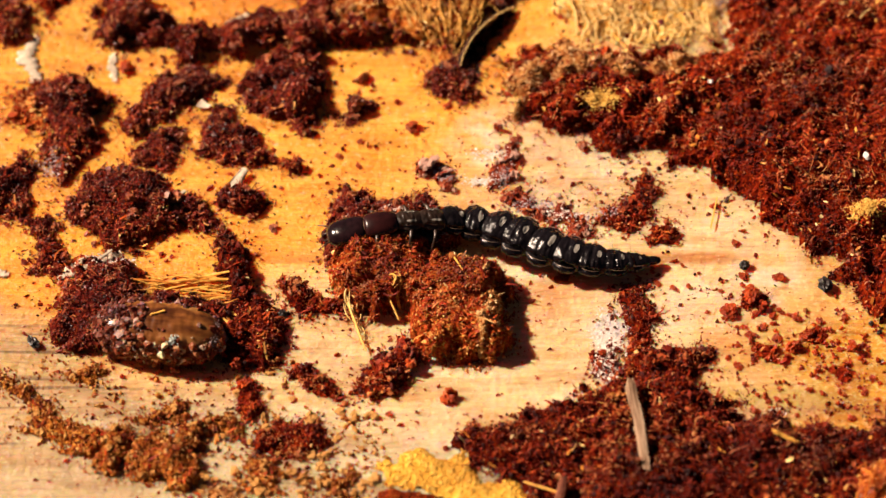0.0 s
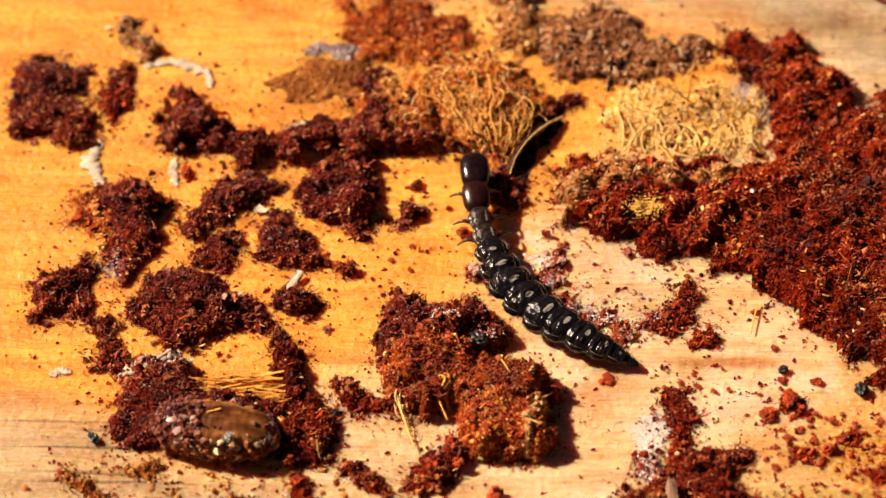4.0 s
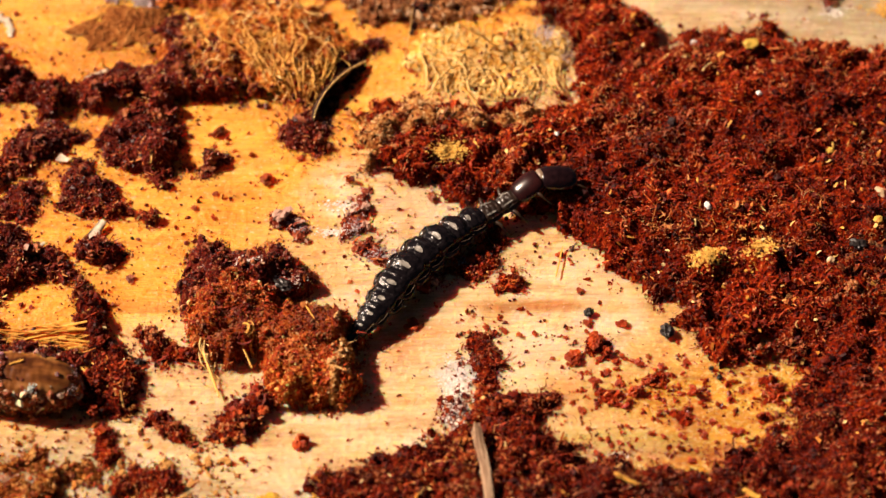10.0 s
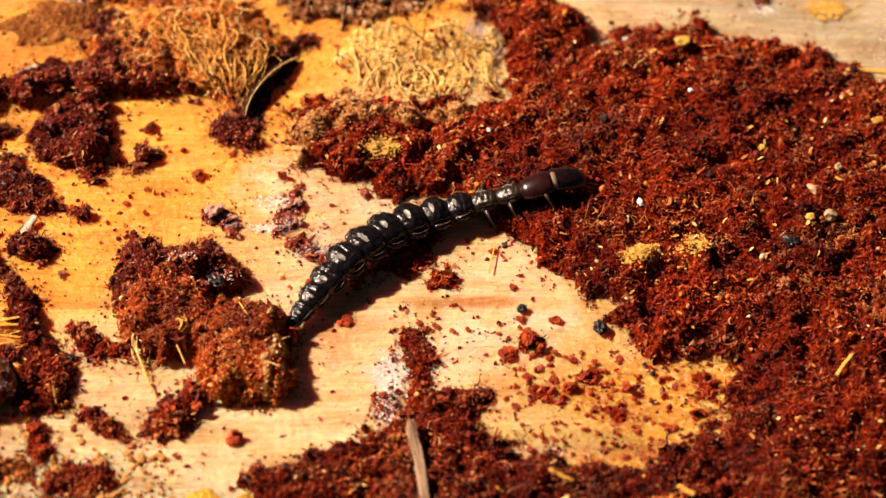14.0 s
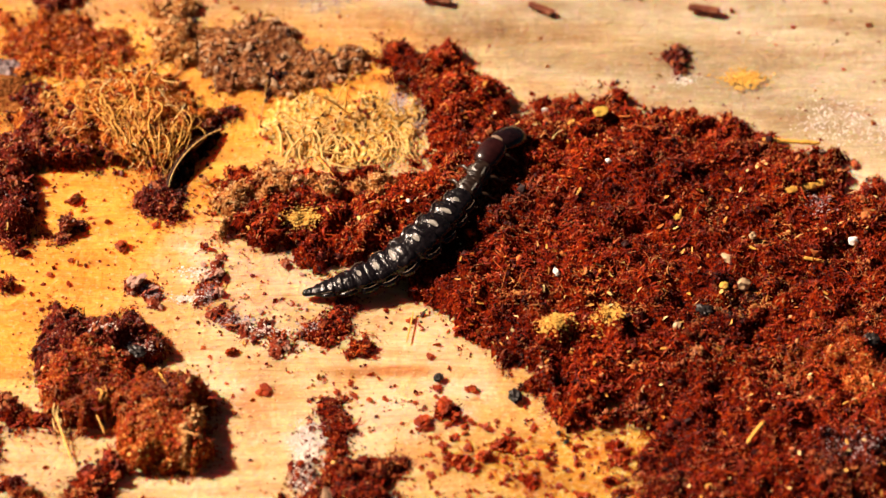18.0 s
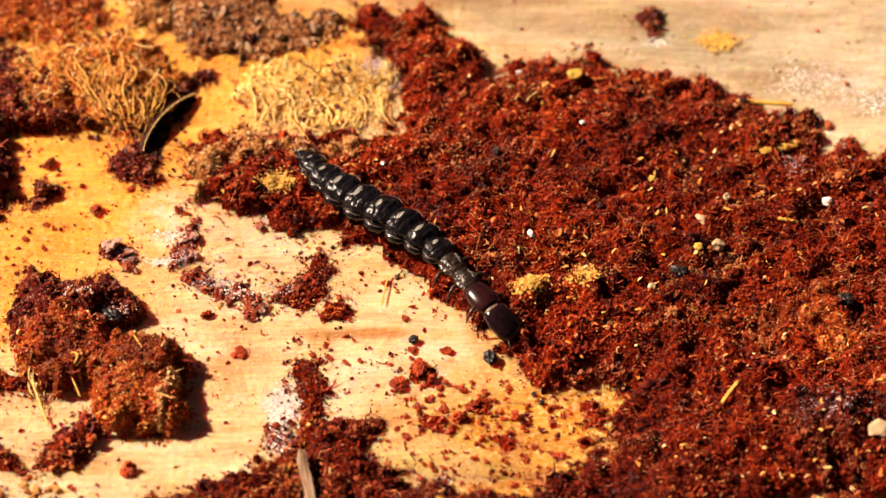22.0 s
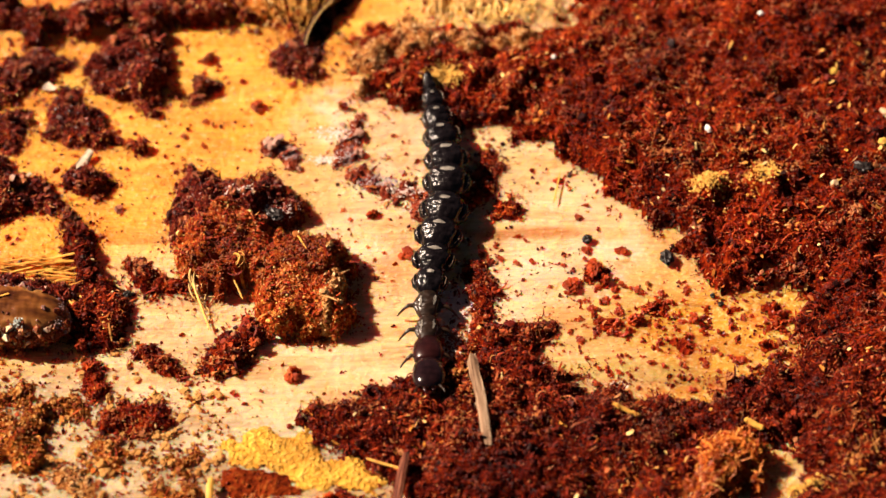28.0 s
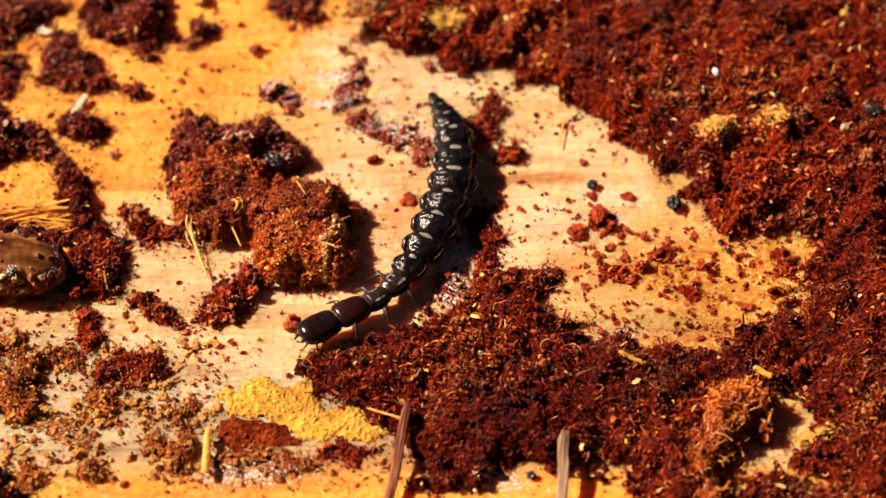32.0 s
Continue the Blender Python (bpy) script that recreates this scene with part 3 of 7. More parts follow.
def heap(name, label, palette, high, dense, fibrous, size, seed, poly):
    rs = np.random.RandomState(seed)
    px, py = [p[0] for p in poly], [p[1] for p in poly]
    x0, x1, y0, y1 = min(px) - 0.6, max(px) + 0.6, min(py) - 0.6, max(py) + 0.6
    d = 0.16 if (x1 - x0) * (y1 - y0) < 120 else 0.26
    X, Y = np.meshgrid(np.arange(x0, x1, d), np.arange(y0, y1, d), indexing="ij")
    s, z = heap_height(poly, high, seed, X, Y)
    Z = np.where(s > 0, z + wood_height(X, Y), wood_height(X, Y) - 0.12)
    i = np.arange(X.size).reshape(X.shape)
    keep = (s[:-1, :-1] > -d) & (s[1:, :-1] > -d) & (s[1:, 1:] > -d) & (s[:-1, 1:] > -d)
    faces = np.stack([i[:-1, :-1], i[1:, :-1], i[1:, 1:], i[:-1, 1:]], 2)[keep]
    used = np.unique(faces)
    back = np.zeros(X.size, int)
    back[used] = np.arange(len(used))
    verts = np.stack([X, Y, Z], 2).reshape(-1, 3)[used]
    cx, cy = sum(px) / len(px), sum(py) / len(py)
    base = tagged(new(name), label, name.replace("_", " "))
    base.location = (cx * MM, cy * MM, 0)
    shift = np.array([cx, cy, 0])
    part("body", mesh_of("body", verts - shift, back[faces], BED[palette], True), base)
    area = (s > 0).sum() * d * d
    fringe = 0.7 if area > 4 else 0.45

    def scatter(n, edge):
        k = int(n * (x1 - x0) * (y1 - y0) / max(area, 0.5)) + 8
        x, y = rs.uniform(x0, x1, k), rs.uniform(y0, y1, k)
        s, z = heap_height(poly, high, seed, x, y)
        ok = s > -edge * rs.rand(k) ** 3
        x, y, z = x[ok], y[ok], z[ok]
        return x, y, np.maximum(z, 0) + wood_height(x, y)

    size = size * (0.42 if palette == "mould" else 0.5)
    n = max(6, int(area * dense * 1.5 * (1 - 0.5 * fibrous)))
    x, y, z = scatter(n, fringe)
    sz = size * np.clip(rs.lognormal(-0.25, 0.5, len(x)), 0.3, 2.6)
    v, f = crumb_arrays(rs, np.stack([x, y, z + sz * 0.12], 1) - shift, sz)
    part("crumb_cover", mesh_of("crumb_cover", v, f, CRUMB[palette]), base, kind="stuff")
    if palette in ("red", "maroon", "dark", "clump", "ochre", "tan", "orange"):
        x, y, z = scatter(int(area * (60 if area > 60 else 80)), fringe)
        sz = 0.035 + 0.12 * rs.rand(len(x)) ** 1.8
        v, f = fine_arrays(rs, np.stack([x, y, z + 0.10 * rs.rand(len(x))], 1) - shift, sz)
        part("fine_cover", mesh_of("fine_cover", v, f, CRUMB["clump" if palette == "orange" else palette]), base, kind="stuff")
    k = int(60 * math.sqrt(area)) if palette not in ("pale", "yellow", "black") else 0
    if k:
        x, y = rs.uniform(x0 - 0.9, x1 + 0.9, k * 3), rs.uniform(y0 - 0.9, y1 + 0.9, k * 3)
        s = inside(poly, x, y)
        ok = (s > -1.5 * rs.rand(k * 3) ** 2) & (s < 0.3)
        x, y = x[ok], y[ok]
        sz = 0.03 + 0.13 * rs.rand(len(x)) ** 2.5
        v, f = fine_arrays(rs, np.stack([x, y, wood_height(x, y) + sz * 0.15], 1) - shift, sz * 1.15)
        part("dust_fringe", mesh_of("dust_fringe", v, f, CRUMB["dust" if palette != "dark" else "red"]), base, kind="stuff")
    straw = palette in ("pale", "straw")
    n = int(area * dense * 2.1 * fibrous)
    if n > 3:
        x, y, z = scatter(n, fringe * 0.7)
        ln = np.clip(rs.lognormal(0.0, 0.5, len(x)), 0.35, 3.0) * (0.9 if palette == "pale" else 0.7 if straw else 0.6 if palette == "orange" else 0.36)
        wd = (0.03 + 0.095 * rs.rand(len(x)) ** 1.5) * (0.6 if straw else 1.0)
        v, f = fibre_arrays(rs, np.stack([x, y, z + 0.05 + 0.05 * ln * straw], 1) - shift, ln, wd, 0.5, 0.9, rs.normal(1.3, 0.7, len(x)) if straw else rs.normal(0.9, 0.8, len(x)) if palette == "orange" else 2.2 * math.pi * (vnoise(x, y, 2.6, seed + 31) + vnoise(x, y, 0.9, seed + 33)) + rs.normal(0, 0.7, len(x)))
        part("fibre_cover", mesh_of("fibre_cover", v, f, GOLD_FIBRE if straw else ORANGE_FIBRE if palette == "orange" else MAROON_FIBRE if palette in ("maroon", "dark") else TAN_FIBRE if palette in ("tan", "grey") else FIBRE), base, kind="stuff")
    if palette in ("red", "maroon") and area > 8:
        # torn chips of paler wood caught in the frass
        x, y, z = scatter(int(area * 0.55), 0.0)
        keep = vnoise(x, y, 2.4, seed + 21) + 0.3 * rs.rand(len(x)) > 0.6
        x, y, z = x[keep], y[keep], z[keep]
        v, f = fibre_arrays(rs, np.stack([x, y, z + 0.08], 1) - shift, rs.uniform(0.15, 0.5, len(x)), rs.uniform(0.08, 0.24, len(x)), 0.5, 0.4)
        part("chip_cover", mesh_of("chip_cover", v, f, GOLD_FIBRE), base, "tan wood chips", kind="stuff")
    # the lumps that stand out are parts of their own
    for k in range(int(min(26, 3 + area * 0.35)) if palette not in ("yellow", "brown", "pale") else 0):
        x, y, z = scatter(3, 0.0)
        if len(x):
            lump_part(base, palette, rs, x[0] - cx, y[0] - cy, z[0], size * rs.uniform(2.0, 3.2))
    if straw and area > 6:
        x, y, z = scatter(int(area * 6), fringe)
        keep = vnoise(x, y, 1.5, seed + 41) + 0.3 * rs.rand(len(x)) > 0.62
        x, y, z = x[keep], y[keep], z[keep]
        v, f = crumb_arrays(rs, np.stack([x, y, z + 0.08], 1) - shift, 0.08 + 0.3 * rs.rand(len(x)) ** 2)
        part("crumb_specks", mesh_of("crumb_specks", v, f, CRUMB["red"]), base, "rust crumbs caught in the fibres", kind="stuff")
        for k in range(16):
            x, y, z = scatter(3, 0.0)
            if len(x):
                strand(base, rs, x[0] - cx, y[0] - cy, z[0])
    HEAPS.append((poly, high, seed))
    return base


RELIEF = []


def relief():
    """Heights of wood and heaps on a plan grid, worked out once all heaps stand."""
    if not RELIEF:
        gx, gy = np.arange(-20, 56, 0.12), np.arange(-24, 36, 0.12)
        X, Y = np.meshgrid(gx, gy, indexing="ij")
        W = wood_height(X, Y)
        Z = W.copy()
        for poly, high, seed in HEAPS:
            px, py = [p[0] for p in poly], [p[1] for p in poly]
            i = np.where((gx > min(px) - 1) & (gx < max(px) + 1))[0]
            j = np.where((gy > min(py) - 1) & (gy < max(py) + 1))[0]
            if len(i) and len(j):
                box = np.ix_(i, j)
                s, h = heap_height(poly, high, seed, X[box], Y[box])
                Z[box] = np.where(s > 0, np.maximum(Z[box], W[box] + h), Z[box])
        RELIEF.append(Z)
    return RELIEF[0]


def rest(x, y):
    """Height of the wood or of the heap at one plan place."""
    Z = relief()
    i, j = int(round((x + 20) / 0.12)), int(round((y + 24) / 0.12))
    return float(Z[min(max(i, 0), Z.shape[0] - 1), min(max(j, 0), Z.shape[1] - 1)])


heap("wood_meal", "granular yellow wood meal beside the frass bank", "yellow", 0.18, 60, 0, 0.11, 1, [(5.6, -12.3), (6.3, -11.3), (7.3, -10.8), (8.6, -11.2), (9.9, -11.8), (10.9, -12.6), (11.6, -13.4), (13, -13.8), (12.9, -14.7), (11.2, -15), (9.6, -15.4), (9.1, -14.6), (8.4, -13.8), (7.1, -13.2), (5.8, -13.1)])
heap("frass_field", "deep bed of rusty red frass crumbs and fibres on wood", "red", 1.25, 11, 0.8, 0.34, 2, [(11.2, 13.2), (11.5, 9.3), (14.1, 7.9), (17.6, 7.7), (20.5, 6.6), (23.1, 4.3), (25.9, 0.9), (27.9, -0.5), (29.2, -3.1), (31.8, -2.2), (33.4, -4.5), (33.1, -8), (35.7, -10.1), (50.4, -10.2), (52.4, 11.2), (48, 12.4), (44.2, 12.6), (43.8, 14.8), (41.2, 15.6), (37.4, 17.8), (34.4, 18.4), (32, 19.3), (29.6, 19.1), (26.8, 17.8), (26, 20.1), (23.6, 22.6), (20.5, 23.4), (19.3, 21.8), (22, 18.4), (22.3, 14.4), (18.1, 13.2), (13.4, 13.9)])
heap("frass_bank", "dark red bank of frass crumbs along the lower wood", "maroon", 1.1, 12, 0.6, 0.34, 3, [(8.9, -11), (9.9, -9.7), (13.5, -9.1), (15.8, -7.8), (17.4, -6.2), (19.8, -6.4), (20.8, -7.5), (22.9, -8.5), (26.5, -9.6), (29.8, -9.3), (31.7, -7.7), (32.7, -4.4), (33.8, -4.1), (40.3, -4.1), (38.9, -22.2), (32.2, -18.7), (32.2, -15.6), (32.2, -12.6), (31.3, -12.2), (29.0, -12.4), (28.6, -15.6), (28.7, -18.7), (29.3, -22.1), (24.6, -19), (23.9, -16.8), (21.9, -15.9), (20.1, -16.6), (17.6, -17), (15.1, -17.4), (13.7, -15.8), (13, -14), (11, -12.6)])
heap("bark_chunk", "dark maroon bark chunk of matted crumbs on yellow wood", "dark", 0.7, 14, 0.55, 0.32, 4, [(-12, 2.5), (-10.3, 2.5), (-9.8, -0.2), (-11.5, -0.5)])
heap("bark_chunk", "dark ragged bark heap beside the pupal case", "dark", 0.9, 14, 0.55, 0.32, 5, [(-10.7, 3.7), (-8.6, 5.6), (-7.1, 7), (-5.2, 4.9), (-4.5, 2.3), (-6.1, 0.6), (-7.7, 0.9), (-10.3, 2.7)])
heap("bark_flake", "dark maroon bark flake with a pointed tip on wood", "dark", 0.7, 14, 0.55, 0.32, 6, [(-4.1, 9.6), (-2.7, 9.8), (-1.3, 8.5), (-0.4, 7.1), (0.9, 6.2), (-1.4, 5.8), (-2.8, 6), (-3.7, 7.4)])
heap("bark_chunk", "thick dark bark chunk on bare yellow wood", "dark", 1.2, 14, 0.55, 0.32, 7, [(-1.9, 11.4), (-0.9, 12.9), (1.6, 14.1), (2.6, 9.9), (1.8, 8.4), (0.1, 9), (-1.3, 9.5)])
heap("bark_strip", "long ragged strip of dark bark crumbs on wood", "dark", 1, 14, 0.55, 0.32, 8, [(-9.8, 16.4), (-8.4, 17.8), (-6.6, 17), (-5.8, 15.2), (-3.7, 14.9), (-1.5, 16.9), (2.6, 17.3), (6.2, 15.4), (5.7, 14.4), (2.2, 14.2), (-2.2, 13.5), (-6, 13.4), (-9, 14.4)])
heap("bark_chunk", "dark maroon bark chunk of matted crumbs on yellow wood", "dark", 0.9, 14, 0.55, 0.32, 9, [(-12.2, 11.5), (-10.2, 12.1), (-8.7, 10.4), (-9, 7.4), (-10.5, 5.2), (-12, 5.9), (-11.7, 8.9)])
heap("bark_chunk", "dark maroon bark chunk of matted crumbs on yellow wood", "dark", 0.8, 14, 0.55, 0.32, 10, [(-15.2, 4.8), (-12.6, 6.6), (-11.9, 5.2), (-12.3, 2.6), (-15, 2.3)])
heap("bark_strip", "narrow dark strip of bark crumbs on yellow wood", "dark", 0.7, 14, 0.55, 0.32, 11, [(-7.8, 9.6), (-5.7, 12.3), (-3.5, 13), (-3.1, 11.5), (-5.3, 10), (-7.1, 7.8), (-8.5, 8.1)])
heap("bark_chunk", "dark maroon bark chunk of matted crumbs on yellow wood", "dark", 0.6, 14, 0.55, 0.32, 12, [(-6.3, 8.5), (-4.9, 8.3), (-4.8, 6.7), (-5.6, 5.9), (-7, 6.3)])
heap("bark_chunk", "small dark bark chunk with a whitish mouldy tip", "dark", 0.8, 14, 0.55, 0.32, 13, [(-2.7, 4.1), (-1.7, 5.1), (-0.2, 3.8), (-1.3, 2.7), (-2.4, 3.2)])
heap("bark_chunk", "dark maroon bark chunk of matted crumbs on yellow wood", "dark", 0.6, 14, 0.55, 0.32, 14, [(-5.5, 4.1), (-3.5, 4.1), (-2.6, 2.4), (-3.4, 1.6), (-4.3, 2.3), (-5.1, 2)])
heap("frass_heap", "deep red frass heap beside the brown pupal case", "maroon", 0.9, 16, 0.25, 0.34, 15, [(-2.5, 2), (-1.2, 1.3), (-1.1, -1.2), (0.4, -2.9), (0.9, -5), (0.3, -6.3), (-1.6, -6.7), (-2.4, -4.6), (-1.5, -2.9), (-2.2, -0.5)])
heap("frass_heap", "crumbly maroon nest of frass round the pupal case", "dark", 0.8, 16, 0.55, 0.32, 16, [(-10.3, -1.9), (-9, -0.2), (-6.6, -0.2), (-5.7, -1.6), (-2.3, -2.7), (-1.8, -5), (-2.4, -6), (-5.9, -6.4), (-9.2, -5.7), (-10.2, -4.7)])
heap("frass_heap", "small red crumb heap on yellow wood", "red", 0.7, 18, 0.25, 0.34, 20, [(0.7, -1.3), (1.8, -1.5), (2.3, -2.5), (3.6, -2.4), (3.5, -3.2), (1.9, -3.4), (1, -2.7)])
heap("bark_flake", "dark flaky bark piece lying on the frass clump", "dark", 1.25, 15, 0.3, 0.3, 22, [(2.3, 1.7), (3.2, 4.5), (4.4, 4.9), (5, 3.6), (7.5, 3.7), (9.1, 2.7), (9, 1.4), (6.8, 0.7), (2.9, -0.2)])
heap("frass_heap", "curved tail of red frass below the clump", "red", 0.7, 18, 0.25, 0.34, 23, [(6.5, -4.6), (7.3, -5.8), (6.2, -7.6), (4.1, -8.2), (3.5, -7.5), (5.1, -6.4)])
heap("frass_heap", "small rust frass heap on pale wood", "red", 0.6, 18, 0.25, 0.34, 24, [(1.4, -6.8), (2.4, -6.6), (3.5, -7.5), (3.4, -8.4), (1.9, -7.6)])
heap("frass_heap", "rounded red frass lump on wood", "red", 0.8, 16, 0.25, 0.34, 28, [(16.8, -5.5), (20.3, -5.3), (21.2, -6.5), (19.4, -7.8), (17.1, -7.9)])
heap("fibre_mat", "matted ochre fibres and bark torn from the wood", "straw", 0.7, 13, 0.35, 0.26, 29, [(0.7, 17.4), (3, 19.8), (6.5, 21.5), (9, 20.3), (10.9, 17.6), (9.2, 15.4), (8.5, 12.2), (7.3, 13.8), (5.3, 15), (2.6, 14.6), (0.9, 13.8)])
heap("bark_chunk", "dark red bark scrap beside the curled sliver", "dark", 0.5, 14, 0.55, 0.32, 33, [(7.2, 12.3), (8.8, 13.7), (10, 10.6), (8.7, 10), (7.7, 11.1)])
heap("fibre_mat", "pale straw-coloured wood fibres torn loose", "pale", 0.3, 7, 0.5, 0.26, 34, [(13.3, 16.6), (14.5, 18.8), (18.1, 19.4), (21.7, 18.6), (22, 15.4), (19.9, 14.2), (17.5, 14.2), (14.5, 15)])
heap("bark_flap", "rust-orange fibrous bark flap at the wood edge", "orange", 1.25, 18, 0.95, 0.22, 35, [(27, -13.5), (27.8, -11.6), (29.9, -11.6), (31, -14.2), (30.5, -15.2), (28.8, -15.9), (28.3, -17.7), (28.3, -21.1), (25.8, -21.1), (25.8, -16.8), (26.3, -15.2)])
heap("bark_chunk", "flat brown bark scrap on yellow wood", "dust", 0.16, 9, 0, 0.16, 36, [(5.7, -13.5), (7.1, -13.2), (8.5, -13.8), (9.2, -14.9), (8.2, -15.5), (6.4, -15.1), (5.5, -14.4)])
# black crumbs deepen the shadow cast by the curled sliver
heap("shade_scrap", "blackish bark crumbs darkening the shade under the curled sliver", "black", 0.12, 16, 0, 0.3, 38, [(8.8, 12.3), (9.1, 14.3), (10, 15.9), (11.3, 17), (11.7, 16.3), (10.8, 14.7), (10, 12.9), (9.5, 12)])
heap("bark_chunk", "scraps of dark bark beside torn fibres", "dark", 0.5, 14, 0.55, 0.32, 39, [(6.8, 15.4), (8.6, 15), (9.1, 16.6), (11.1, 17.9), (12.3, 18.3), (12.1, 17.1), (10.3, 16.3), (8.6, 13.3), (7.3, 13.8)])
heap("bark_chunk", "dark maroon bark chunk on yellow wood", "dark", 0.8, 14, 0.55, 0.32, 40, [(-17.9, 20), (-14.9, 20.7), (-13.7, 19.3), (-14, 17.6), (-12.2, 15.8), (-14, 14.4), (-17.3, 14.9)])
heap("bark_chunk", "small greyish bark chunk on yellow wood", "grey", 0.5, 14, 0.25, 0.34, 41, [(-12.4, 22.9), (-11.4, 23.3), (-10.1, 21.4), (-10.5, 20.3), (-11.6, 20.8)])
heap("bark_chunk", "small rusty bark scrap on yellow wood", "red", 0.35, 14, 0.25, 0.34, 42, [(-13, 18.5), (-12.4, 19.7), (-11.5, 19.9), (-11.7, 18.5), (-11, 17.1), (-12, 16), (-12.7, 17)])
heap("bark_chunk", "red translucent bark skin on yellow wood", "clump", 0.15, 14, 0.25, 0.34, 44, [(-13.9, 10.8), (-11, 11.7), (-10.6, 10.1), (-11.9, 8.5), (-13.7, 8.9)])
heap("fibre_mat", "tan fibres frayed over the red frass edge", "tan", 1.35, 9, 0.9, 0.26, 45, [(11.1, 12.8), (14, 13.6), (18.1, 12.9), (20.5, 13.2), (20.8, 11.5), (17, 11), (14, 10.2), (11.6, 9.3)])
heap("fibre_mat", "rust-orange matted fibres in the frass bed", "clump", 1.28, 9, 0.9, 0.24, 46, [(39.8, 3.1), (43.1, 4.2), (46.5, 3.4), (46.1, -2.1), (42.6, -3.1), (39.9, -2), (38.9, 0.9)])
heap("frass_patch", "deep maroon damp crumbs in the frass bed", "maroon", 1.3, 12, 0.3, 0.3, 47, [(35.8, 6.9), (39.1, 8), (40.3, 5.4), (39, 1.6), (36.3, 0.2), (34.8, 3.2)])
heap("frass_patch", "deep maroon damp crumbs in the frass bed", "maroon", 1.3, 12, 0.3, 0.3, 48, [(41.1, -3.8), (44.3, -2.8), (47, -3.9), (46.6, -8.8), (42.9, -9.5), (40.6, -7.7)])
heap("frass_patch", "tan frass crumbs lying in the red bed", "tan", 1.35, 14, 0.2, 0.26, 49, [(31.8, 1.5), (33.1, 1.7), (33.8, 0.2), (32.9, -0.9), (32, -0.2)])
heap("frass_knot", "small dark bark knot on weathered wood", "dark", 0.6, 18, 0.2, 0.28, 51, [(35.4, 20.8), (35.4, 21.3), (35.1, 22.1), (35.6, 22.6), (35.9, 22.6), (36.1, 22.6), (36.4, 21.8), (36.1, 21.2), (35.9, 20.5)])
heap("frass_knot", "glossy red knot of crumbs on damp wood", "wet", 0.25, 18, 0.2, 0.28, 53, [(32, -5.6), (31.7, -5.5), (31.3, -5.5), (31.3, -5.1), (31.3, -4.9), (31.6, -4.6), (32, -4.6), (32.2, -4.9), (32.2, -5.2)])
heap("frass_knot", "small knot of rusty frass on wood", "red", 0.6, 18, 0.2, 0.28, 54, [(19.4, -6.4), (19.2, -6), (18.7, -5.6), (19.5, -5.2), (20, -5.2), (20.4, -5.2), (21.1, -5.7), (20.5, -6.1), (20.2, -6.6)])
heap("frass_knot", "small dark knot of bark crumbs on yellow wood", "dark", 0.5, 18, 0.2, 0.28, 55, [(3.2, 9.6), (3.3, 10.1), (3.6, 10.5), (4.1, 10.2), (4.6, 10), (4.4, 9.5), (4.4, 9.2), (3.9, 9), (3.3, 9)])
heap("frass_knot", "glossy red knot of crumbs on damp wood", "wet", 0.2, 18, 0.2, 0.28, 56, [(25.6, -4), (25.9, -3.8), (26.2, -4), (26.4, -4.3), (26.3, -4.6), (26, -4.8), (25.7, -4.7), (25.4, -4.6), (25.3, -4.2)])
heap("frass_knot", "glossy red knot of crumbs on damp wood", "wet", 0.25, 18, 0.2, 0.28, 57, [(31.7, -3.8), (32.2, -4), (32, -4.5), (32.1, -4.9), (31.5, -5.2), (31.1, -4.8), (31, -4.5), (30.9, -4.1), (31.4, -3.9)])
heap("frass_knot", "glossy red knot of crumbs on damp wood", "wet", 0.2, 18, 0.2, 0.28, 58, [(27.8, -6.4), (27.8, -6.7), (27.5, -6.8), (27.2, -6.9), (27.1, -6.7), (26.8, -6.5), (27.1, -6.3), (27.3, -6.2), (27.6, -6.3)])
heap("frass_knot", "glossy red knot of crumbs on damp wood", "wet", 0.2, 18, 0.2, 0.28, 59, [(24, -5.6), (23.7, -5.6), (23.4, -5.6), (23.2, -5.5), (23.2, -5.2), (23.4, -5), (23.7, -4.9), (24, -5.1), (24, -5.3)])
heap("frass_knot", "glossy red knot of crumbs on damp wood", "wet", 0.2, 18, 0.2, 0.28, 60, [(30.7, -6.9), (30.5, -6.7), (30.2, -6.6), (30.5, -6.4), (30.7, -6.4), (31, -6.3), (31.3, -6.5), (31.1, -6.7), (31, -6.9)])
heap("frass_knot", "small knot of red crumbs on pale wood", "red", 0.3, 18, 0.2, 0.28, 61, [(22.4, -2.6), (22.5, -2.2), (22.7, -1.8), (23.1, -1.9), (23.6, -2), (23.5, -2.3), (23.6, -2.7), (23.1, -2.9), (22.7, -3.1)])
heap("frass_knot", "small knot of ochre crumbs on grey wood", "ochre", 0.3, 18, 0.2, 0.28, 62, [(-8.9, -7.2), (-9, -7), (-9.4, -6.8), (-8.9, -6.6), (-8.5, -6.6), (-8.2, -6.5), (-7.7, -6.8), (-8.1, -7.1), (-8.3, -7.3)])
heap("frass_knot", "small knot of rusty frass on grey wood", "red", 0.35, 18, 0.2, 0.28, 65, [(-0.8, -6.8), (-0.3, -7.3), (-0.4, -8.1), (-0.3, -8.8), (-0.8, -9.4), (-1.3, -8.7), (-1.3, -8.2), (-1.5, -7.4), (-1.1, -7.1)])
heap("frass_knot", "brown scraps of bark on yellow wood", "brown", 0.2, 18, 0.2, 0.28, 72, [(9.9, -16.1), (10, -16.4), (9.4, -16.5), (8.7, -16.7), (8.3, -16.5), (7.7, -16.2), (8.4, -16), (8.8, -15.9), (9.4, -16)])
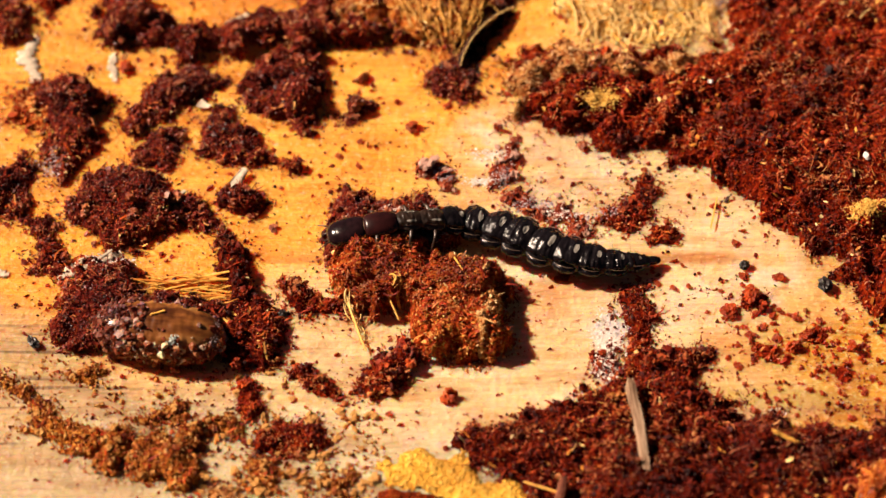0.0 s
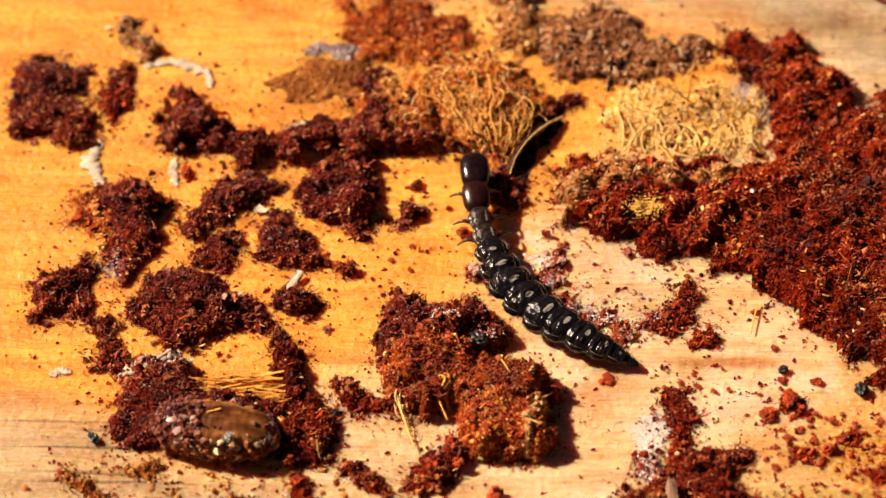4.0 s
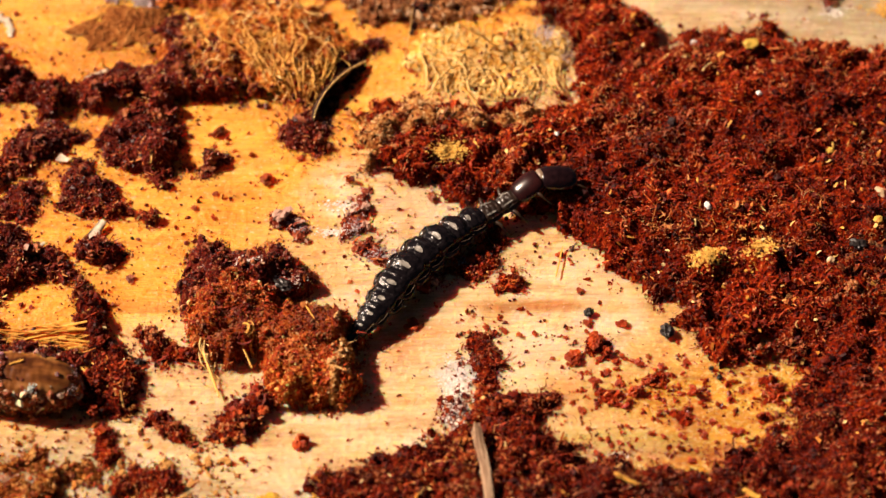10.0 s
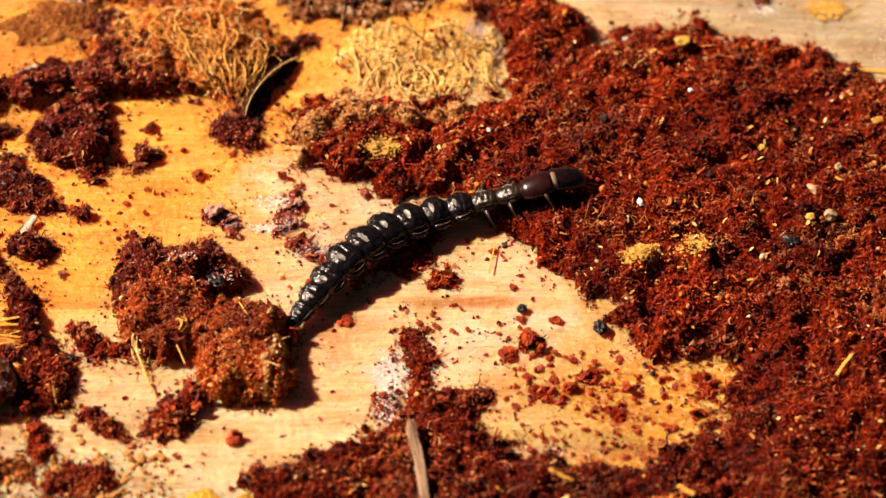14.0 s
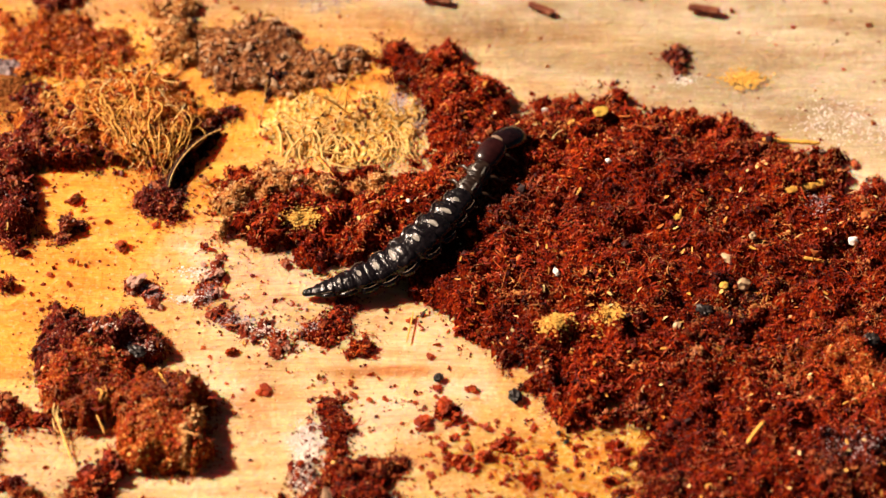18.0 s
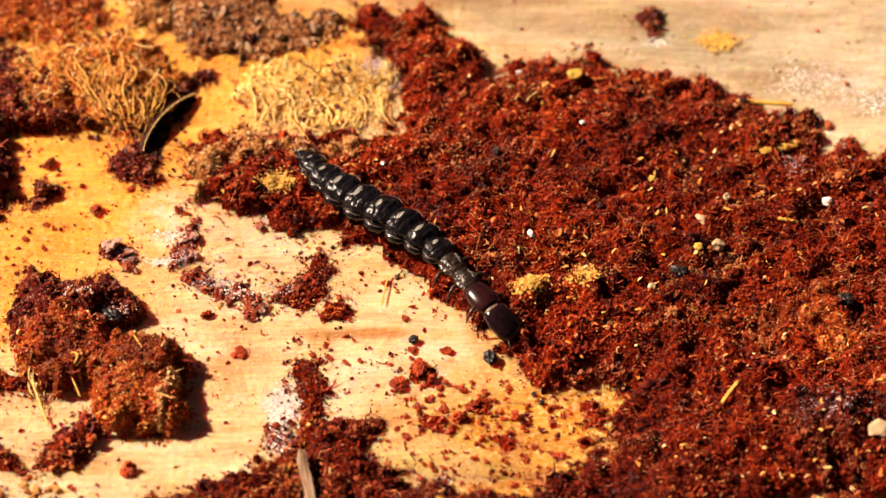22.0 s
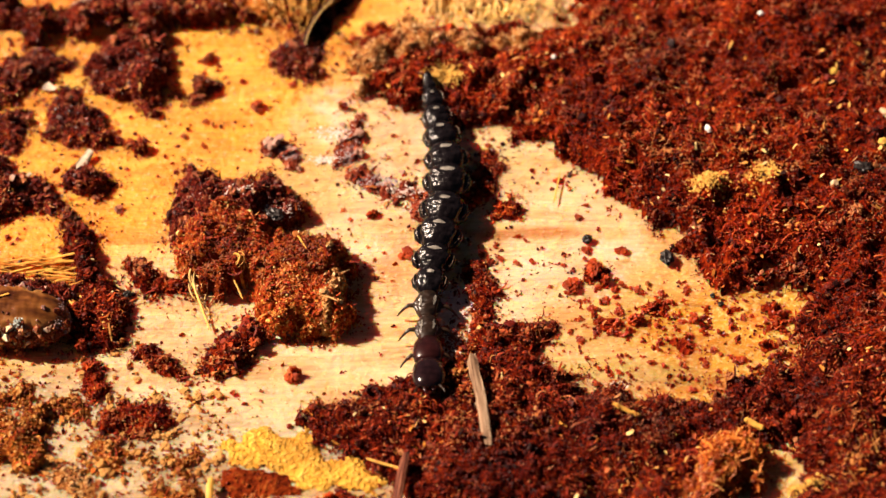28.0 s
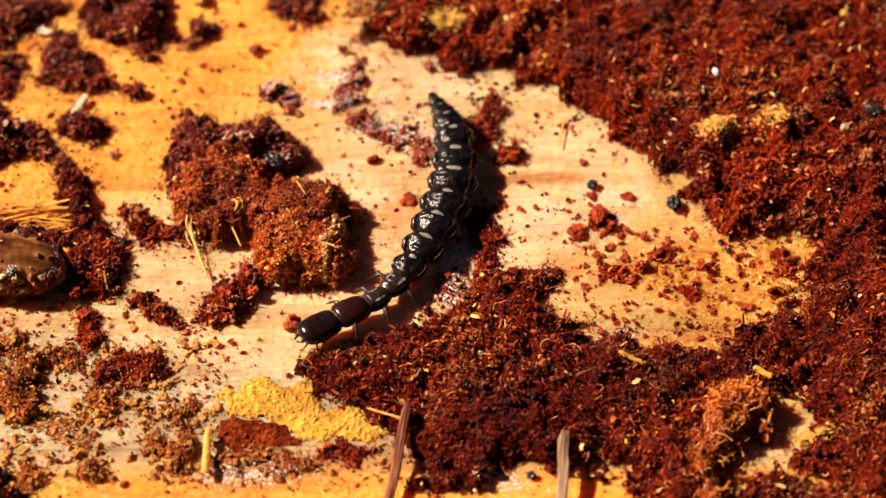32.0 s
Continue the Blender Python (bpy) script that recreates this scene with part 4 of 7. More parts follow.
heap("frass_knot", "small knot of rusty frass on wood", "red", 0.25, 18, 0.2, 0.28, 73, [(10.3, -15.1), (11, -14.9), (11.7, -15.1), (12.4, -15.3), (12, -15.6), (11.4, -15.7), (10.6, -15.6), (9.9, -15.6), (9.6, -15.3)])
heap("bark_chunk", "black rounded bark edge at the wood rim", "black", 1, 14, 0.25, 0.34, 74, [(-6.6, -16.7), (-4.3, -16.3), (-3.1, -17.7), (-3, -20.1), (-6.3, -20.1)])
heap("fibre_mat", "tan fibrous mat on the red clump", "tan", 1.75, 40, 0.05, 0.30, 75, [(8.8, 0.1), (10.1, 0.4), (11.2, -1.4), (11.3, -5.1), (10.1, -5.8), (9.3, -4.9), (9.6, -1.8)])
heap("frass_clump", "thick rust-red clump of matted frass and fibre", "clump", 1.6, 30, 0.5, 0.24, 201, [(4.4, 2.1), (6.4, 1.8), (8.3, 0.0), (10.3, -0.5), (11.1, -1.2), (11.3, -3.3), (11.4, -5.0), (10.1, -5.8), (8.5, -5.9), (7.4, -6.1), (6.8, -4.5), (6.4, -3.5), (5.6, -3.4), (5.2, -3.6), (4.7, -3.0), (4.3, -2.1), (3.5, -1.8), (3.2, -0.6), (3.7, 0.5)])
heap("frass_ridge", "low ridge of purple-brown crumbs on wood", "mould", 0.4, 20, 0.2, 0.3, 202, [(10.9, 7.8), (11.8, 7.8), (11.8, 5.3), (11.2, 4.6), (10.3, 4.8), (10.6, 6.0), (11.0, 6.4)])
heap("frass_ridge", "small patch of mould-dusted crumbs on wood", "mould", 0.35, 20, 0.2, 0.28, 203, [(7.0, 6.5), (8.4, 6.3), (8.8, 5.2), (8.7, 4.4), (8.1, 4.4), (7.7, 5.2), (7.2, 5.8)])
heap("frass_ridge", "low mould-dusted ridge of frass crumbs on pale wood", "mould", 0.4, 20, 0.2, 0.28, 204, [(11.0, 4.5), (12.6, 4.3), (13.3, 3.6), (14.4, 3.3), (15.2, 3.0), (15.5, 2.0), (14.7, 1.5), (13.5, 2.2), (12.7, 2.7), (11.9, 3.2), (10.9, 3.8)])
heap("frass_heap", "broom-shaped spill of rusty frass on pale wood", "red", 0.4, 20, 0.4, 0.28, 205, [(17.2, 5.3), (18.2, 5.6), (18.4, 4.0), (18.9, 2.9), (19.3, 1.9), (18.3, 1.7), (17.7, 2.7), (16.8, 2.2), (15.8, 2.1), (15.3, 3.0), (16.3, 3.6), (17.2, 4.0)])
heap("frass_ridge", "thin line of rust crumbs across pale wood", "red", 0.3, 16, 0.2, 0.26, 206, [(17.1, -1.3), (18.2, -1.2), (18.4, -3.5), (18.3, -5.9), (17.9, -7.5), (16.8, -7.1), (16.7, -4.6), (16.9, -2.8)])
heap("frass_heap", "small rust frass scraps beside whitish mould", "red", 0.35, 18, 0.2, 0.26, 207, [(15.4, -5.6), (16.3, -5.2), (16.6, -6.3), (16.5, -7.5), (15.6, -7.5)])
heap("frass_heap", "ochre and rust frass crumbs on grey wood", "ochre", 0.45, 24, 0.15, 0.26, 208, [(-12.2, -7.1), (-11.3, -7.1), (-10.5, -8.3), (-9.7, -8.6), (-8.6, -10.0), (-7.4, -10.6), (-7.0, -11.4), (-8.6, -11.4), (-10.3, -10.5), (-11.4, -10.3), (-10.9, -9.3), (-11.8, -8.0)])
heap("frass_heap", "crumbly ochre frass heap on grey wood", "ochre", 0.55, 24, 0.15, 0.26, 209, [(-7.4, -9.9), (-6.5, -9.8), (-5.8, -10.6), (-5.9, -11.6), (-6.9, -12.7), (-7.9, -12.3), (-7.7, -11.4)])
heap("frass_heap", "thick ochre-brown frass heap on grey wood", "ochre", 0.8, 24, 0.15, 0.26, 210, [(-5.9, -12.0), (-5.5, -10.6), (-4.4, -10.6), (-3.0, -10.0), (-2.7, -11.5), (-2.8, -13.3), (-5.3, -13.4)])
heap("frass_heap", "loose rusty frass crumbs on grey wood", "ochre", 0.4, 24, 0.15, 0.26, 211, [(-3.4, -10.6), (-2.4, -9.3), (-1.5, -9.0), (-1.0, -9.9), (-1.1, -10.5), (-2.0, -10.5), (-2.8, -11.0)])
heap("frass_heap", "thin spill of ochre crumbs on grey wood", "ochre", 0.25, 24, 0.15, 0.26, 212, [(-5.9, -9.7), (-4.6, -8.8), (-3.7, -8.4), (-3.5, -9.6), (-4.2, -9.8), (-5.5, -10.0)])
heap("frass_heap", "rusty frass heap on grey wood", "red", 0.55, 24, 0.15, 0.26, 213, [(-0.2, -10.2), (1.4, -9.6), (2.6, -9.4), (3.0, -9.8), (3.0, -11.1), (1.0, -11.4), (-0.4, -11.2)])
heap("frass_heap", "small ochre frass heap on pale wood", "ochre", 0.4, 24, 0.15, 0.26, 214, [(-0.7, -12.0), (-0.3, -11.4), (0.7, -11.5), (0.9, -12.7), (0.6, -13.4), (-0.4, -12.7)])
heap("frass_heap", "small rusty frass heap on grey wood", "ochre", 0.4, 24, 0.15, 0.26, 215, [(3.0, -13.4), (3.3, -12.5), (4.4, -12.2), (5.0, -12.3), (4.6, -13.4), (3.8, -13.8)])
heap("frass_heap", "small ochre frass heap on pale wood", "ochre", 0.3, 24, 0.15, 0.26, 216, [(-0.1, -13.3), (0.5, -12.9), (0.9, -13.7), (0.4, -14.0)])
heap("frass_heap", "small ochre frass heap on pale wood", "ochre", 0.35, 24, 0.15, 0.26, 217, [(1.3, -12.4), (2.0, -12.2), (2.4, -12.9), (2.1, -13.2), (1.6, -13.0)])
heap("frass_heap", "small ochre frass heap on pale wood", "ochre", 0.3, 24, 0.15, 0.26, 218, [(2.1, -14.6), (2.6, -14.2), (3.1, -14.7), (2.9, -15.4), (2.2, -15.3)])
heap("frass_heap", "ochre-brown crumbs on yellow wood", "ochre", 0.4, 24, 0.15, 0.26, 219, [(3.3, -15.3), (3.8, -14.5), (4.4, -14.3), (4.6, -15.3), (4.0, -16.4), (3.4, -16.6)])
heap("frass_heap", "small ochre frass heap on pale wood", "ochre", 0.4, 24, 0.15, 0.26, 220, [(-3.8, -15.6), (-3.2, -15.3), (-2.6, -15.6), (-1.9, -16.5), (-2.4, -17.4), (-3.2, -17.3), (-3.6, -16.7)])
heap("frass_heap", "small ochre frass heap on pale wood", "ochre", 0.2, 24, 0.15, 0.26, 221, [(-1.6, -15.3), (-0.5, -15.1), (-0.6, -15.7), (-1.4, -15.7)])
heap("frass_heap", "small ochre frass heap on pale wood", "ochre", 0.35, 24, 0.15, 0.26, 222, [(-0.7, -16.3), (-0.1, -15.8), (0.5, -16.7), (0.1, -17.2), (-0.7, -17.0)])
heap("frass_heap", "pale mouldy crumbs spread on wood", "tan", 0.2, 24, 0.15, 0.26, 223, [(-2.9, -13.7), (-1.9, -13.4), (-0.6, -14.3), (-0.7, -14.9), (-1.8, -14.9)])
heap("frass_heap", "thin brown crumbs on yellow wood", "brown", 0.2, 24, 0.15, 0.26, 224, [(5.4, -15.0), (6.9, -15.0), (8.9, -15.3), (10.5, -15.8), (10.2, -16.4), (7.9, -16.1), (5.9, -16.4), (5.2, -15.8)])
heap("frass_heap", "low maroon crumbs in the pit below the bark flap", "maroon", 0.4, 12, 0.4, 0.3, 260, [(28.8, -16.8), (30.8, -16.7), (32.3, -17.2), (35.6, -16.9), (35.4, -18.8), (28.7, -18.7)])
heap("bark_plate", "flat translucent orange-brown bark plate on wood", "brown", 0.3, 10, 0, 0.16, 225, [(-4.8, 19.2), (-3.6, 19.7), (-1.6, 20.8), (0.2, 21.0), (1.6, 20.3), (2.7, 19.2), (1.6, 17.9), (0.0, 18.3), (-1.5, 18.4), (-2.9, 17.6), (-3.6, 18.2)])
heap("bark_flake", "grey-lilac bark flake among torn fibres", "lilac", 0.35, 12, 0.1, 0.22, 226, [(-2.4, 21.1), (-1.8, 22.1), (0.9, 21.8), (1.2, 21.0), (-0.7, 21.0)])
heap("bark_chunk", "dark bark scrap among torn fibres", "dark", 0.5, 14, 0.5, 0.32, 227, [(0.3, 19.5), (1.4, 20.0), (2.7, 18.8), (4.2, 18.0), (4.0, 16.3), (2.8, 17.1), (1.6, 17.3), (0.8, 17.9)])
heap("bark_chunk", "orange bark scraps on yellow wood", "orange", 0.3, 12, 0.3, 0.3, 228, [(1.2, 23.9), (4.0, 24.2), (6.4, 23.4), (6.2, 21.7), (4.4, 20.4), (2.6, 21.2), (1.6, 22.5)])
heap("bark_chunk", "brown bark chunk on pale wood", "tan", 0.6, 14, 0.3, 0.34, 229, [(7.4, 25.4), (8.2, 26.5), (9.8, 26.1), (10.1, 24.1), (10.5, 21.7), (9.3, 21.1), (7.9, 21.7), (7.5, 23.8)])
heap("bark_strip", "orange bark scraps with grey edges", "orange", 0.3, 12, 0.3, 0.3, 230, [(0.0, 24.8), (2.5, 25.0), (4.1, 24.8), (4.4, 23.1), (3.2, 21.0), (1.1, 20.8), (-0.2, 22.3)])
heap("bark_chunk", "small rust bark scrap on yellow wood", "clump", 0.3, 14, 0.3, 0.3, 231, [(4.6, 22.9), (6.2, 24.2), (6.6, 22.0), (5.0, 21.7)])
heap("bark_strip", "grey-brown weathered bark crumbs on wood", "grey", 0.4, 14, 0.05, 0.34, 232, [(10.2, 21.2), (10.5, 23.7), (12.0, 24.4), (14.1, 24.6), (15.6, 23.4), (17.2, 22.5), (19.6, 23.3), (20.3, 21.7), (18.4, 20.2), (15.6, 20.2), (15.0, 19.5), (13.5, 19.5), (11.4, 19.6)])
# the shade of three holes, put in as black crumb heaps
heap("shade_scrap", "black crumbs standing for a dark hole among grey crumbs", "black", 0.6, 14, 0.1, 0.3, 233, [(13.4, 20.8), (14.7, 21.4), (15.3, 19.9), (13.9, 18.9)])
heap("shade_scrap", "black crumbs standing for a small dark hole on weathered wood", "black", 0.5, 14, 0.1, 0.3, 234, [(11.7, 24.0), (12.9, 24.6), (13.4, 24.0), (12.3, 23.5)])
heap("shade_scrap", "black crumbs standing for a dark hole beside a brown chunk", "black", 0.7, 14, 0.1, 0.3, 235, [(9.2, 25.6), (9.9, 26.0), (10.1, 24.6), (9.4, 24.3)])
heap("bark_chunk", "dark red bark chunk on far wood", "dark", 0.7, 14, 0.5, 0.32, 236, [(1.2, 26.5), (2.0, 28.2), (2.9, 29.1), (4.4, 29.7), (6.2, 29.2), (4.5, 27.2), (3.1, 25.5), (1.2, 25.4)])


# ---- the pupal case ----
def build_pupal_case():
    amber, nt, b = shader("amber_shell", 0.28, 0.5)
    co = nt.nodes.new("ShaderNodeTexCoord").outputs["Object"]
    n = noise_tex(nt, co, 1300.0, 6.0, (0.3, 1, 1))
    nt.links.new(ramp(nt, n, [(0.34, (0.05, 0.012, 0.004)), (0.5, (0.21, 0.072, 0.017)), (0.66, (0.42, 0.20, 0.06))]), b.inputs["Base Color"])
    bump(nt, b, n, 0.5, 0.0001)
    case = tagged(new("pupal_case"), "brown oval pupal case crusted with crumbs, lying in frass", "pupal case")
    case.location = (-5.1 * MM, -4.9 * MM, 0.8 * MM)
    case.rotation_euler = (0, 0, -0.12)
    prof = [(0.0, 0.02), (0.02, 0.35), (0.07, 0.75), (0.16, 1.15), (0.3, 1.45), (0.5, 1.55), (0.68, 1.5), (0.82, 1.28), (0.92, 0.92), (0.98, 0.45), (1.0, 0.02)]
    part("shell", ring_mesh("shell", ring_surface(6.6, prof, 1.5, 333, 0.8, 0.25), amber, 60, 72), case, "brown amber shell with darker lengthwise streaks")
    rs = np.random.RandomState(61)
    def on_shell(n, u0, u1, a0, a1):
        u, a = rs.uniform(u0, u1, n), rs.uniform(a0, a1, n)
        w = np.interp(u, [p[0] for p in prof], [p[1] for p in prof])
        z = np.sin(a) * w * np.where(np.sin(a) > 0, 0.8, 0.64)
        return np.stack([(u - 0.5) * 6.6, np.cos(a) * w, z], 1)
    spots = np.concatenate([on_shell(1600, 0.02, 0.30, 0.2, 3.9), on_shell(420, 0.28, 0.42, 1.0, 3.9), on_shell(2000, 0.1, 0.95, 2.55, 3.9), on_shell(160, 0.85, 1.0, 1.6, 3.8), on_shell(160, 0.3, 0.95, 0.2, 0.8), on_shell(22, 0.4, 0.85, 1.4, 2.6)])
    spots = spots[vnoise(spots[:, 0] + spots[:, 1], spots[:, 2] - spots[:, 1], 0.55, 66) + 0.35 * rs.rand(len(spots)) > 0.5]
    v, f = crumb_arrays(rs, spots, 0.05 + 0.42 * rs.rand(len(spots)) ** 3)
    part("crumb_crust", mesh_of("crumb_crust", v, f, CRUMB["crust"]), case, "crust of brown and whitish crumbs", kind="stuff")
    film = np.concatenate([on_shell(220, 0.08, 0.42, 1.1, 2.3), on_shell(160, 0.9, 1.0, 1.0, 3.0)])
    v, f = crumb_arrays(rs, film, 0.03 + 0.12 * rs.rand(len(film)) ** 2)
    part("mould_film", mesh_of("mould_film", v, f, CRUMB["lilac"]), case, "grey-lilac mould film", kind="stuff")
    p = on_shell(1, 0.64, 0.64, 2.35, 2.35)[0]
    blob = np.random.RandomState(5).normal(0, 0.12, (90, 3)) + p
    v, f = crumb_arrays(rs, blob, rs.uniform(0.06, 0.18, 90))
    part("mould_spot", mesh_of("mould_spot", v, f, plain("blue_grey_mould", (0.50, 0.58, 0.56), 0.8, 0.2)), case, "pale blue-grey mould tuft")
    chip = splinter_mesh("chip", 0.75, 0.12, 31, STRAW)
    ob = part("straw_chip", chip, case, "tiny straw chip")
    ob.location, ob.rotation_euler = (0.0, 0.2 * MM, 1.27 * MM), (0, 0, 0.5)


def splinter_mesh(name, length, width, seed, material, thick=0.6):
    """A split stick along x with ragged ends and a ridged skin."""
    rs = np.random.RandomState(seed)
    rings, around = 14, 9
    verts, faces = [], []
    ridge = rs.uniform(0.78, 1.12, around)
    sway = np.cumsum(rs.normal(0, 0.035, rings)) * width * 1.2
    for i in range(rings):
        u = i / (rings - 1)
        w = width * 0.5 * (0.9 + 0.15 * rs.rand()) * (1 if 0 < i < rings - 1 else 0.65)
        for a in range(around):
            t = 2 * math.pi * a / around
            end = rs.uniform(-0.03, 0.03) * length if i in (0, rings - 1) else 0
            verts.append(((u - 0.5) * length + end, math.cos(t) * w * ridge[a] + sway[i], math.sin(t) * w * thick * ridge[a]))
    for i in range(rings - 1):
        for a in range(around):
            c = (a + 1) % around
            faces.append((i * around + a, (i + 1) * around + a, (i + 1) * around + c, i * around + c))
    verts += [(-0.5 * length, sway[0], 0), (0.5 * length, sway[-1], 0)]
    k = rings * around
    for a in range(around):
        c = (a + 1) % around
        faces.append((k, a, c, c))
        faces.append((k + 1, k - around + c, k - around + a, k - around + a))
    tri = [(f[0], f[1], f[2]) for f in faces] + [(f[0], f[2], f[3]) for f in faces if f[2] != f[3]]
    return mesh_of(name, verts, tri, material)


def between(p, q):
    p, q = Vector(p), Vector(q)
    d = (q - p).normalized()
    left = Vector((0, 0, 1)).cross(d).normalized()
    m = Matrix((d, left, d.cross(left))).transposed().to_4x4()
    m.translation = (p + q) / 2 * MM
    return m


def stick_material(name, stops):
    m, nt, b = shader(name, 0.7, 0.25)
    co = nt.nodes.new("ShaderNodeTexCoord").outputs["Object"]
    n = noise_tex(nt, co, 5200.0, 6.0, (0.06, 1, 1))
    nt.links.new(ramp(nt, n, stops), b.inputs["Base Color"])
    bump(nt, b, n, 1.0, 0.0002)
    return m


STICKWOOD = stick_material("weathered_stick", [(0.34, (0.07, 0.035, 0.02)), (0.47, (0.24, 0.14, 0.08)), (0.62, (0.40, 0.27, 0.17))])
REDWOOD = stick_material("red_bark_stick", [(0.34, (0.05, 0.012, 0.007)), (0.5, (0.20, 0.05, 0.022)), (0.64, (0.40, 0.18, 0.10))])
COUNT = [0]


def splinter(name, p, q, width, label):
    COUNT[0] += 1
    mat = REDWOOD if name in ("red_splinter", "bark_sliver") else STRAW
    p = (p[0], p[1], max(p[2] * 0.6, rest(p[0], p[1])) + width * 0.35)
    q = (q[0], q[1], max(q[2] * 0.6, rest(q[0], q[1])) + width * 0.35)
    ob = tagged(new(name, splinter_mesh(name, (Vector(q) - Vector(p)).length, width, 400 + COUNT[0], mat)), label, "splinter")
    ob.matrix_world = between(p, q)
    return ob


GRAINS = {
    "white": plain("white_grain", (0.82, 0.80, 0.75), 0.35, 0.5, 0.08),
    "tan": plain("tan_grain", (0.55, 0.38, 0.22), 0.25, 0.5, 0.3),
    "yellow": plain("yellow_grain", (0.62, 0.40, 0.07), 0.25, 0.5, 0.3),
    "black": plain("black_crumb", (0.018, 0.013, 0.012), 0.4, 0.5, 0.5),
}


def grain(kind, x, y, a, b, label):
    COUNT[0] += 1
    rs = np.random.RandomState(500 + COUNT[0])
    v, f = ragged(600 + COUNT[0], 0.26 if kind != "black" else 0.3, 1 if kind != "black" else 2)
    v = v / np.abs(v).max(0) * 0.5 * np.array([a, b, min(a, b, 0.9) * (0.85 if a < 0.8 else 0.5)])
    ang = rs.uniform(-0.6, 0.6) if a != b else 0.0
    v[:, 2] += min(a, b) * 0.36
    name = {"white": "mineral_grain", "tan": "sand_grain", "yellow": "resin_grain", "black": "charred_crumb"}[kind]
    ob = tagged(new(name, mesh_of(name, v, f, GRAINS[kind])), label, "grain" if kind != "black" else "crumb")
    ob.location = (x * MM, y * MM, rest(x, y) * MM)
    ob.rotation_euler = (0, 0, ang)


CRUMB_MESH = {}
WORDS = {"red": "rusty red frass crumb on bare wood", "dark": "dark maroon bark crumb on yellow wood", "ochre": "ochre frass crumb on grey wood",
         "wet": "glossy deep red crumb on damp orange wood", "mould": "mould-dusted purple-brown crumb on wood"}


def loose_crumb(x, y, size, palette):
    COUNT[0] += 1
    rs = np.random.RandomState(1000 + COUNT[0])
    if palette not in CRUMB_MESH:
        CRUMB_MESH[palette] = []
        for i in range(7):
            v, f = cluster(1500 + i, 12)
            v[:, 2] = np.maximum(v[:, 2] * 0.75 + 0.25, -0.02)
            CRUMB_MESH[palette].append(mesh_of("frass_crumb", v, f, CRUMB[palette]))
    ob = tagged(new("frass_crumb", CRUMB_MESH[palette][rs.randint(7)]), WORDS[palette], "crumb", "loose frass crumbs")
    ob.location = (x * MM, y * MM, rest(x, y) * MM)
    ob.rotation_euler = (0, 0, rs.uniform(0, 6.28))
    ob.scale = [size * 1.1 * k for k in (1, rs.uniform(0.55, 1.0), rs.uniform(0.6, 1.0))]


def loose_zone(n, x0, y0, x1, y1, lo, hi, palette, seed):
    """Loose crumbs over a stretch of bare wood: the large ones singly, the fine ones as one scatter."""
    rs = np.random.RandomState(seed)
    places, sizes = [], []
    for k in range(n):
        x, y = rs.uniform(x0, x1), rs.uniform(y0, y1)
        size = lo + (hi - lo) * rs.rand() ** 1.6
        if rest(x, y) - wood_height(np.array([x]), np.array([y]))[0] < 0.05:
            if size > lo + (hi - lo) * 0.58:
                loose_crumb(x, y, size, palette)
            else:
                for m in range(3):
                    places.append((x + rs.normal(0, 0.12) * (m > 0), y + rs.normal(0, 0.12) * (m > 0), rest(x, y) + size * 0.2))
                    sizes.append(size * rs.uniform(0.5, 1.0))
    if places:
        v, f = crumb_arrays(rs, np.array(places), np.array(sizes))
        tagged(new("crumb_scatter", mesh_of("crumb_scatter", v, f, CRUMB[palette])), "fine " + WORDS[palette].replace("crumb", "crumbs scattered"), "crumbs", kind="stuff")


def dusting(kind, x, y, rx, ry, n, seed):
    """A patch of mould or meal: countless tiny flecks."""
    rs = np.random.RandomState(seed)
    p = rs.normal(0, 0.42, (n, 2)) * np.array([rx, ry])
    z = np.array([rest(x + a, y + b) for a, b in p])
    size = 0.03 + (0.12 if kind == "gold" else 0.11) * rs.rand(n) ** 2
    z = z + (0.14 if kind == "gold" else 0.0)
    v, f = fine_arrays(rs, np.column_stack([p, z * 0]), size * 1.15)
    v[:, 2] = v[:, 2] * 0.3 + np.repeat(z + size * 0.05, 6)
    name, text = {"white": ("mould_patch", "thin whitish mould flecks spread on the wood"), "lilac": ("mould_patch", "grey-lilac mould flecks over the frass"),
                  "gold": ("meal_patch", "golden yellow wood meal lying on frass")}[kind]
    ob = tagged(new(name, mesh_of(name, v, f, CRUMB[kind])), text, "mould" if kind != "gold" else "wood meal", kind="stuff")
    ob.location = (x * MM, y * MM, 0)


FILM = plain("white_film", (0.58, 0.48, 0.36), 0.7, 0.2, 0.45, 2000.0, 0.5, 0.0001)


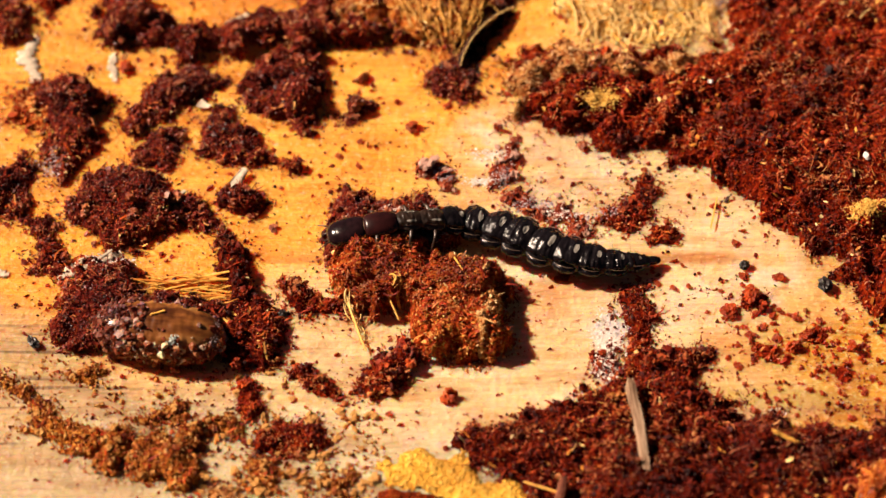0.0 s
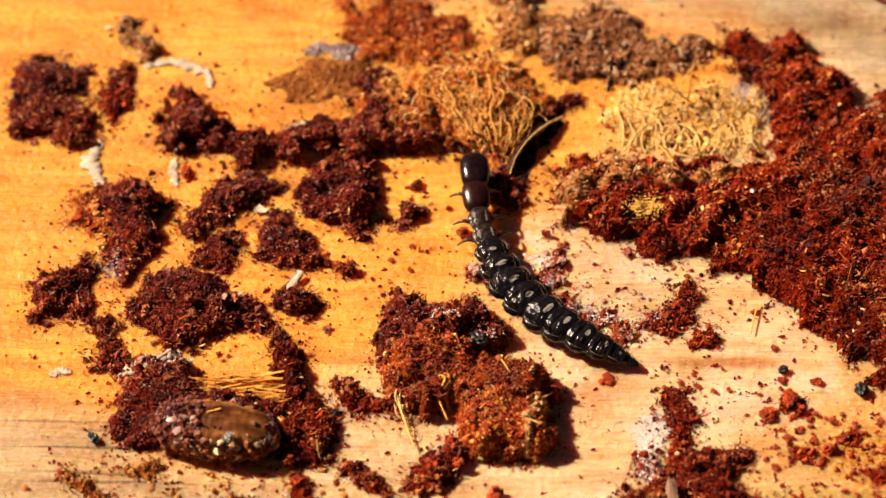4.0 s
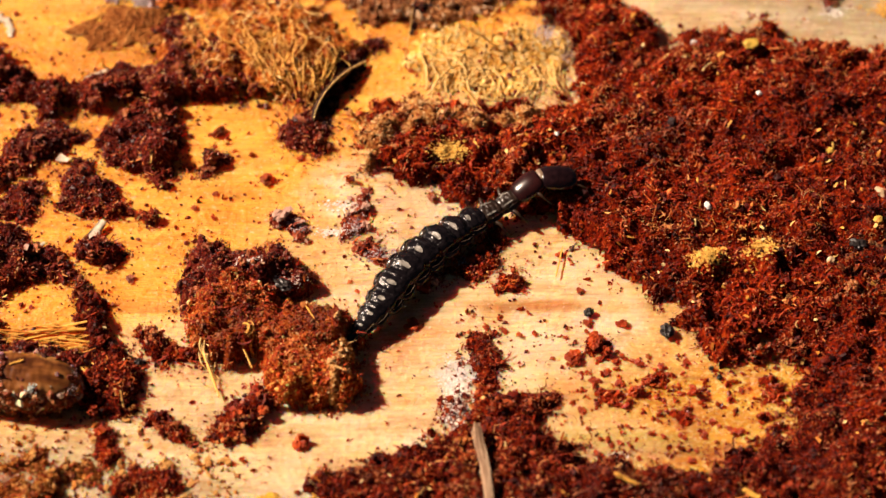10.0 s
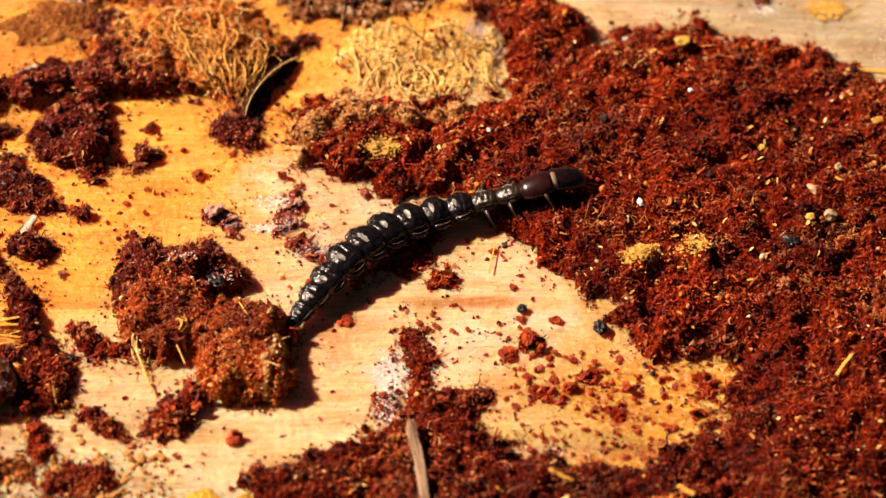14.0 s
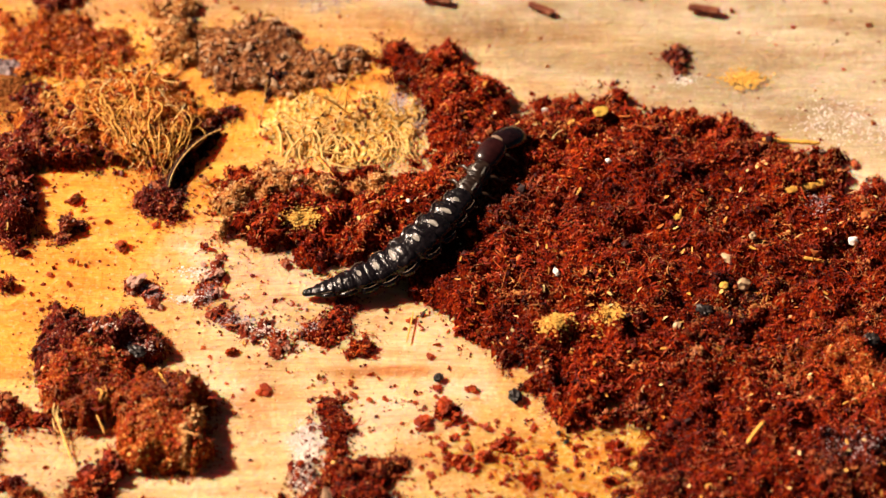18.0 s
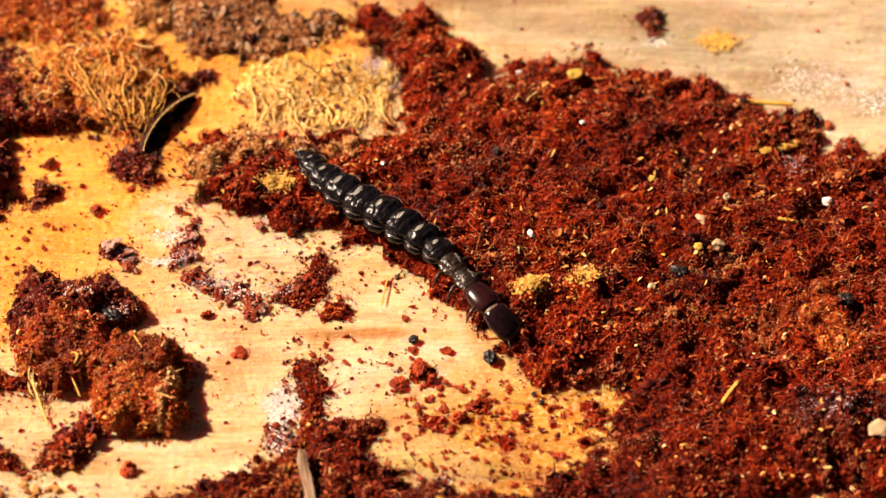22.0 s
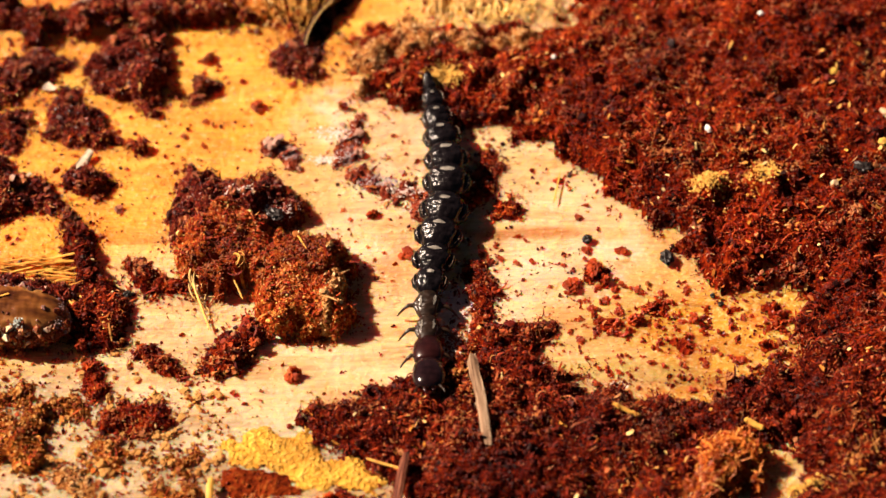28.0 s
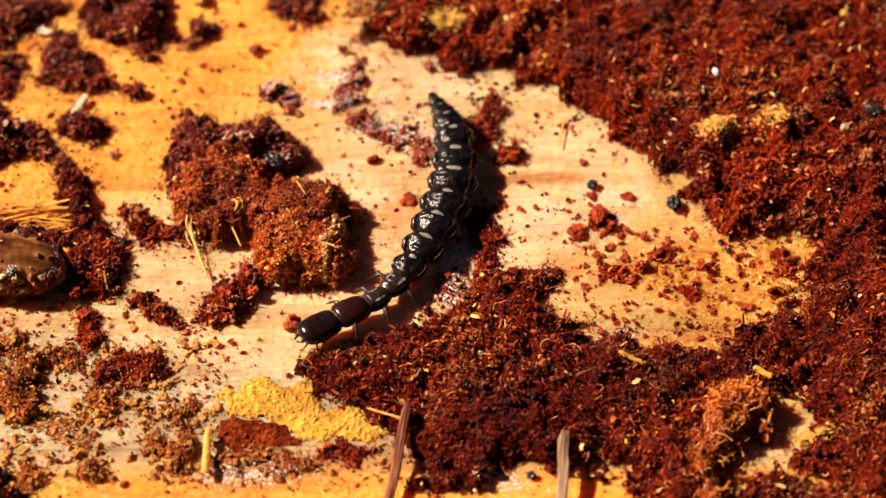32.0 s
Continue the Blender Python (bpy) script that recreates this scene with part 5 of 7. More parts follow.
def curled_flake(p, q, width):
    """A thin whitish skin that curls up off the wood."""
    COUNT[0] += 1
    rs = np.random.RandomState(2000 + COUNT[0])
    d = Vector((q[0] - p[0], q[1] - p[1], 0))
    n, side = 9, Vector((-d.y, d.x, 0)).normalized()
    verts, faces = [], []
    for layer in (0.0, 0.035):
        for i in range(n):
            u = i / (n - 1)
            w = width * (0.5 - 0.32 * u + rs.uniform(-0.04, 0.04))
            for s in (-1, -0.4, 0.3, 1):
                c = d * (u - 0.5) + side * (w * s)
                verts.append((c.x, c.y, 0.08 + 0.3 * width * u * u + 0.25 * w * (1 - s * s) + layer))
    m = n * 4
    for i in range(n - 1):
        for j in range(3):
            a = i * 4 + j
            faces += [(a, a + 4, a + 5, a + 1), (m + a, m + a + 1, m + a + 5, m + a + 4)]
        for j in (0, 3):
            a = i * 4 + j
            faces.append((a, m + a, m + a + 4, a + 4))
    x, y = (p[0] + q[0]) / 2, (p[1] + q[1]) / 2
    ob = tagged(new("mould_flake", mesh_of("mould_flake", verts, faces, FILM, True)), "thin whitish skin flake curling off the wood", "flake")
    ob.location = (x * MM, y * MM, rest(x, y) * MM)


def spline(points, u):
    """Catmull-Rom through the points, u from 0 to 1."""
    n = len(points) - 1
    k = min(int(u * n), n - 1)
    f = u * n - k
    p0, p1, p2, p3 = points[max(k - 1, 0)], points[k], points[k + 1], points[min(k + 2, n)]
    return 0.5 * (2 * p1 + (p2 - p0) * f + (2 * p0 - 5 * p1 + 4 * p2 - p3) * f * f + (3 * p1 - p0 - 3 * p2 + p3) * f ** 3)


def film_band(width, seed, *path):
    """A ragged whitish skin left along an edge of the wood."""
    rs = np.random.RandomState(seed)
    pts = [Vector((x, y, 0)) for x, y in path]
    n, verts, faces = 28, [], []
    for i in range(n):
        u = i / (n - 1)
        c = spline(pts, u)
        d = (spline(pts, min(u + 0.03, 1)) - spline(pts, max(u - 0.03, 0))).normalized()
        side = Vector((-d.y, d.x, 0))
        w = width * (0.25 + 0.75 * math.sin(math.pi * min(max(u, 0.04), 0.96)) ** 0.5)
        for s in (-1, -0.35, 0.35, 1):
            q = c + side * (w * 0.5 * s * rs.uniform(0.3, 1.7))
            z = rest(q.x, q.y) + 0.01 + rs.uniform(0, 0.05)
            verts += [(q.x - pts[0].x, q.y - pts[0].y, z + 0.03), (q.x - pts[0].x, q.y - pts[0].y, z - 0.05)]
    for i in range(n - 1):
        o, p = i * 8, i * 8 + 8
        for a in (0, 2, 4):
            faces += [(o + a, o + a + 2, p + a + 2, p + a), (o + a + 1, p + a + 1, p + a + 3, o + a + 3)]
        faces += [(o, p, p + 1, o + 1), (o + 6, o + 7, p + 7, p + 6)]
    ob = tagged(new("mould_flake", mesh_of("mould_flake", verts, faces, FILM, True)), "ragged whitish skin peeling along the wood", "flake")
    ob.location = (pts[0].x * MM, pts[0].y * MM, 0)


def build_curled_sliver():
    """A bent bark strip standing on edge, dark inside, with a pale torn rim."""
    thing = tagged(new("curled_bark_sliver"), "dark curled bark sliver standing on edge in torn fibres", "bark")
    thing.location = (10.0 * MM, 14.8 * MM, 0)
    n, verts, faces = 26, [], []
    rim = []
    bark = plain("dark_bark_inside", (0.045, 0.014, 0.008), 0.75, 0.3, 0.6, 1500.0, 0.6, 0.0001)
    for i in range(n):
        u = i / (n - 1)
        x, y = -1.15 + 2.6 * u ** 1.35, -2.4 + 4.2 * u ** 0.8
        tall = 0.75 * math.sin(math.pi * (0.1 + 0.85 * u)) ** 0.6 + 0.1
        lean = 0.1
        out = Vector((0.85, -0.5, 0)).normalized()
        for k, off in ((0.0, 0.0), (0.55, -0.12), (1.0, lean)):
            c = Vector((x, y, 0)) + out * off * tall * 0.8
            for th in (0, 0.16):
                verts.append((c.x - out.x * th, c.y - out.y * th, tall * k - 0.08))
        rim.append((verts[-2][0], verts[-2][1], verts[-2][2]))
    for i in range(n - 1):
        o, p = i * 6, i * 6 + 6
        for a, b in ((0, 2), (2, 4), (3, 1), (5, 3), (4, 5)):
            faces.append((o + a, p + a, p + b, o + b))
    part("bark_wall", mesh_of("bark_wall", verts, faces, bark), thing, "dark brown curved bark")
    part("torn_rim", tube("torn_rim", rim, [0.02 + 0.06 * math.sin(1.7 * i) ** 2 * (i / n) for i in range(n)], STRAW, 6), thing, "pale torn fibre rim")


def straw_fan():
    """Pale torn fibres lying along the grain above the pupal case."""
    rs = np.random.RandomState(88)
    thing = tagged(new("fibre_fan"), "fan of pale straw fibres torn along the wood grain", "fibres")
    thing.location = (-4.0 * MM, -2.1 * MM, 0)
    for k in range(110):
        ln = rs.uniform(0.7, 3.0)
        ob = part("strand", splinter_mesh("strand", ln, 0.05 + 0.11 * rs.rand() ** 2, 700 + k, GOLD_FIBRE if k % 4 == 0 else STRAW), thing)
        x, y = rs.uniform(-1.8, 2.0), rs.uniform(-1.0, 1.1)
        if k > 66:
            x, y = rs.uniform(0.3, 2.2), rs.uniform(-2.4, -0.8)
        ob.location = (x * MM, y * MM, (0.1 + 0.3 * rs.rand()) * MM)
        ob.rotation_euler = (0, rs.uniform(-0.2, 0.2), rs.normal(0.05, 0.18) if k <= 66 else rs.normal(-0.7, 0.5))


def torn_fan(label, a, b, c, d, n, high, material, seed, stray):
    """Bent fibres torn out of the wood, rooted along a-b and swept towards c-d."""
    rs = np.random.RandomState(seed)
    thing = tagged(new("fibre_fan"), label, "fibres")
    ox, oy = (a[0] + d[0]) / 2, (a[1] + d[1]) / 2
    thing.location = (ox * MM, oy * MM, 0)
    a, b, c, d = [np.array([p[0] - ox, p[1] - oy]) for p in (a, b, c, d)]
    for k in range(n):
        u = rs.rand()
        w = min(max(u + rs.normal(0, stray), 0), 1)
        p, q = a + (b - a) * u, c + (d - c) * w
        lo, hi = sorted(rs.rand(2) * 0.75)
        hi = lo + max(0.30, hi - lo)
        p, q = p + (q - p) * lo, p + (q - p) * hi
        side = np.array([-(q - p)[1], (q - p)[0]]) * rs.normal(0, 0.32)
        lift = rest(p[0] + ox, p[1] + oy), rest(q[0] + ox, q[1] + oy)
        path = []
        for i in range(7):
            t = i / 6
            m = p + (q - p) * t + side * 4 * t * (1 - t)
            path.append((m[0], m[1], lift[0] * (1 - t) + lift[1] * t + 0.06 + high * rs.uniform(0.8, 1.0) * (4 * t * (1 - t)) * 0.5))
        r = 0.018 + 0.045 * rs.rand() ** 2.5
        part("strand", tube("strand", path, [r * (1 - 0.7 * abs(i / 6 - 0.4)) for i in range(7)], material, 6), thing)


def dust_everywhere():
    rs = np.random.RandomState(99)
    n = 11000
    x, y = rs.uniform(-16, 50, n), rs.uniform(-19, 29, n)
    keep = vnoise(x, y, 3.5, 55) + 0.4 * rs.rand(n) + 0.3 * np.exp(-((x - 29) ** 2 + 1.6 * (y + 5) ** 2) / 60) > 0.66
    keep &= (y + 0.35 * x < 30.3) | (rs.rand(n) < 0.25)
    x, y = x[keep], y[keep]
    size = 0.05 + 0.20 * rs.rand(len(x)) ** 3
    v, f = fine_arrays(rs, np.stack([x, y, wood_height(x, y) + size * 0.15], 1), size * 1.15)
    tagged(new("frass_dust", mesh_of("frass_dust", v, f, CRUMB["dust"])), "fine red-brown dust specks sprinkled over the bare wood", "dust", kind="stuff")


dust_everywhere()
straw_fan()
torn_fan("golden wood fibres torn up in a curved fan", (6.94, 14.24), (9.27, 13.17), (3.22, 20.46), (10.83, 19.23), 80, 0.7, GOLD_FIBRE, 811, 0.12)
torn_fan("pale straw fibres hanging torn over the frass edge", (14.54, 13.56), (22.43, 13.76), (14.17, 18.4), (21.71, 17.99), 64, 0.4, STRAW, 812, 0.28)
torn_fan("pale yellow strands torn at the foot of the clump", (3.42, -2.03), (4.09, -2.23), (4.47, -5.34), (4.94, -4.89), 18, 0.25, STRAW, 813, 0.2)
torn_fan("pale strands torn out of the clump side", (5.58, -1.31), (6.13, -1.23), (6.11, -3.39), (6.65, -3.18), 14, 0.4, GOLD_FIBRE, 814, 0.25)
build_curled_sliver()
loose_zone(330, 21.82, -9.1, 33.62, -2.6, 0.09, 0.42, "wet", 201)
loose_zone(60, 16.2, -4.5, 18.6, 0.5, 0.1, 0.3, "red", 213)
loose_zone(55, 17.69, -3.39, 28.32, 4.43, 0.14, 0.4, "red", 202)
loose_zone(16, 12.06, -6.46, 17.01, 3.33, 0.12, 0.26, "red", 203)
loose_zone(70, 10.5, 3.0, 18.2, 8.6, 0.09, 0.3, "mould", 214)
loose_zone(14, 11.53, 3.34, 18.14, 8.27, 0.12, 0.28, "red", 204)
loose_zone(26, -0.25, 5.29, 8.61, 13.86, 0.14, 0.34, "red", 205)
loose_zone(300, -4.25, -17.03, 5.4, -8.87, 0.16, 0.5, "ochre", 206)
loose_zone(110, -11.74, -10.09, 1.32, -5.97, 0.14, 0.4, "ochre", 207)
loose_zone(20, 0.93, -9.32, 15.75, -3.13, 0.12, 0.28, "red", 208)
loose_zone(14, -13.1, -0.56, 2.7, 15, 0.14, 0.4, "dark", 209)
loose_zone(5, 26.75, 13.75, 49.24, 26.17, 0.3, 0.6, "red", 210)
loose_zone(60, 4.93, -17.46, 15.07, -15.09, 0.1, 0.3, "ochre", 211)
loose_zone(150, 1.86, -17.11, 6.19, -8.88, 0.1, 0.32, "ochre", 212)
loose_crumb(-0.01, 2.14, 0.45, "dark")
loose_crumb(2.96, 6.73, 0.51, "red")
loose_crumb(6.61, 8.72, 0.57, "red")
loose_crumb(5.77, 10.31, 0.45, "red")
loose_crumb(3.83, 9.71, 1.08, "dark")
loose_crumb(4.02, 11.84, 0.74, "red")
loose_crumb(0.28, 8.05, 0.28, "dark")
loose_crumb(8.82, -7.95, 0.74, "red")
loose_crumb(8.29, 5.79, 0.85, "mould")
loose_crumb(7.43, 5.97, 0.96, "mould")
loose_crumb(-7.98, 12.64, 0.96, "red")
loose_crumb(5.91, -9.1, 0.51, "red")
loose_crumb(13.97, -0.77, 0.57, "red")
loose_crumb(12.39, 1.68, 0.62, "red")
loose_crumb(8.65, -8.1, 0.79, "red")
loose_crumb(21.94, -2.94, 0.68, "red")
loose_crumb(23.03, -1.59, 0.62, "red")
loose_crumb(24.39, -0.75, 0.51, "red")
loose_crumb(14.95, 7.47, 0.85, "dark")
loose_crumb(23.02, -2.2, 0.74, "red")
loose_crumb(22.16, -3.1, 0.57, "red")
loose_crumb(24.96, -5.08, 0.96, "wet")
loose_crumb(27.78, -5.09, 0.85, "wet")
loose_crumb(3.95, 11.76, 0.74, "dark")
loose_crumb(6.57, 8.59, 0.57, "red")
grain("white", 28.78, 5.74, 0.32, 0.50, "small white mineral grain on frass")
grain("white", 21.31, 10.76, 0.28, 0.32, "small white mineral grain on frass")
grain("white", 44.11, 8.17, 0.60, 0.60, "bright white rounded grain on frass")
grain("tan", 38.92, 8.26, 0.50, 0.50, "tan translucent sand grain")
grain("tan", 37.53, 6.87, 0.50, 0.95, "long tan flake of grit")
grain("yellow", 37.28, 4.97, 0.60, 0.50, "yellow translucent sand grain")
grain("tan", 38.31, 5.19, 0.75, 0.70, "beige sand grain lying in frass")
grain("tan", 34.76, 2.42, 0.45, 0.60, "grey translucent sand grain")
grain("tan", 45.48, -6.88, 1.30, 1.20, "rounded tan pebble among frass")
grain("yellow", 35.18, 9.81, 0.50, 0.45, "yellow resin grain on frass")
grain("white", 31.72, 13.44, 0.35, 0.30, "tiny white mineral grain on frass")
grain("white", 28.55, 17.42, 0.40, 0.35, "tiny white mineral grain on frass")
grain("yellow", 31.45, 16.85, 0.90, 0.70, "yellow resin grain on frass")
grain("tan", 17.39, -10.66, 0.40, 0.35, "small tan grain on frass")
grain("black", 22.75, -0.06, 0.62, 0.50, "black charred crumb on pale wood")
grain("black", 26.57, -1.33, 0.80, 0.95, "black charred crumb on pale wood")
grain("black", 29.05, -4.06, 0.35, 0.30, "small black seed-like crumb")
grain("black", 28.68, -3.54, 0.30, 0.30, "small black seed-like crumb")
grain("black", 19.64, -16.87, 0.50, 0.45, "black glossy crumb on wood")
grain("black", 36.19, 3.39, 1.00, 0.70, "black hollow bark crumb in frass")
grain("black", 44.4, 1.14, 1.00, 0.90, "dark bark crumb in frass")
grain("black", -11.09, -5.04, 0.50, 0.90, "dark bark scrap beside the nest")
grain("black", 7.64, 1.11, 1.10, 0.80, "glossy blackish bark bead on the clump")
grain("black", 0.66, -3.24, 0.50, 0.50, "dark round crumb on wood")
splinter("red_splinter", (14.12, -13.49, 1.5), (13.22, -18.83, 0.5), 0.5, "reddish brown bark splinter leaning on the frass")
splinter("straw_splinter", (5.06, -14.29, 0.6), (4.94, -16.8, 0.6), 0.36, "pale straw splinter lying on frass")
splinter("straw_splinter", (25.12, -11.08, 1.2), (26.62, -12.26, 1.2), 0.12, "pale curved straw on frass")
splinter("straw_splinter", (29.85, -11.48, 1.3), (30.68, -11.98, 1.1), 0.3, "pale straw chip on frass")
splinter("straw_splinter", (23.71, -10.99, 1.1), (24.98, -11.42, 1.1), 0.28, "tan straw chip on frass")
splinter("straw_splinter", (37.85, -5.15, 1.2), (38.72, -3.73, 1.2), 0.26, "pale straw on frass")
splinter("straw_splinter", (42.29, 4.36, 1.2), (43.8, 3.34, 1.3), 0.16, "ochre straw on frass")
splinter("straw_splinter", (41.44, 6.83, 1.2), (42.74, 6.6, 1.2), 0.22, "tan straw on frass")
splinter("straw_splinter", (40.85, 11.3, 1.2), (42.97, 12.08, 1.2), 0.5, "ochre wood chip on frass")
splinter("straw_splinter", (28.36, 8, 1.2), (28.35, 5.75, 1.6), 0.12, "thin standing straw on frass")
splinter("straw_splinter", (3.77, -2.74, 0.7), (4.73, -5.42, 0.2), 0.12, "curved orange wood splinter beside the clump")
splinter("straw_splinter", (5.84, -3.26, 2), (6.26, -4.29, 1.8), 0.08, "pale fibre on the clump")
splinter("straw_splinter", (8.82, -0.63, 2.2), (9.55, -2.07, 2), 0.09, "pale fibre bridging the clump")
splinter("straw_splinter", (39.9, 15.4, 1.2), (42.9, 15.25, 1), 0.3, "brown wood sliver on frass")
splinter("straw_splinter", (12.27, -13.41, 1), (14.07, -14.14, 1.1), 0.16, "thin ochre straw on frass")
splinter("straw_splinter", (21.54, 4.28, 0.1), (21.18, 2.26, 0.2), 0.08, "thin tan fibre on pale wood")
splinter("bark_sliver", (22.06, 26.39, 0.2), (23.76, 26.05, 0.2), 0.5, "brown bark sliver on weathered wood")
splinter("bark_sliver", (36.55, 25.54, 0.2), (38.23, 25.2, 0.2), 0.5, "rust bark sliver on weathered wood")
splinter("bark_sliver", (27.92, 25.75, 0.2), (29.29, 25.11, 0.2), 0.5, "brown bark sliver on weathered wood")
splinter("bark_sliver", (32.71, 29.36, 0.3), (32.45, 26.51, 0.3), 0.9, "upright brown bark piece on weathered wood")
dusting("lilac", 16.86, 26.62, 2.4, 1.6, 900, 330)
dusting("white", 25.85, 28.08, 2.6, 0.8, 700, 331)
dusting("gold", 39.36, 20.34, 1.4, 0.9, 1200, 300)
dusting("white", 36.02, 20.46, 0.9, 0.7, 320, 301)
dusting("white", 16.23, -4.4, 0.8, 2.0, 2200, 302)
dusting("white", 10.5, 6.96, 1.2, 0.5, 320, 303)
dusting("white", 16.1, -6.5, 0.7, 0.8, 700, 304)
dusting("lilac", 20.96, 18.9, 0.8, 1.2, 600, 305)
dusting("lilac", 22, 17.26, 0.5, 1, 300, 306)
dusting("lilac", 42.46, 10.66, 0.9, 1, 480, 307)
dusting("lilac", 43.21, -5.39, 2.2, 1.2, 640, 308)
dusting("gold", 15.79, 9.83, 1, 0.6, 1040, 309)
dusting("gold", 28.66, 2.39, 1, 0.8, 880, 310)
dusting("lilac", -11.03, 6.09, 0.8, 0.9, 400, 311)
dusting("white", -7.66, -0.17, 1.5, 0.5, 520, 312)
dusting("white", 44.35, 17.58, 3, 2.2, 1000, 313)
dusting("white", 47.26, 16.16, 1.6, 1.6, 600, 314)
dusting("white", 6.67, -16.55, 3, 0.8, 840, 315)
dusting("white", 18.37, -17.16, 1.6, 0.7, 400, 316)
dusting("gold", 31.41, 3.02, 1, 1, 640, 317)
dusting("white", 7.9, 1.48, 0.9, 0.5, 300, 318)
dusting("gold", 32.42, -15, 1, 0.4, 600, 319)
dusting("white", 23.91, -8.8, 0.6, 0.3, 120, 320)
dusting("lilac", 12.56, 3.76, 1.2, 0.5, 420, 340)
dusting("white", 14.22, 3.06, 1.1, 0.5, 300, 341)
dusting("lilac", 11.15, 5.45, 0.5, 0.9, 260, 342)
dusting("white", 10.04, 5.19, 0.9, 0.4, 300, 343)
dusting("lilac", 8.22, 5.53, 0.8, 0.5, 220, 344)
dusting("lilac", 16.3, 3.33, 1, 0.5, 240, 345)
dusting("white", 5.8, 2.32, 0.9, 0.4, 260, 346)
dusting("lilac", -7.89, 0.2, 1.3, 0.4, 320, 347)
curled_flake((-1.9, 15.82), (-3.04, 15.19), 0.2)
curled_flake((-2.31, 4.33), (-1.54, 5.68), 0.9)
curled_flake((-8.99, -0.7), (-7.7, 0.36), 0.35)
curled_flake((-4.11, 10.21), (-3.52, 9.84), 0.6)
curled_flake((-5.17, 3.59), (-4.36, 4.06), 0.5)
film_band(0.55, 41, (-10.77, 20.09), (-9.44, 20.36), (-8.05, 20.01), (-7.25, 19.49), (-7.12, 18.58))
film_band(0.7, 42, (-12.46, 14.75), (-12.86, 14.02), (-12.96, 13.22), (-12.51, 12.23), (-12.22, 11.65))
film_band(0.4, 43, (-8.56, 13.7), (-8.59, 12.7), (-8.34, 11.79))
film_band(0.5, 44, (-10.27, -1.07), (-9.36, -0.42), (-8.3, 0.12), (-7.31, 0.56))
film_band(0.4, 45, (-13.71, -1), (-13.18, -0.79), (-12.63, -0.81))
stick = tagged(new("wooden_stick", splinter_mesh("wooden_stick", 5.3, 0.55, 12, STICKWOOD, 0.7)), "weathered grey-brown stick lying across the red frass", "stick")


# ---- the larva ----
CHITIN = plain("black_chitin", (0.007, 0.005, 0.006), 0.22, 0.4, 0.5, 3200.0, 0.7, 0.00012)
HEAD = plain("black_head_shell", (0.013, 0.005, 0.006), 0.15, 0.45, 0.5, 3200.0, 0.3, 0.00006)
PRONOTUM = plain("dark_red_brown_shell", (0.022, 0.005, 0.005), 0.25, 0.4, 0.5, 1500.0, 0.15, 0.00003)
PALE = plain("pale_grey_spots", (0.215, 0.20, 0.175), 0.4, 0.4, 0.55, 2600.0, 0.5, 0.00004)
SKIN = plain("pale_joint_skin", (0.22, 0.15, 0.10), 0.45, 0.4, 0.3, 3000.0, 0.3, 0.00003)
THORAX = plain("brown_black_skin", (0.022, 0.012, 0.008), 0.33, 0.45, 0.6, 2300.0, 0.7, 0.00008)
LEG = plain("dark_leg", (0.035, 0.018, 0.010), 0.35, 0.5, 0.4, 3000.0, 0.2, 0.00003)


def shell(name, length, profile, material, around=24, flat=0.75):
    """A closed body along x: profile rows of (place 0..1, half width); flattened underneath."""
    verts, faces = [], []
    for u, w in profile:
        for a in range(around):
            t = 2 * math.pi * a / around
            cy, cz = math.cos(t), math.sin(t)
            cz = cz * (flat if cz > 0 else flat * 0.8)
            verts.append(((u - 0.5) * length, cy * w, cz * w))
    rings = len(profile)
    for r in range(rings - 1):
        for a in range(around):
            b = (a + 1) % around
            faces.append((r * around + a, (r + 1) * around + a, (r + 1) * around + b, r * around + b))
    return mesh_of(name, verts, faces, material, True)


def smooth_step(a, b, x):
    k = np.clip((np.asarray(x, float) - a) / (b - a), 0, 1)
    return k * k * (3 - 2 * k)


def ring_surface(full, prof, w, seed, flat=0.75, folds=1.0):
    """The skin of one soft body ring: a function of place along it and angle round it."""
    pu, pw = [p[0] for p in prof], [p[1] for p in prof]

    def skin(u, a):
        u, a = np.asarray(u, float), np.asarray(a, float)
        r = sum(np.interp(u + d, pu, pw) for d in (-0.03, -0.015, 0, 0.015, 0.03)) / 5
        r = np.where((u <= 0.001) | (u >= 0.999), 0.02, r)
        side = np.abs(np.abs(a - math.pi / 2))
        mid = smooth_step(0.15, 0.35, u) * (1 - smooth_step(0.68, 0.88, u))
        hump = np.exp(-((side - 0.78) / 0.26) ** 2) * 0.07 * w
        groove = -np.exp(-((side - 1.22) / 0.12) ** 2) * 0.11 * w
        lobe = np.exp(-((side - 1.58) / 0.20) ** 2) * 0.10 * w
        top = 1 - smooth_step(1.1, 1.5, side)
        crease = (vnoise(u * full + seed, a * w * 0.35, 0.085, seed + 40) - 0.5) * 0.12 + (vnoise(u * full, a * w, 0.26, seed + 41) - 0.5) * 0.07
        belt = -0.05 * w * np.exp(-((u - 0.54) / 0.03) ** 2) * top
        r = r + mid * (folds * (hump + groove + lobe + belt) + crease * min(1.0, w / 0.6))
        cz = np.sin(a)
        return np.stack([(u - 0.5) * full, np.cos(a) * r, cz * np.where(cz > 0, flat, flat * 0.8) * r], -1)
    return skin


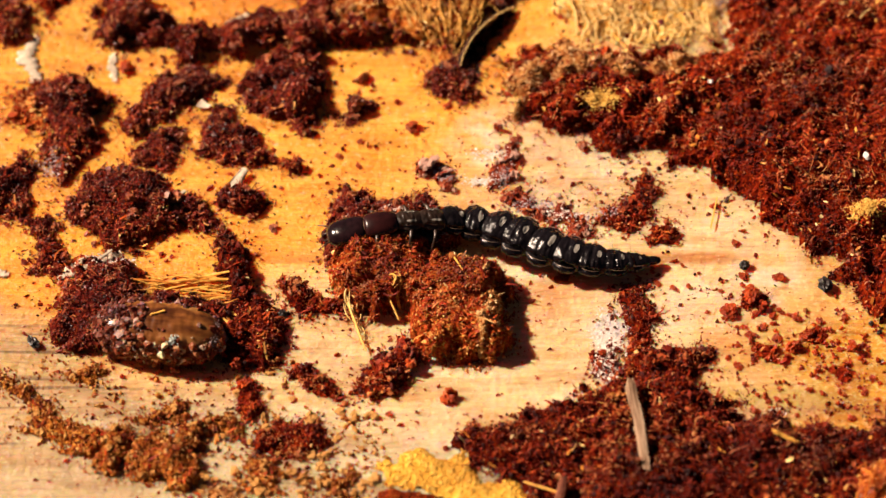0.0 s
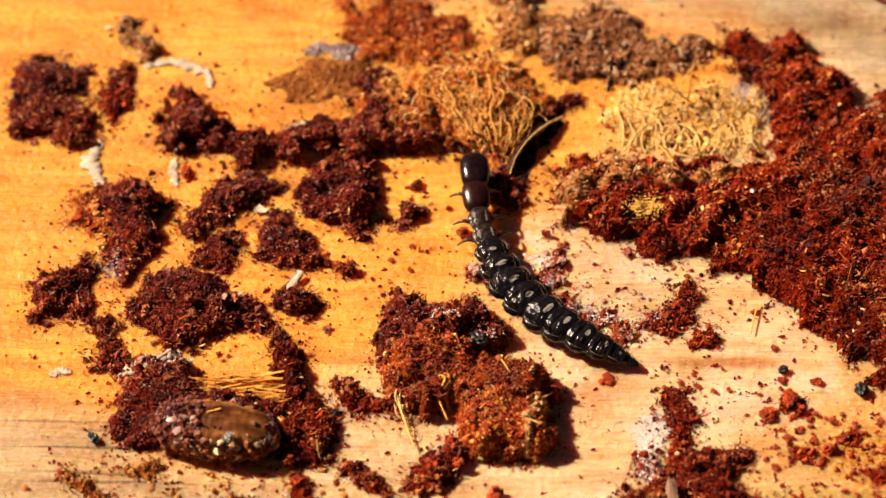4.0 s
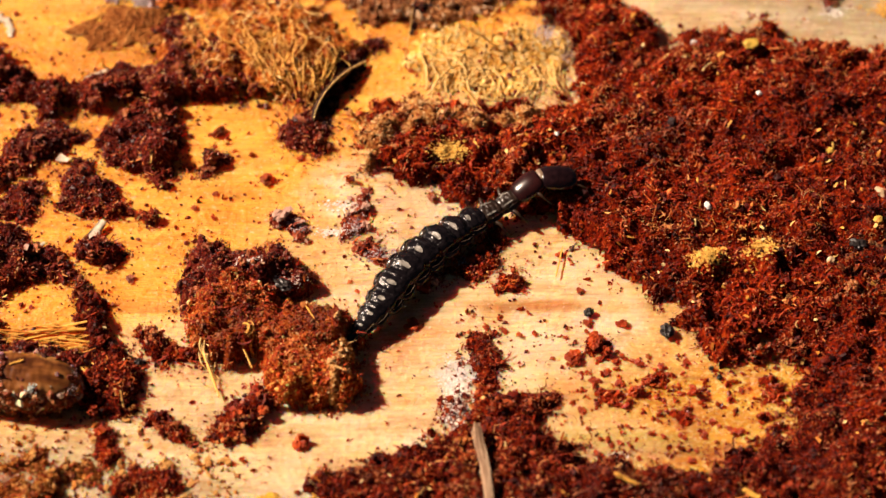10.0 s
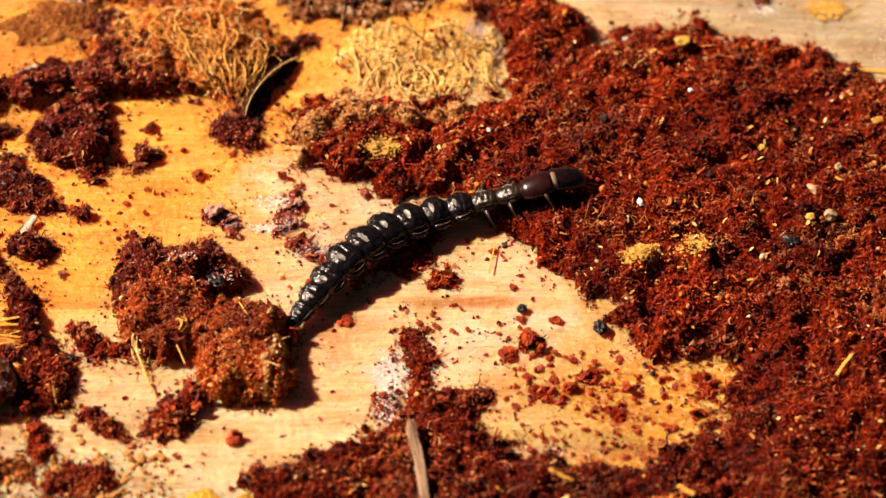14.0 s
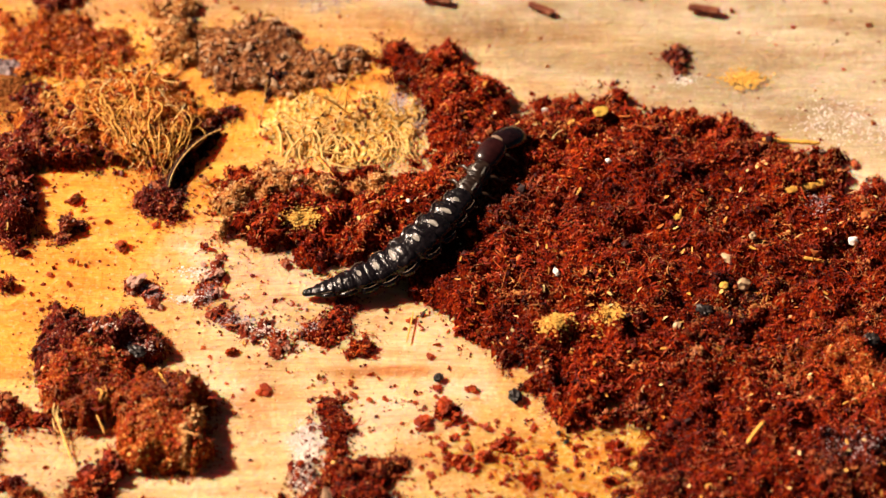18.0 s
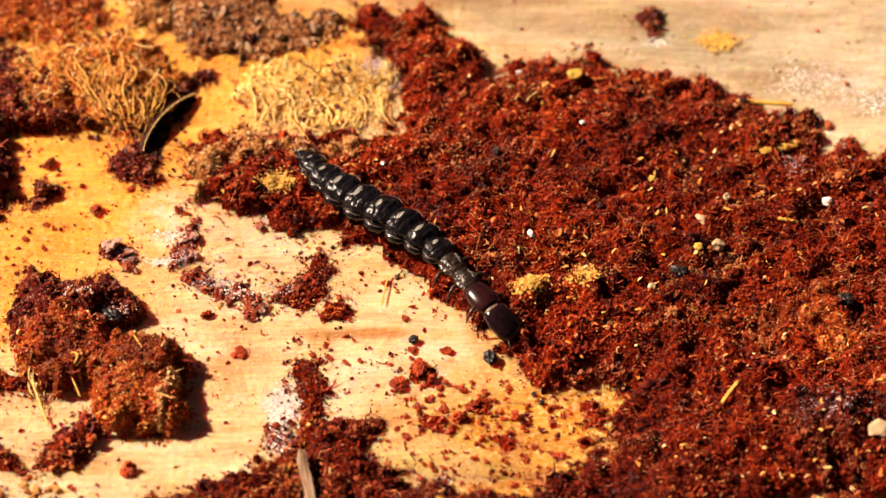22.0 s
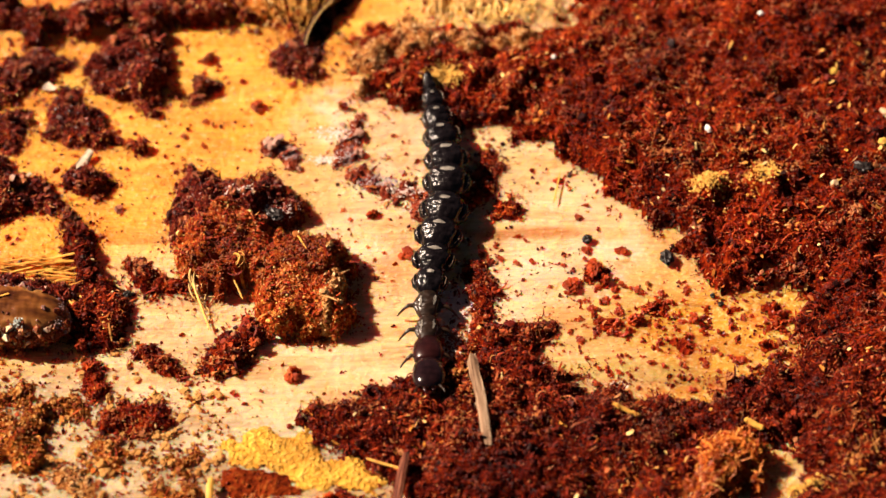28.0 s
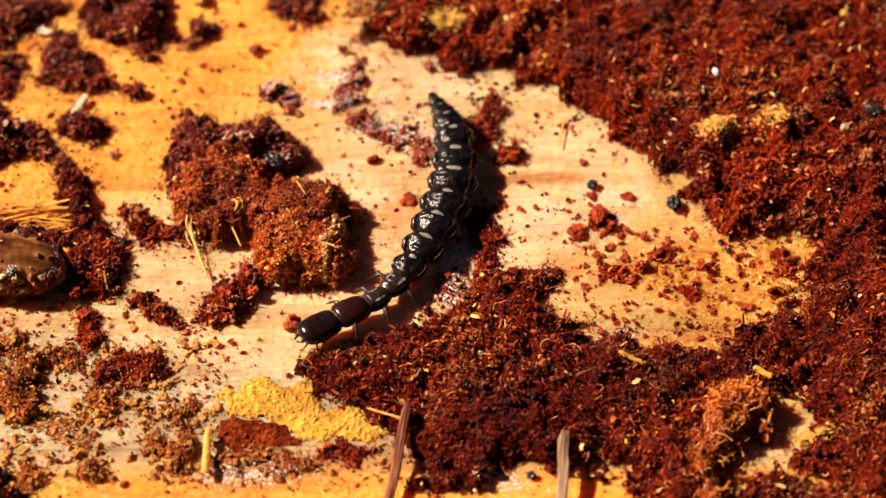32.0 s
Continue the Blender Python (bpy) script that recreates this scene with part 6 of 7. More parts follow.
def ring_mesh(name, skin, material, rings=30, around=52):
    u, a = np.meshgrid(np.linspace(0, 1, rings), -math.pi / 2 + np.linspace(0, 2 * math.pi, around, endpoint=False), indexing="ij")
    i = np.arange(rings * around).reshape(rings, around)
    k = np.roll(i, -1, axis=1)
    faces = np.stack([i[:-1], i[1:], k[1:], k[:-1]], 2).reshape(-1, 4)
    return mesh_of(name, skin(u, a).reshape(-1, 3), faces, material, True)


def skin_patch(name, skin, u0, u1, a0, a1, material, seed, proud=0.014):
    """A thin uneven plate that follows the skin."""
    nu, na = 9, 13
    p, q = np.meshgrid(np.linspace(-1, 1, nu), np.linspace(-1, 1, na), indexing="ij")
    rag = 1 + 0.28 * (vnoise(p * 2, q * 2, 0.7, seed) - 0.5)
    u = (u0 + u1) / 2 + (u1 - u0) / 2 * p * np.sqrt(1 - 0.6 * q * q) * rag
    a = (a0 + a1) / 2 + (a1 - a0) / 2 * q * np.sqrt(1 - 0.45 * p * p) * rag
    base = skin(u, a)
    out = np.stack([base[..., 0] * 0, base[..., 1], base[..., 2]], -1)
    out /= np.linalg.norm(out, axis=-1, keepdims=True) + 1e-9
    verts = np.concatenate([(base + out * proud).reshape(-1, 3), (base - out * 0.03).reshape(-1, 3)])
    off, faces = nu * na, []
    for i in range(nu - 1):
        for j in range(na - 1):
            k = i * na + j
            faces += [(k, k + 1, k + na + 1, k + na), (off + k, off + k + na, off + k + na + 1, off + k + 1)]
    rim = [j for j in range(na)] + [i * na + na - 1 for i in range(1, nu)] + [(nu - 1) * na + j for j in range(na - 2, -1, -1)] + [i * na for i in range(nu - 2, 0, -1)]
    faces += [(b, c, off + c, off + b) for b, c in zip(rim, rim[1:] + rim[:1])]
    return mesh_of(name, verts, faces, material, True)


larva = tagged(new("larva"), "glossy black segmented insect larva with pale spots crawling over wood", "insect larva")
SEGMENTS = []  # part, place from the tail in shares of the soft body


def bristle(seg, x, y, z, dx, dy, dz):
    path = [(x, y, z), (x + dx * 0.5, y + dy * 0.5, z + dz * 0.6), (x + dx, y + dy, z + dz)]
    part("bristle", tube("bristle", path, [0.012, 0.009, 0.004], LEG, 5), seg)


def build_larva():
    # abdomen: ten overlapping rings, narrow at the tail
    widths = [0.24, 0.44, 0.64, 0.80, 0.92, 0.99, 1.02, 0.98, 0.88, 0.72]
    lengths = [0.80, 0.90, 1.10, 1.25, 1.35, 1.40, 1.40, 1.35, 1.25, 1.15]
    total, at = sum(lengths) + 2.5, 0.0
    for k, (w, ln) in enumerate(zip(widths, lengths)):
        nxt = widths[min(k + 1, 9)]
        full = ln * 1.45
        prof = [(0.0, 0.02), (0.03, w * 0.50), (0.10, w * 0.78), (0.18, w * 0.89), (0.26, w * 0.95), (0.38, w * 1.02), (0.52, w * 1.03), (0.64, (w + nxt) / 2 * 0.99), (0.75, nxt * 0.90), (0.85, nxt * 0.79), (0.95, nxt * 0.52), (1.0, 0.02)]
        skin = ring_surface(full, prof, w, 10 * k + 3)
        seg = part("tail_tip" if k == 0 else "abdomen_segment", ring_mesh("segment", skin, CHITIN), larva)
        if k > 0:
            c, half = math.pi / 2, (0.31 if k > 2 else 0.22) + 0.06 * ((k * 7) % 3 - 1)
            part("pale_spot", skin_patch("pale_spot", skin, 0.27, 0.27 + (0.13 if k > 2 else 0.10), c - half, c + half, PALE, 70 + k), seg, "pale grey spot")
            for sgn in (1, -1):
                lobe = [(-ln * 0.44, sgn * w * 0.80, -0.08 * w), (-ln * 0.28, sgn * w * 0.92, -0.02), (ln * 0.0, sgn * w * 0.99, 0.02), (ln * 0.26, sgn * w * 0.92, -0.02), (ln * 0.42, sgn * w * 0.78, -0.08 * w)]
                part("side_lobe", tube("side_lobe", lobe, [0.05, 0.18 * w + 0.03, 0.22 * w + 0.04, 0.18 * w + 0.03, 0.05], CHITIN, 14), seg)
                for lift in (0.22, -0.02):
                    line = [(-ln * 0.34, sgn * w * 0.94, lift), (-ln * 0.1, sgn * w * (1.17 - lift * 0.35), lift + 0.06), (ln * 0.2, sgn * w * (1.14 - lift * 0.35), lift + 0.06), (ln * 0.36, sgn * w * 0.92, lift)]
                    part("pale_line", tube("pale_line", line, [0.006, 0.013, 0.013, 0.006], SKIN, 6), seg, "thin pale line")
                bristle(seg, 0.1, sgn * w * 1.1, 0.05, -0.05, sgn * 0.34, 0.16)
        SEGMENTS.append((seg, (at + ln / 2) / total))
        at += ln
    # two narrow thorax rings with legs
    for k, (ln, w) in enumerate(((1.25, 0.60), (1.25, 0.54))):
        full = ln * 1.35
        prof = [(0.0, 0.02), (0.04, w * 0.6), (0.2, w * 0.9), (0.5, w), (0.8, w * 0.85), (0.96, w * 0.55), (1.0, 0.02)]
        skin = ring_surface(full, prof, w, 140 + 7 * k, folds=1.3)
        seg = part("thorax_segment", ring_mesh("thorax_segment", skin, THORAX), larva)
        for sgn in (1, -1):
            for c, h, u0 in ((0.55, 0.09, 0.30), (1.05, 0.07, 0.42)):
                c = math.pi / 2 + sgn * c
                part("pale_streak", skin_patch("pale_streak", skin, u0, u0 + 0.34, c - h, c + h, PALE, 90 + k), seg, "pale grey streak")
            legs(seg, w, sgn, -0.1)
        SEGMENTS.append((seg, (at + ln / 2) / total))
        at += ln
    # first thorax ring and head
    pro = part("pronotum", shell("pronotum", 1.75, [(0.0, 0.02), (0.03, 0.38), (0.08, 0.55), (0.25, 0.68), (0.6, 0.74), (0.88, 0.68), (0.97, 0.55), (1.0, 0.02)], PRONOTUM, 28, 0.62), larva, "dark red-brown glossy shield")
    part("collar", shell("collar", 0.36, [(0.0, 0.02), (0.05, 0.44), (0.5, 0.50), (0.95, 0.44), (1.0, 0.02)], SKIN, 20, 0.6), pro, "pale skin band").location = (0.92 * MM, 0, 0)
    for sgn in (1, -1):
        legs(pro, 0.5, sgn, 0.2)
    head = part("head", shell("head", 1.95, [(0.0, 0.02), (0.02, 0.50), (0.07, 0.64), (0.2, 0.72), (0.5, 0.78), (0.78, 0.73), (0.92, 0.58), (0.985, 0.38), (1.0, 0.02)], HEAD, 32, 0.6), larva, "glossy black head shell")
    for sgn in (1, -1):
        part("mandible", tube("mandible", [(0.88, sgn * 0.2, -0.04), (1.08, sgn * 0.22, -0.05), (1.22, sgn * 0.12, -0.05), (1.28, sgn * 0.02, -0.05)], [0.09, 0.075, 0.05, 0.015], PRONOTUM), head)
        part("antenna", tube("antenna", [(0.8, sgn * 0.42, 0.06), (1.0, sgn * 0.55, 0.12), (1.2, sgn * 0.66, 0.12), (1.42, sgn * 0.74, 0.08)], [0.05, 0.045, 0.035, 0.015], LEG, 6), head)
    return pro, head


def legs(seg, w, sgn, dx):
    hip = [(dx, sgn * w * 0.7, -0.12), (dx + 0.12, sgn * (w + 0.32), 0.02), (dx + 0.18, sgn * (w + 0.50), -0.12)]
    leg = part("leg", tube("leg", hip, [0.13, 0.10, 0.075], LEG), seg)
    shin = [(dx + 0.18, sgn * (w + 0.50), -0.12), (dx + 0.28, sgn * (w + 0.75), -0.40), (dx + 0.34, sgn * (w + 0.86), -0.56)]
    part("shin", tube("shin", shin, [0.07, 0.05, 0.02], LEG, 6), leg)


PRO, HEADPART = build_larva()
cam.data.dof.focus_object = larva  # the sharpness follows the larva
build_pupal_case()
CRAWL = []


def crawl(t, *points):
    CRAWL.append((t, [Vector(p) for p in points]))


def frames_along(points, places):
    """Poses at lengths along the spline, x forward and z up."""
    fine = [spline(points, i / 160) for i in range(161)]
    run = [0.0]
    for a, b in zip(fine, fine[1:]):
        run.append(run[-1] + (b - a).length)
    out = []
    for s in places(run[-1]):
        i = min(range(161), key=lambda j: abs(run[j] - s))
        lo, hi = fine[max(i - 5, 0)], fine[min(i + 5, 160)]
        f = (hi - lo).normalized()
        left = Vector((0, 0, 1)).cross(f).normalized()
        up = f.cross(left)
        m = Matrix((f, left, up)).transposed().to_4x4()
        m.translation = fine[i]
        out.append(m)
    return out


def motions():
    crawl(0, (18.54, 0.05, 0.35), (16.24, -0.42, 0.70), (13.98, 0.06, 0.85), (11.81, 1.12, 0.85), (9.56, 2.00, 0.75), (7.27, 1.54, 1.49), (4.98, 1.07, 1.66), (2.68, 0.78, 1.13))
    crawl(0.5, (18.73, 0.06, 0.35), (16.24, -0.40, 0.70), (13.85, 0.05, 0.85), (11.50, 1.12, 0.85), (9.12, 2.19, 0.75), (6.70, 1.95, 1.76), (4.22, 2.17, 1.96), (1.69, 2.64, 1.00))
    crawl(1, (15.25, -0.30, 0.35), (13.21, 0.16, 0.70), (11.20, 0.94, 0.85), (9.17, 1.82, 0.85), (7.13, 1.89, 1.65), (5.05, 2.36, 1.96), (2.99, 3.73, 1.35), (0.94, 4.36, 1.60))
    crawl(1.5, (15.10, 0.00, 0.35), (13.28, 0.44, 0.70), (11.49, 1.15, 0.85), (9.70, 2.07, 0.85), (7.91, 2.34, 1.61), (6.14, 3.80, 0.98), (5.91, 6.00, 1.29), (6.13, 8.27, 1.60))
    crawl(2, (15.25, 0.03, 0.35), (13.30, 0.33, 0.70), (11.42, 1.05, 0.85), (9.61, 2.17, 0.85), (7.99, 3.82, 0.75), (6.91, 5.88, 0.98), (6.23, 8.17, 1.29), (5.54, 10.48, 1.60))
    crawl(2.5, (15.42, -0.17, 0.35), (13.42, 0.43, 0.70), (11.50, 1.43, 0.85), (9.64, 2.81, 0.85), (8.02, 4.71, 0.75), (6.89, 6.94, 0.98), (6.27, 9.43, 1.29), (6.01, 12.06, 1.60))
    crawl(4.5, (15.21, -0.02, 0.35), (13.45, 0.82, 0.70), (11.74, 1.96, 0.85), (10.15, 3.48, 0.85), (8.98, 5.42, 1.03), (8.27, 7.94, 0.98), (7.95, 10.31, 1.29), (7.75, 12.63, 1.68))
    crawl(5, (15.38, -0.34, 0.35), (13.67, 0.22, 0.70), (12.05, 1.20, 0.85), (10.62, 2.68, 0.85), (9.64, 4.76, 0.85), (9.15, 7.19, 0.78), (9.11, 9.55, 0.89), (9.37, 11.88, 1.09))
    crawl(5.5, (19.21, -1.94, 0.35), (17.19, -1.06, 0.81), (15.15, 0.17, 0.85), (13.15, 1.56, 0.85), (11.24, 3.27, 0.75), (9.76, 5.28, 1.04), (9.40, 8.41, 0.89), (9.47, 11.29, 1.15))
    crawl(6, (18.93, -1.91, 0.35), (17.04, -1.48, 0.75), (15.25, -0.54, 0.85), (13.51, 0.70, 0.85), (11.88, 2.28, 0.75), (10.69, 4.38, 0.78), (9.74, 6.63, 0.89), (9.26, 9.16, 1.00))
    crawl(6.5, (19.10, -2.24, 0.35), (17.34, -2.09, 0.86), (15.66, -1.21, 0.85), (14.06, -0.10, 0.85), (12.66, 1.48, 0.75), (11.73, 3.54, 0.78), (11.37, 5.80, 0.89), (11.23, 7.99, 1.21))
    crawl(7, (19.00, -2.04, 0.35), (17.13, -1.84, 0.80), (15.32, -1.11, 0.85), (13.67, 0.07, 0.85), (12.89, 2.13, 0.94), (13.24, 4.29, 1.22), (14.43, 6.04, 1.52), (16.00, 7.49, 1.90))
    crawl(7.5, (19.01, -2.12, 0.35), (16.86, -1.90, 0.70), (14.76, -1.35, 0.85), (13.11, 0.41, 0.85), (12.93, 2.91, 1.03), (14.24, 4.88, 1.34), (16.16, 6.01, 1.69), (18.32, 6.69, 1.80))
    crawl(8, (19.05, -1.91, 0.35), (16.86, -1.61, 0.70), (14.75, -0.81, 0.85), (13.05, 1.04, 0.85), (13.38, 3.59, 0.99), (15.19, 4.88, 1.34), (17.41, 5.13, 1.69), (19.66, 5.47, 1.80))
    crawl(8.5, (19.02, -2.01, 0.35), (16.87, -1.78, 0.70), (14.86, -0.80, 0.85), (13.26, 1.13, 0.85), (13.79, 3.60, 0.99), (15.64, 4.75, 1.34), (17.81, 5.08, 1.69), (20.02, 5.44, 1.80))
    crawl(9, (19.13, -2.07, 0.35), (16.81, -1.66, 0.70), (14.63, -0.61, 0.85), (13.48, 1.84, 0.85), (14.79, 4.12, 0.75), (17.00, 5.23, 1.00), (19.18, 6.56, 1.15), (21.44, 6.82, 2.05))
    crawl(9.5, (11.01, -2.31, 0.67), (12.36, -0.57, 0.70), (13.58, 1.25, 0.85), (14.90, 3.02, 1.01), (16.43, 4.82, 0.75), (18.16, 5.95, 0.92), (19.91, 7.01, 1.37), (21.73, 7.13, 2.19))
    crawl(10, (11.01, -2.21, 0.66), (12.35, -0.31, 0.70), (13.54, 1.71, 0.85), (15.01, 3.53, 0.85), (16.74, 5.08, 0.75), (18.56, 6.26, 0.92), (20.41, 7.29, 1.72), (22.28, 7.51, 2.28))
    crawl(10.5, (10.98, -1.97, 0.69), (12.48, -0.04, 0.70), (13.81, 2.04, 0.86), (15.44, 3.91, 0.85), (17.39, 5.08, 0.99), (19.46, 6.14, 0.92), (21.39, 6.85, 1.80), (23.40, 7.45, 2.32))
    crawl(11, (11.02, -2.00, 0.64), (12.53, -0.35, 0.70), (13.82, 1.54, 0.85), (15.30, 3.37, 0.85), (17.04, 4.63, 1.02), (18.93, 5.81, 0.92), (20.77, 6.84, 1.54), (22.68, 6.72, 2.24))
    crawl(11.5, (10.95, -1.95, 0.72), (12.49, -0.19, 0.70), (13.89, 1.66, 0.85), (15.44, 3.48, 0.85), (17.26, 4.61, 1.11), (19.23, 5.81, 0.87), (21.30, 6.26, 1.40), (23.37, 5.49, 1.90))
    crawl(12, (10.94, -2.19, 0.74), (12.47, -0.37, 0.70), (13.90, 1.46, 0.85), (15.32, 3.47, 0.85), (17.11, 4.53, 1.26), (19.13, 5.26, 1.34), (21.18, 4.81, 1.69), (23.01, 3.44, 1.80))
    crawl(12.5, (11.19, -1.60, 0.37), (13.00, -0.04, 0.70), (14.57, 1.88, 1.05), (16.38, 3.98, 0.85), (18.46, 5.49, 0.75), (20.64, 6.59, 1.03), (22.77, 6.93, 2.02), (24.96, 7.86, 2.33))
    crawl(13, (11.06, -2.00, 0.59), (12.73, -0.17, 0.70), (14.31, 1.73, 0.97), (15.96, 3.88, 0.85), (17.93, 5.35, 0.87), (20.16, 5.90, 1.06), (22.40, 5.16, 1.73), (24.29, 3.31, 1.90))
    crawl(13.5, (11.06, -2.36, 0.60), (12.60, -0.37, 0.70), (14.09, 1.67, 0.85), (15.77, 3.64, 0.85), (17.80, 4.95, 0.91), (20.01, 5.47, 1.14), (22.20, 4.74, 1.48), (24.16, 3.14, 1.90))
    crawl(14, (11.18, -1.71, 0.40), (12.70, 0.56, 0.70), (14.37, 2.56, 1.12), (16.49, 4.54, 0.85), (18.87, 5.68, 0.75), (21.36, 6.17, 1.21), (23.69, 6.36, 2.04), (26.04, 7.40, 2.34))
    crawl(14.5, (11.85, 3.60, 0.35), (13.88, 3.73, 0.70), (15.87, 4.23, 0.85), (17.84, 5.03, 0.85), (19.80, 5.98, 0.75), (21.74, 6.38, 1.50), (23.36, 7.40, 2.07), (25.11, 8.70, 2.34))
    crawl(15, (11.91, 3.23, 0.35), (14.00, 3.01, 0.93), (16.06, 3.55, 0.85), (18.06, 4.22, 1.00), (20.00, 5.51, 0.75), (21.76, 6.43, 1.53), (23.08, 8.00, 2.08), (24.18, 10.22, 2.34))
    crawl(15.5, (12.92, 4.32, 0.35), (14.86, 4.56, 0.70), (16.79, 4.97, 0.90), (18.69, 5.80, 0.85), (20.49, 6.96, 1.12), (22.04, 7.74, 1.80), (23.32, 9.55, 2.09), (24.20, 11.78, 2.33))
    crawl(17.5, (14.53, 5.63, 0.35), (16.70, 4.93, 0.70), (18.84, 5.30, 0.85), (20.75, 6.60, 1.06), (22.40, 7.83, 1.65), (23.91, 9.81, 1.85), (25.40, 11.81, 2.09), (27.33, 13.09, 2.34))
    crawl(18, (16.12, 5.33, 0.35), (18.16, 5.60, 0.70), (20.10, 6.48, 0.85), (21.78, 7.37, 1.68), (23.28, 9.29, 1.68), (24.58, 11.36, 1.85), (25.73, 13.57, 2.09), (27.30, 15.31, 2.32))
    crawl(18.5, (15.93, 5.42, 0.35), (18.19, 5.76, 0.70), (20.31, 6.85, 1.06), (22.13, 7.95, 1.75), (23.89, 10.08, 1.69), (25.83, 11.82, 1.72), (28.06, 12.70, 1.82), (30.39, 12.33, 1.94))
    crawl(19, (16.04, 5.66, 0.35), (18.34, 5.75, 0.70), (20.52, 6.64, 0.91), (22.32, 7.81, 1.75), (24.12, 9.86, 1.69), (26.29, 11.01, 1.72), (28.61, 11.24, 1.82), (30.90, 10.58, 1.94))
    crawl(19.5, (16.04, 5.35, 0.35), (18.06, 5.70, 0.70), (19.96, 6.63, 0.85), (21.66, 7.46, 1.68), (23.30, 9.16, 1.68), (25.04, 10.58, 1.85), (26.55, 12.35, 2.09), (27.52, 14.67, 2.33))
    crawl(20, (16.04, 5.63, 0.35), (17.89, 6.13, 0.70), (19.77, 6.73, 0.85), (21.55, 7.14, 1.61), (23.39, 7.91, 1.68), (25.31, 7.92, 1.72), (27.03, 6.77, 1.82), (28.49, 5.07, 1.94))
    crawl(20.5, (15.97, 5.44, 0.35), (18.18, 5.74, 0.70), (20.38, 6.23, 0.85), (22.58, 6.15, 1.59), (24.77, 5.61, 1.65), (26.96, 5.04, 1.72), (29.16, 4.55, 1.82), (31.38, 4.27, 1.94))
    crawl(21, (15.99, 5.27, 0.35), (18.02, 5.45, 0.70), (20.00, 6.05, 0.85), (22.02, 6.16, 1.45), (23.99, 5.66, 1.68), (25.56, 4.04, 1.82), (26.33, 1.66, 1.83), (26.67, -0.45, 1.23))
    crawl(21.5, (15.80, 8.38, 0.90), (17.79, 7.70, 0.79), (19.79, 7.00, 1.01), (21.80, 6.26, 1.41), (23.66, 5.11, 1.70), (25.00, 3.08, 1.92), (26.03, 0.93, 1.97), (27.02, -1.14, 1.62))
    crawl(22, (16.77, 12.18, 1.13), (18.25, 9.60, 1.59), (20.00, 7.96, 1.61), (21.86, 6.61, 1.55), (23.61, 5.11, 1.46), (25.11, 3.19, 1.46), (26.45, 1.22, 1.43), (27.95, -0.43, 1.11))
    crawl(22.5, (16.59, 13.23, 0.59), (17.95, 10.53, 1.62), (19.50, 9.05, 1.74), (21.01, 7.74, 1.64), (22.08, 6.10, 1.34), (22.35, 4.14, 0.78), (22.01, 1.70, 0.89), (21.85, -0.74, 1.00))
    crawl(23, (16.47, 13.44, 0.35), (17.90, 10.40, 1.62), (19.63, 8.95, 1.73), (21.10, 7.36, 1.57), (21.48, 5.51, 0.75), (20.64, 3.11, 0.78), (19.72, 0.75, 0.89), (18.79, -1.56, 1.00))
    crawl(23.5, (16.43, 12.88, 0.88), (17.88, 10.47, 1.62), (19.53, 9.19, 1.75), (20.89, 7.66, 1.62), (21.27, 6.03, 0.86), (20.10, 4.23, 0.78), (18.51, 2.72, 1.11), (16.76, 2.07, 1.00))
    crawl(24, (16.39, 12.67, 1.00), (18.10, 10.90, 1.61), (19.73, 9.50, 1.76), (20.69, 7.66, 1.60), (19.96, 6.23, 0.75), (18.30, 5.12, 0.78), (16.49, 4.45, 0.89), (14.68, 3.79, 1.00))
    crawl(24.5, (16.46, 12.91, 0.86), (18.22, 10.86, 1.61), (19.49, 8.81, 1.72), (19.21, 7.06, 0.85), (17.95, 5.14, 0.75), (16.80, 2.88, 0.98), (15.72, 0.84, 0.89), (14.84, -1.46, 1.00))
    crawl(25, (16.45, 13.55, 0.35), (18.08, 10.73, 1.61), (19.00, 8.39, 1.62), (18.45, 6.48, 0.85), (17.41, 4.02, 1.07), (16.24, 2.14, 0.78), (15.52, -0.32, 0.89), (15.21, -2.93, 1.00))
    crawl(25.5, (16.59, 13.61, 0.35), (17.30, 9.76, 1.59), (17.43, 7.58, 0.85), (16.93, 4.68, 1.07), (16.09, 2.36, 0.83), (15.05, 0.02, 0.78), (14.10, -2.43, 0.89), (13.66, -5.10, 1.00))
    crawl(26, (15.54, 10.79, 1.27), (16.19, 8.36, 1.24), (16.72, 5.77, 0.85), (16.49, 2.86, 1.06), (15.57, 0.67, 0.75), (14.75, -1.83, 0.78), (14.25, -4.46, 0.89), (14.13, -7.13, 1.00))
    crawl(26.5, (15.32, 9.51, 1.21), (16.30, 7.38, 0.70), (17.16, 4.47, 1.15), (16.65, 2.02, 0.85), (15.57, -0.29, 0.75), (14.73, -2.82, 0.78), (14.39, -5.54, 0.89), (14.20, -8.25, 1.00))
    crawl(28.5, (14.96, 9.09, 1.14), (15.36, 6.50, 0.70), (15.76, 3.47, 0.85), (15.71, 0.60, 0.85), (15.38, -2.12, 0.75), (15.21, -4.92, 0.78), (15.20, -7.73, 0.89), (15.33, -11.12, 1.81))
    crawl(29, (15.34, 5.15, 0.35), (16.20, 2.62, 0.86), (16.17, 0.29, 0.85), (15.82, -1.96, 0.85), (15.48, -4.11, 0.75), (15.36, -6.38, 0.78), (15.11, -8.99, 1.44), (14.21, -11.11, 1.80))
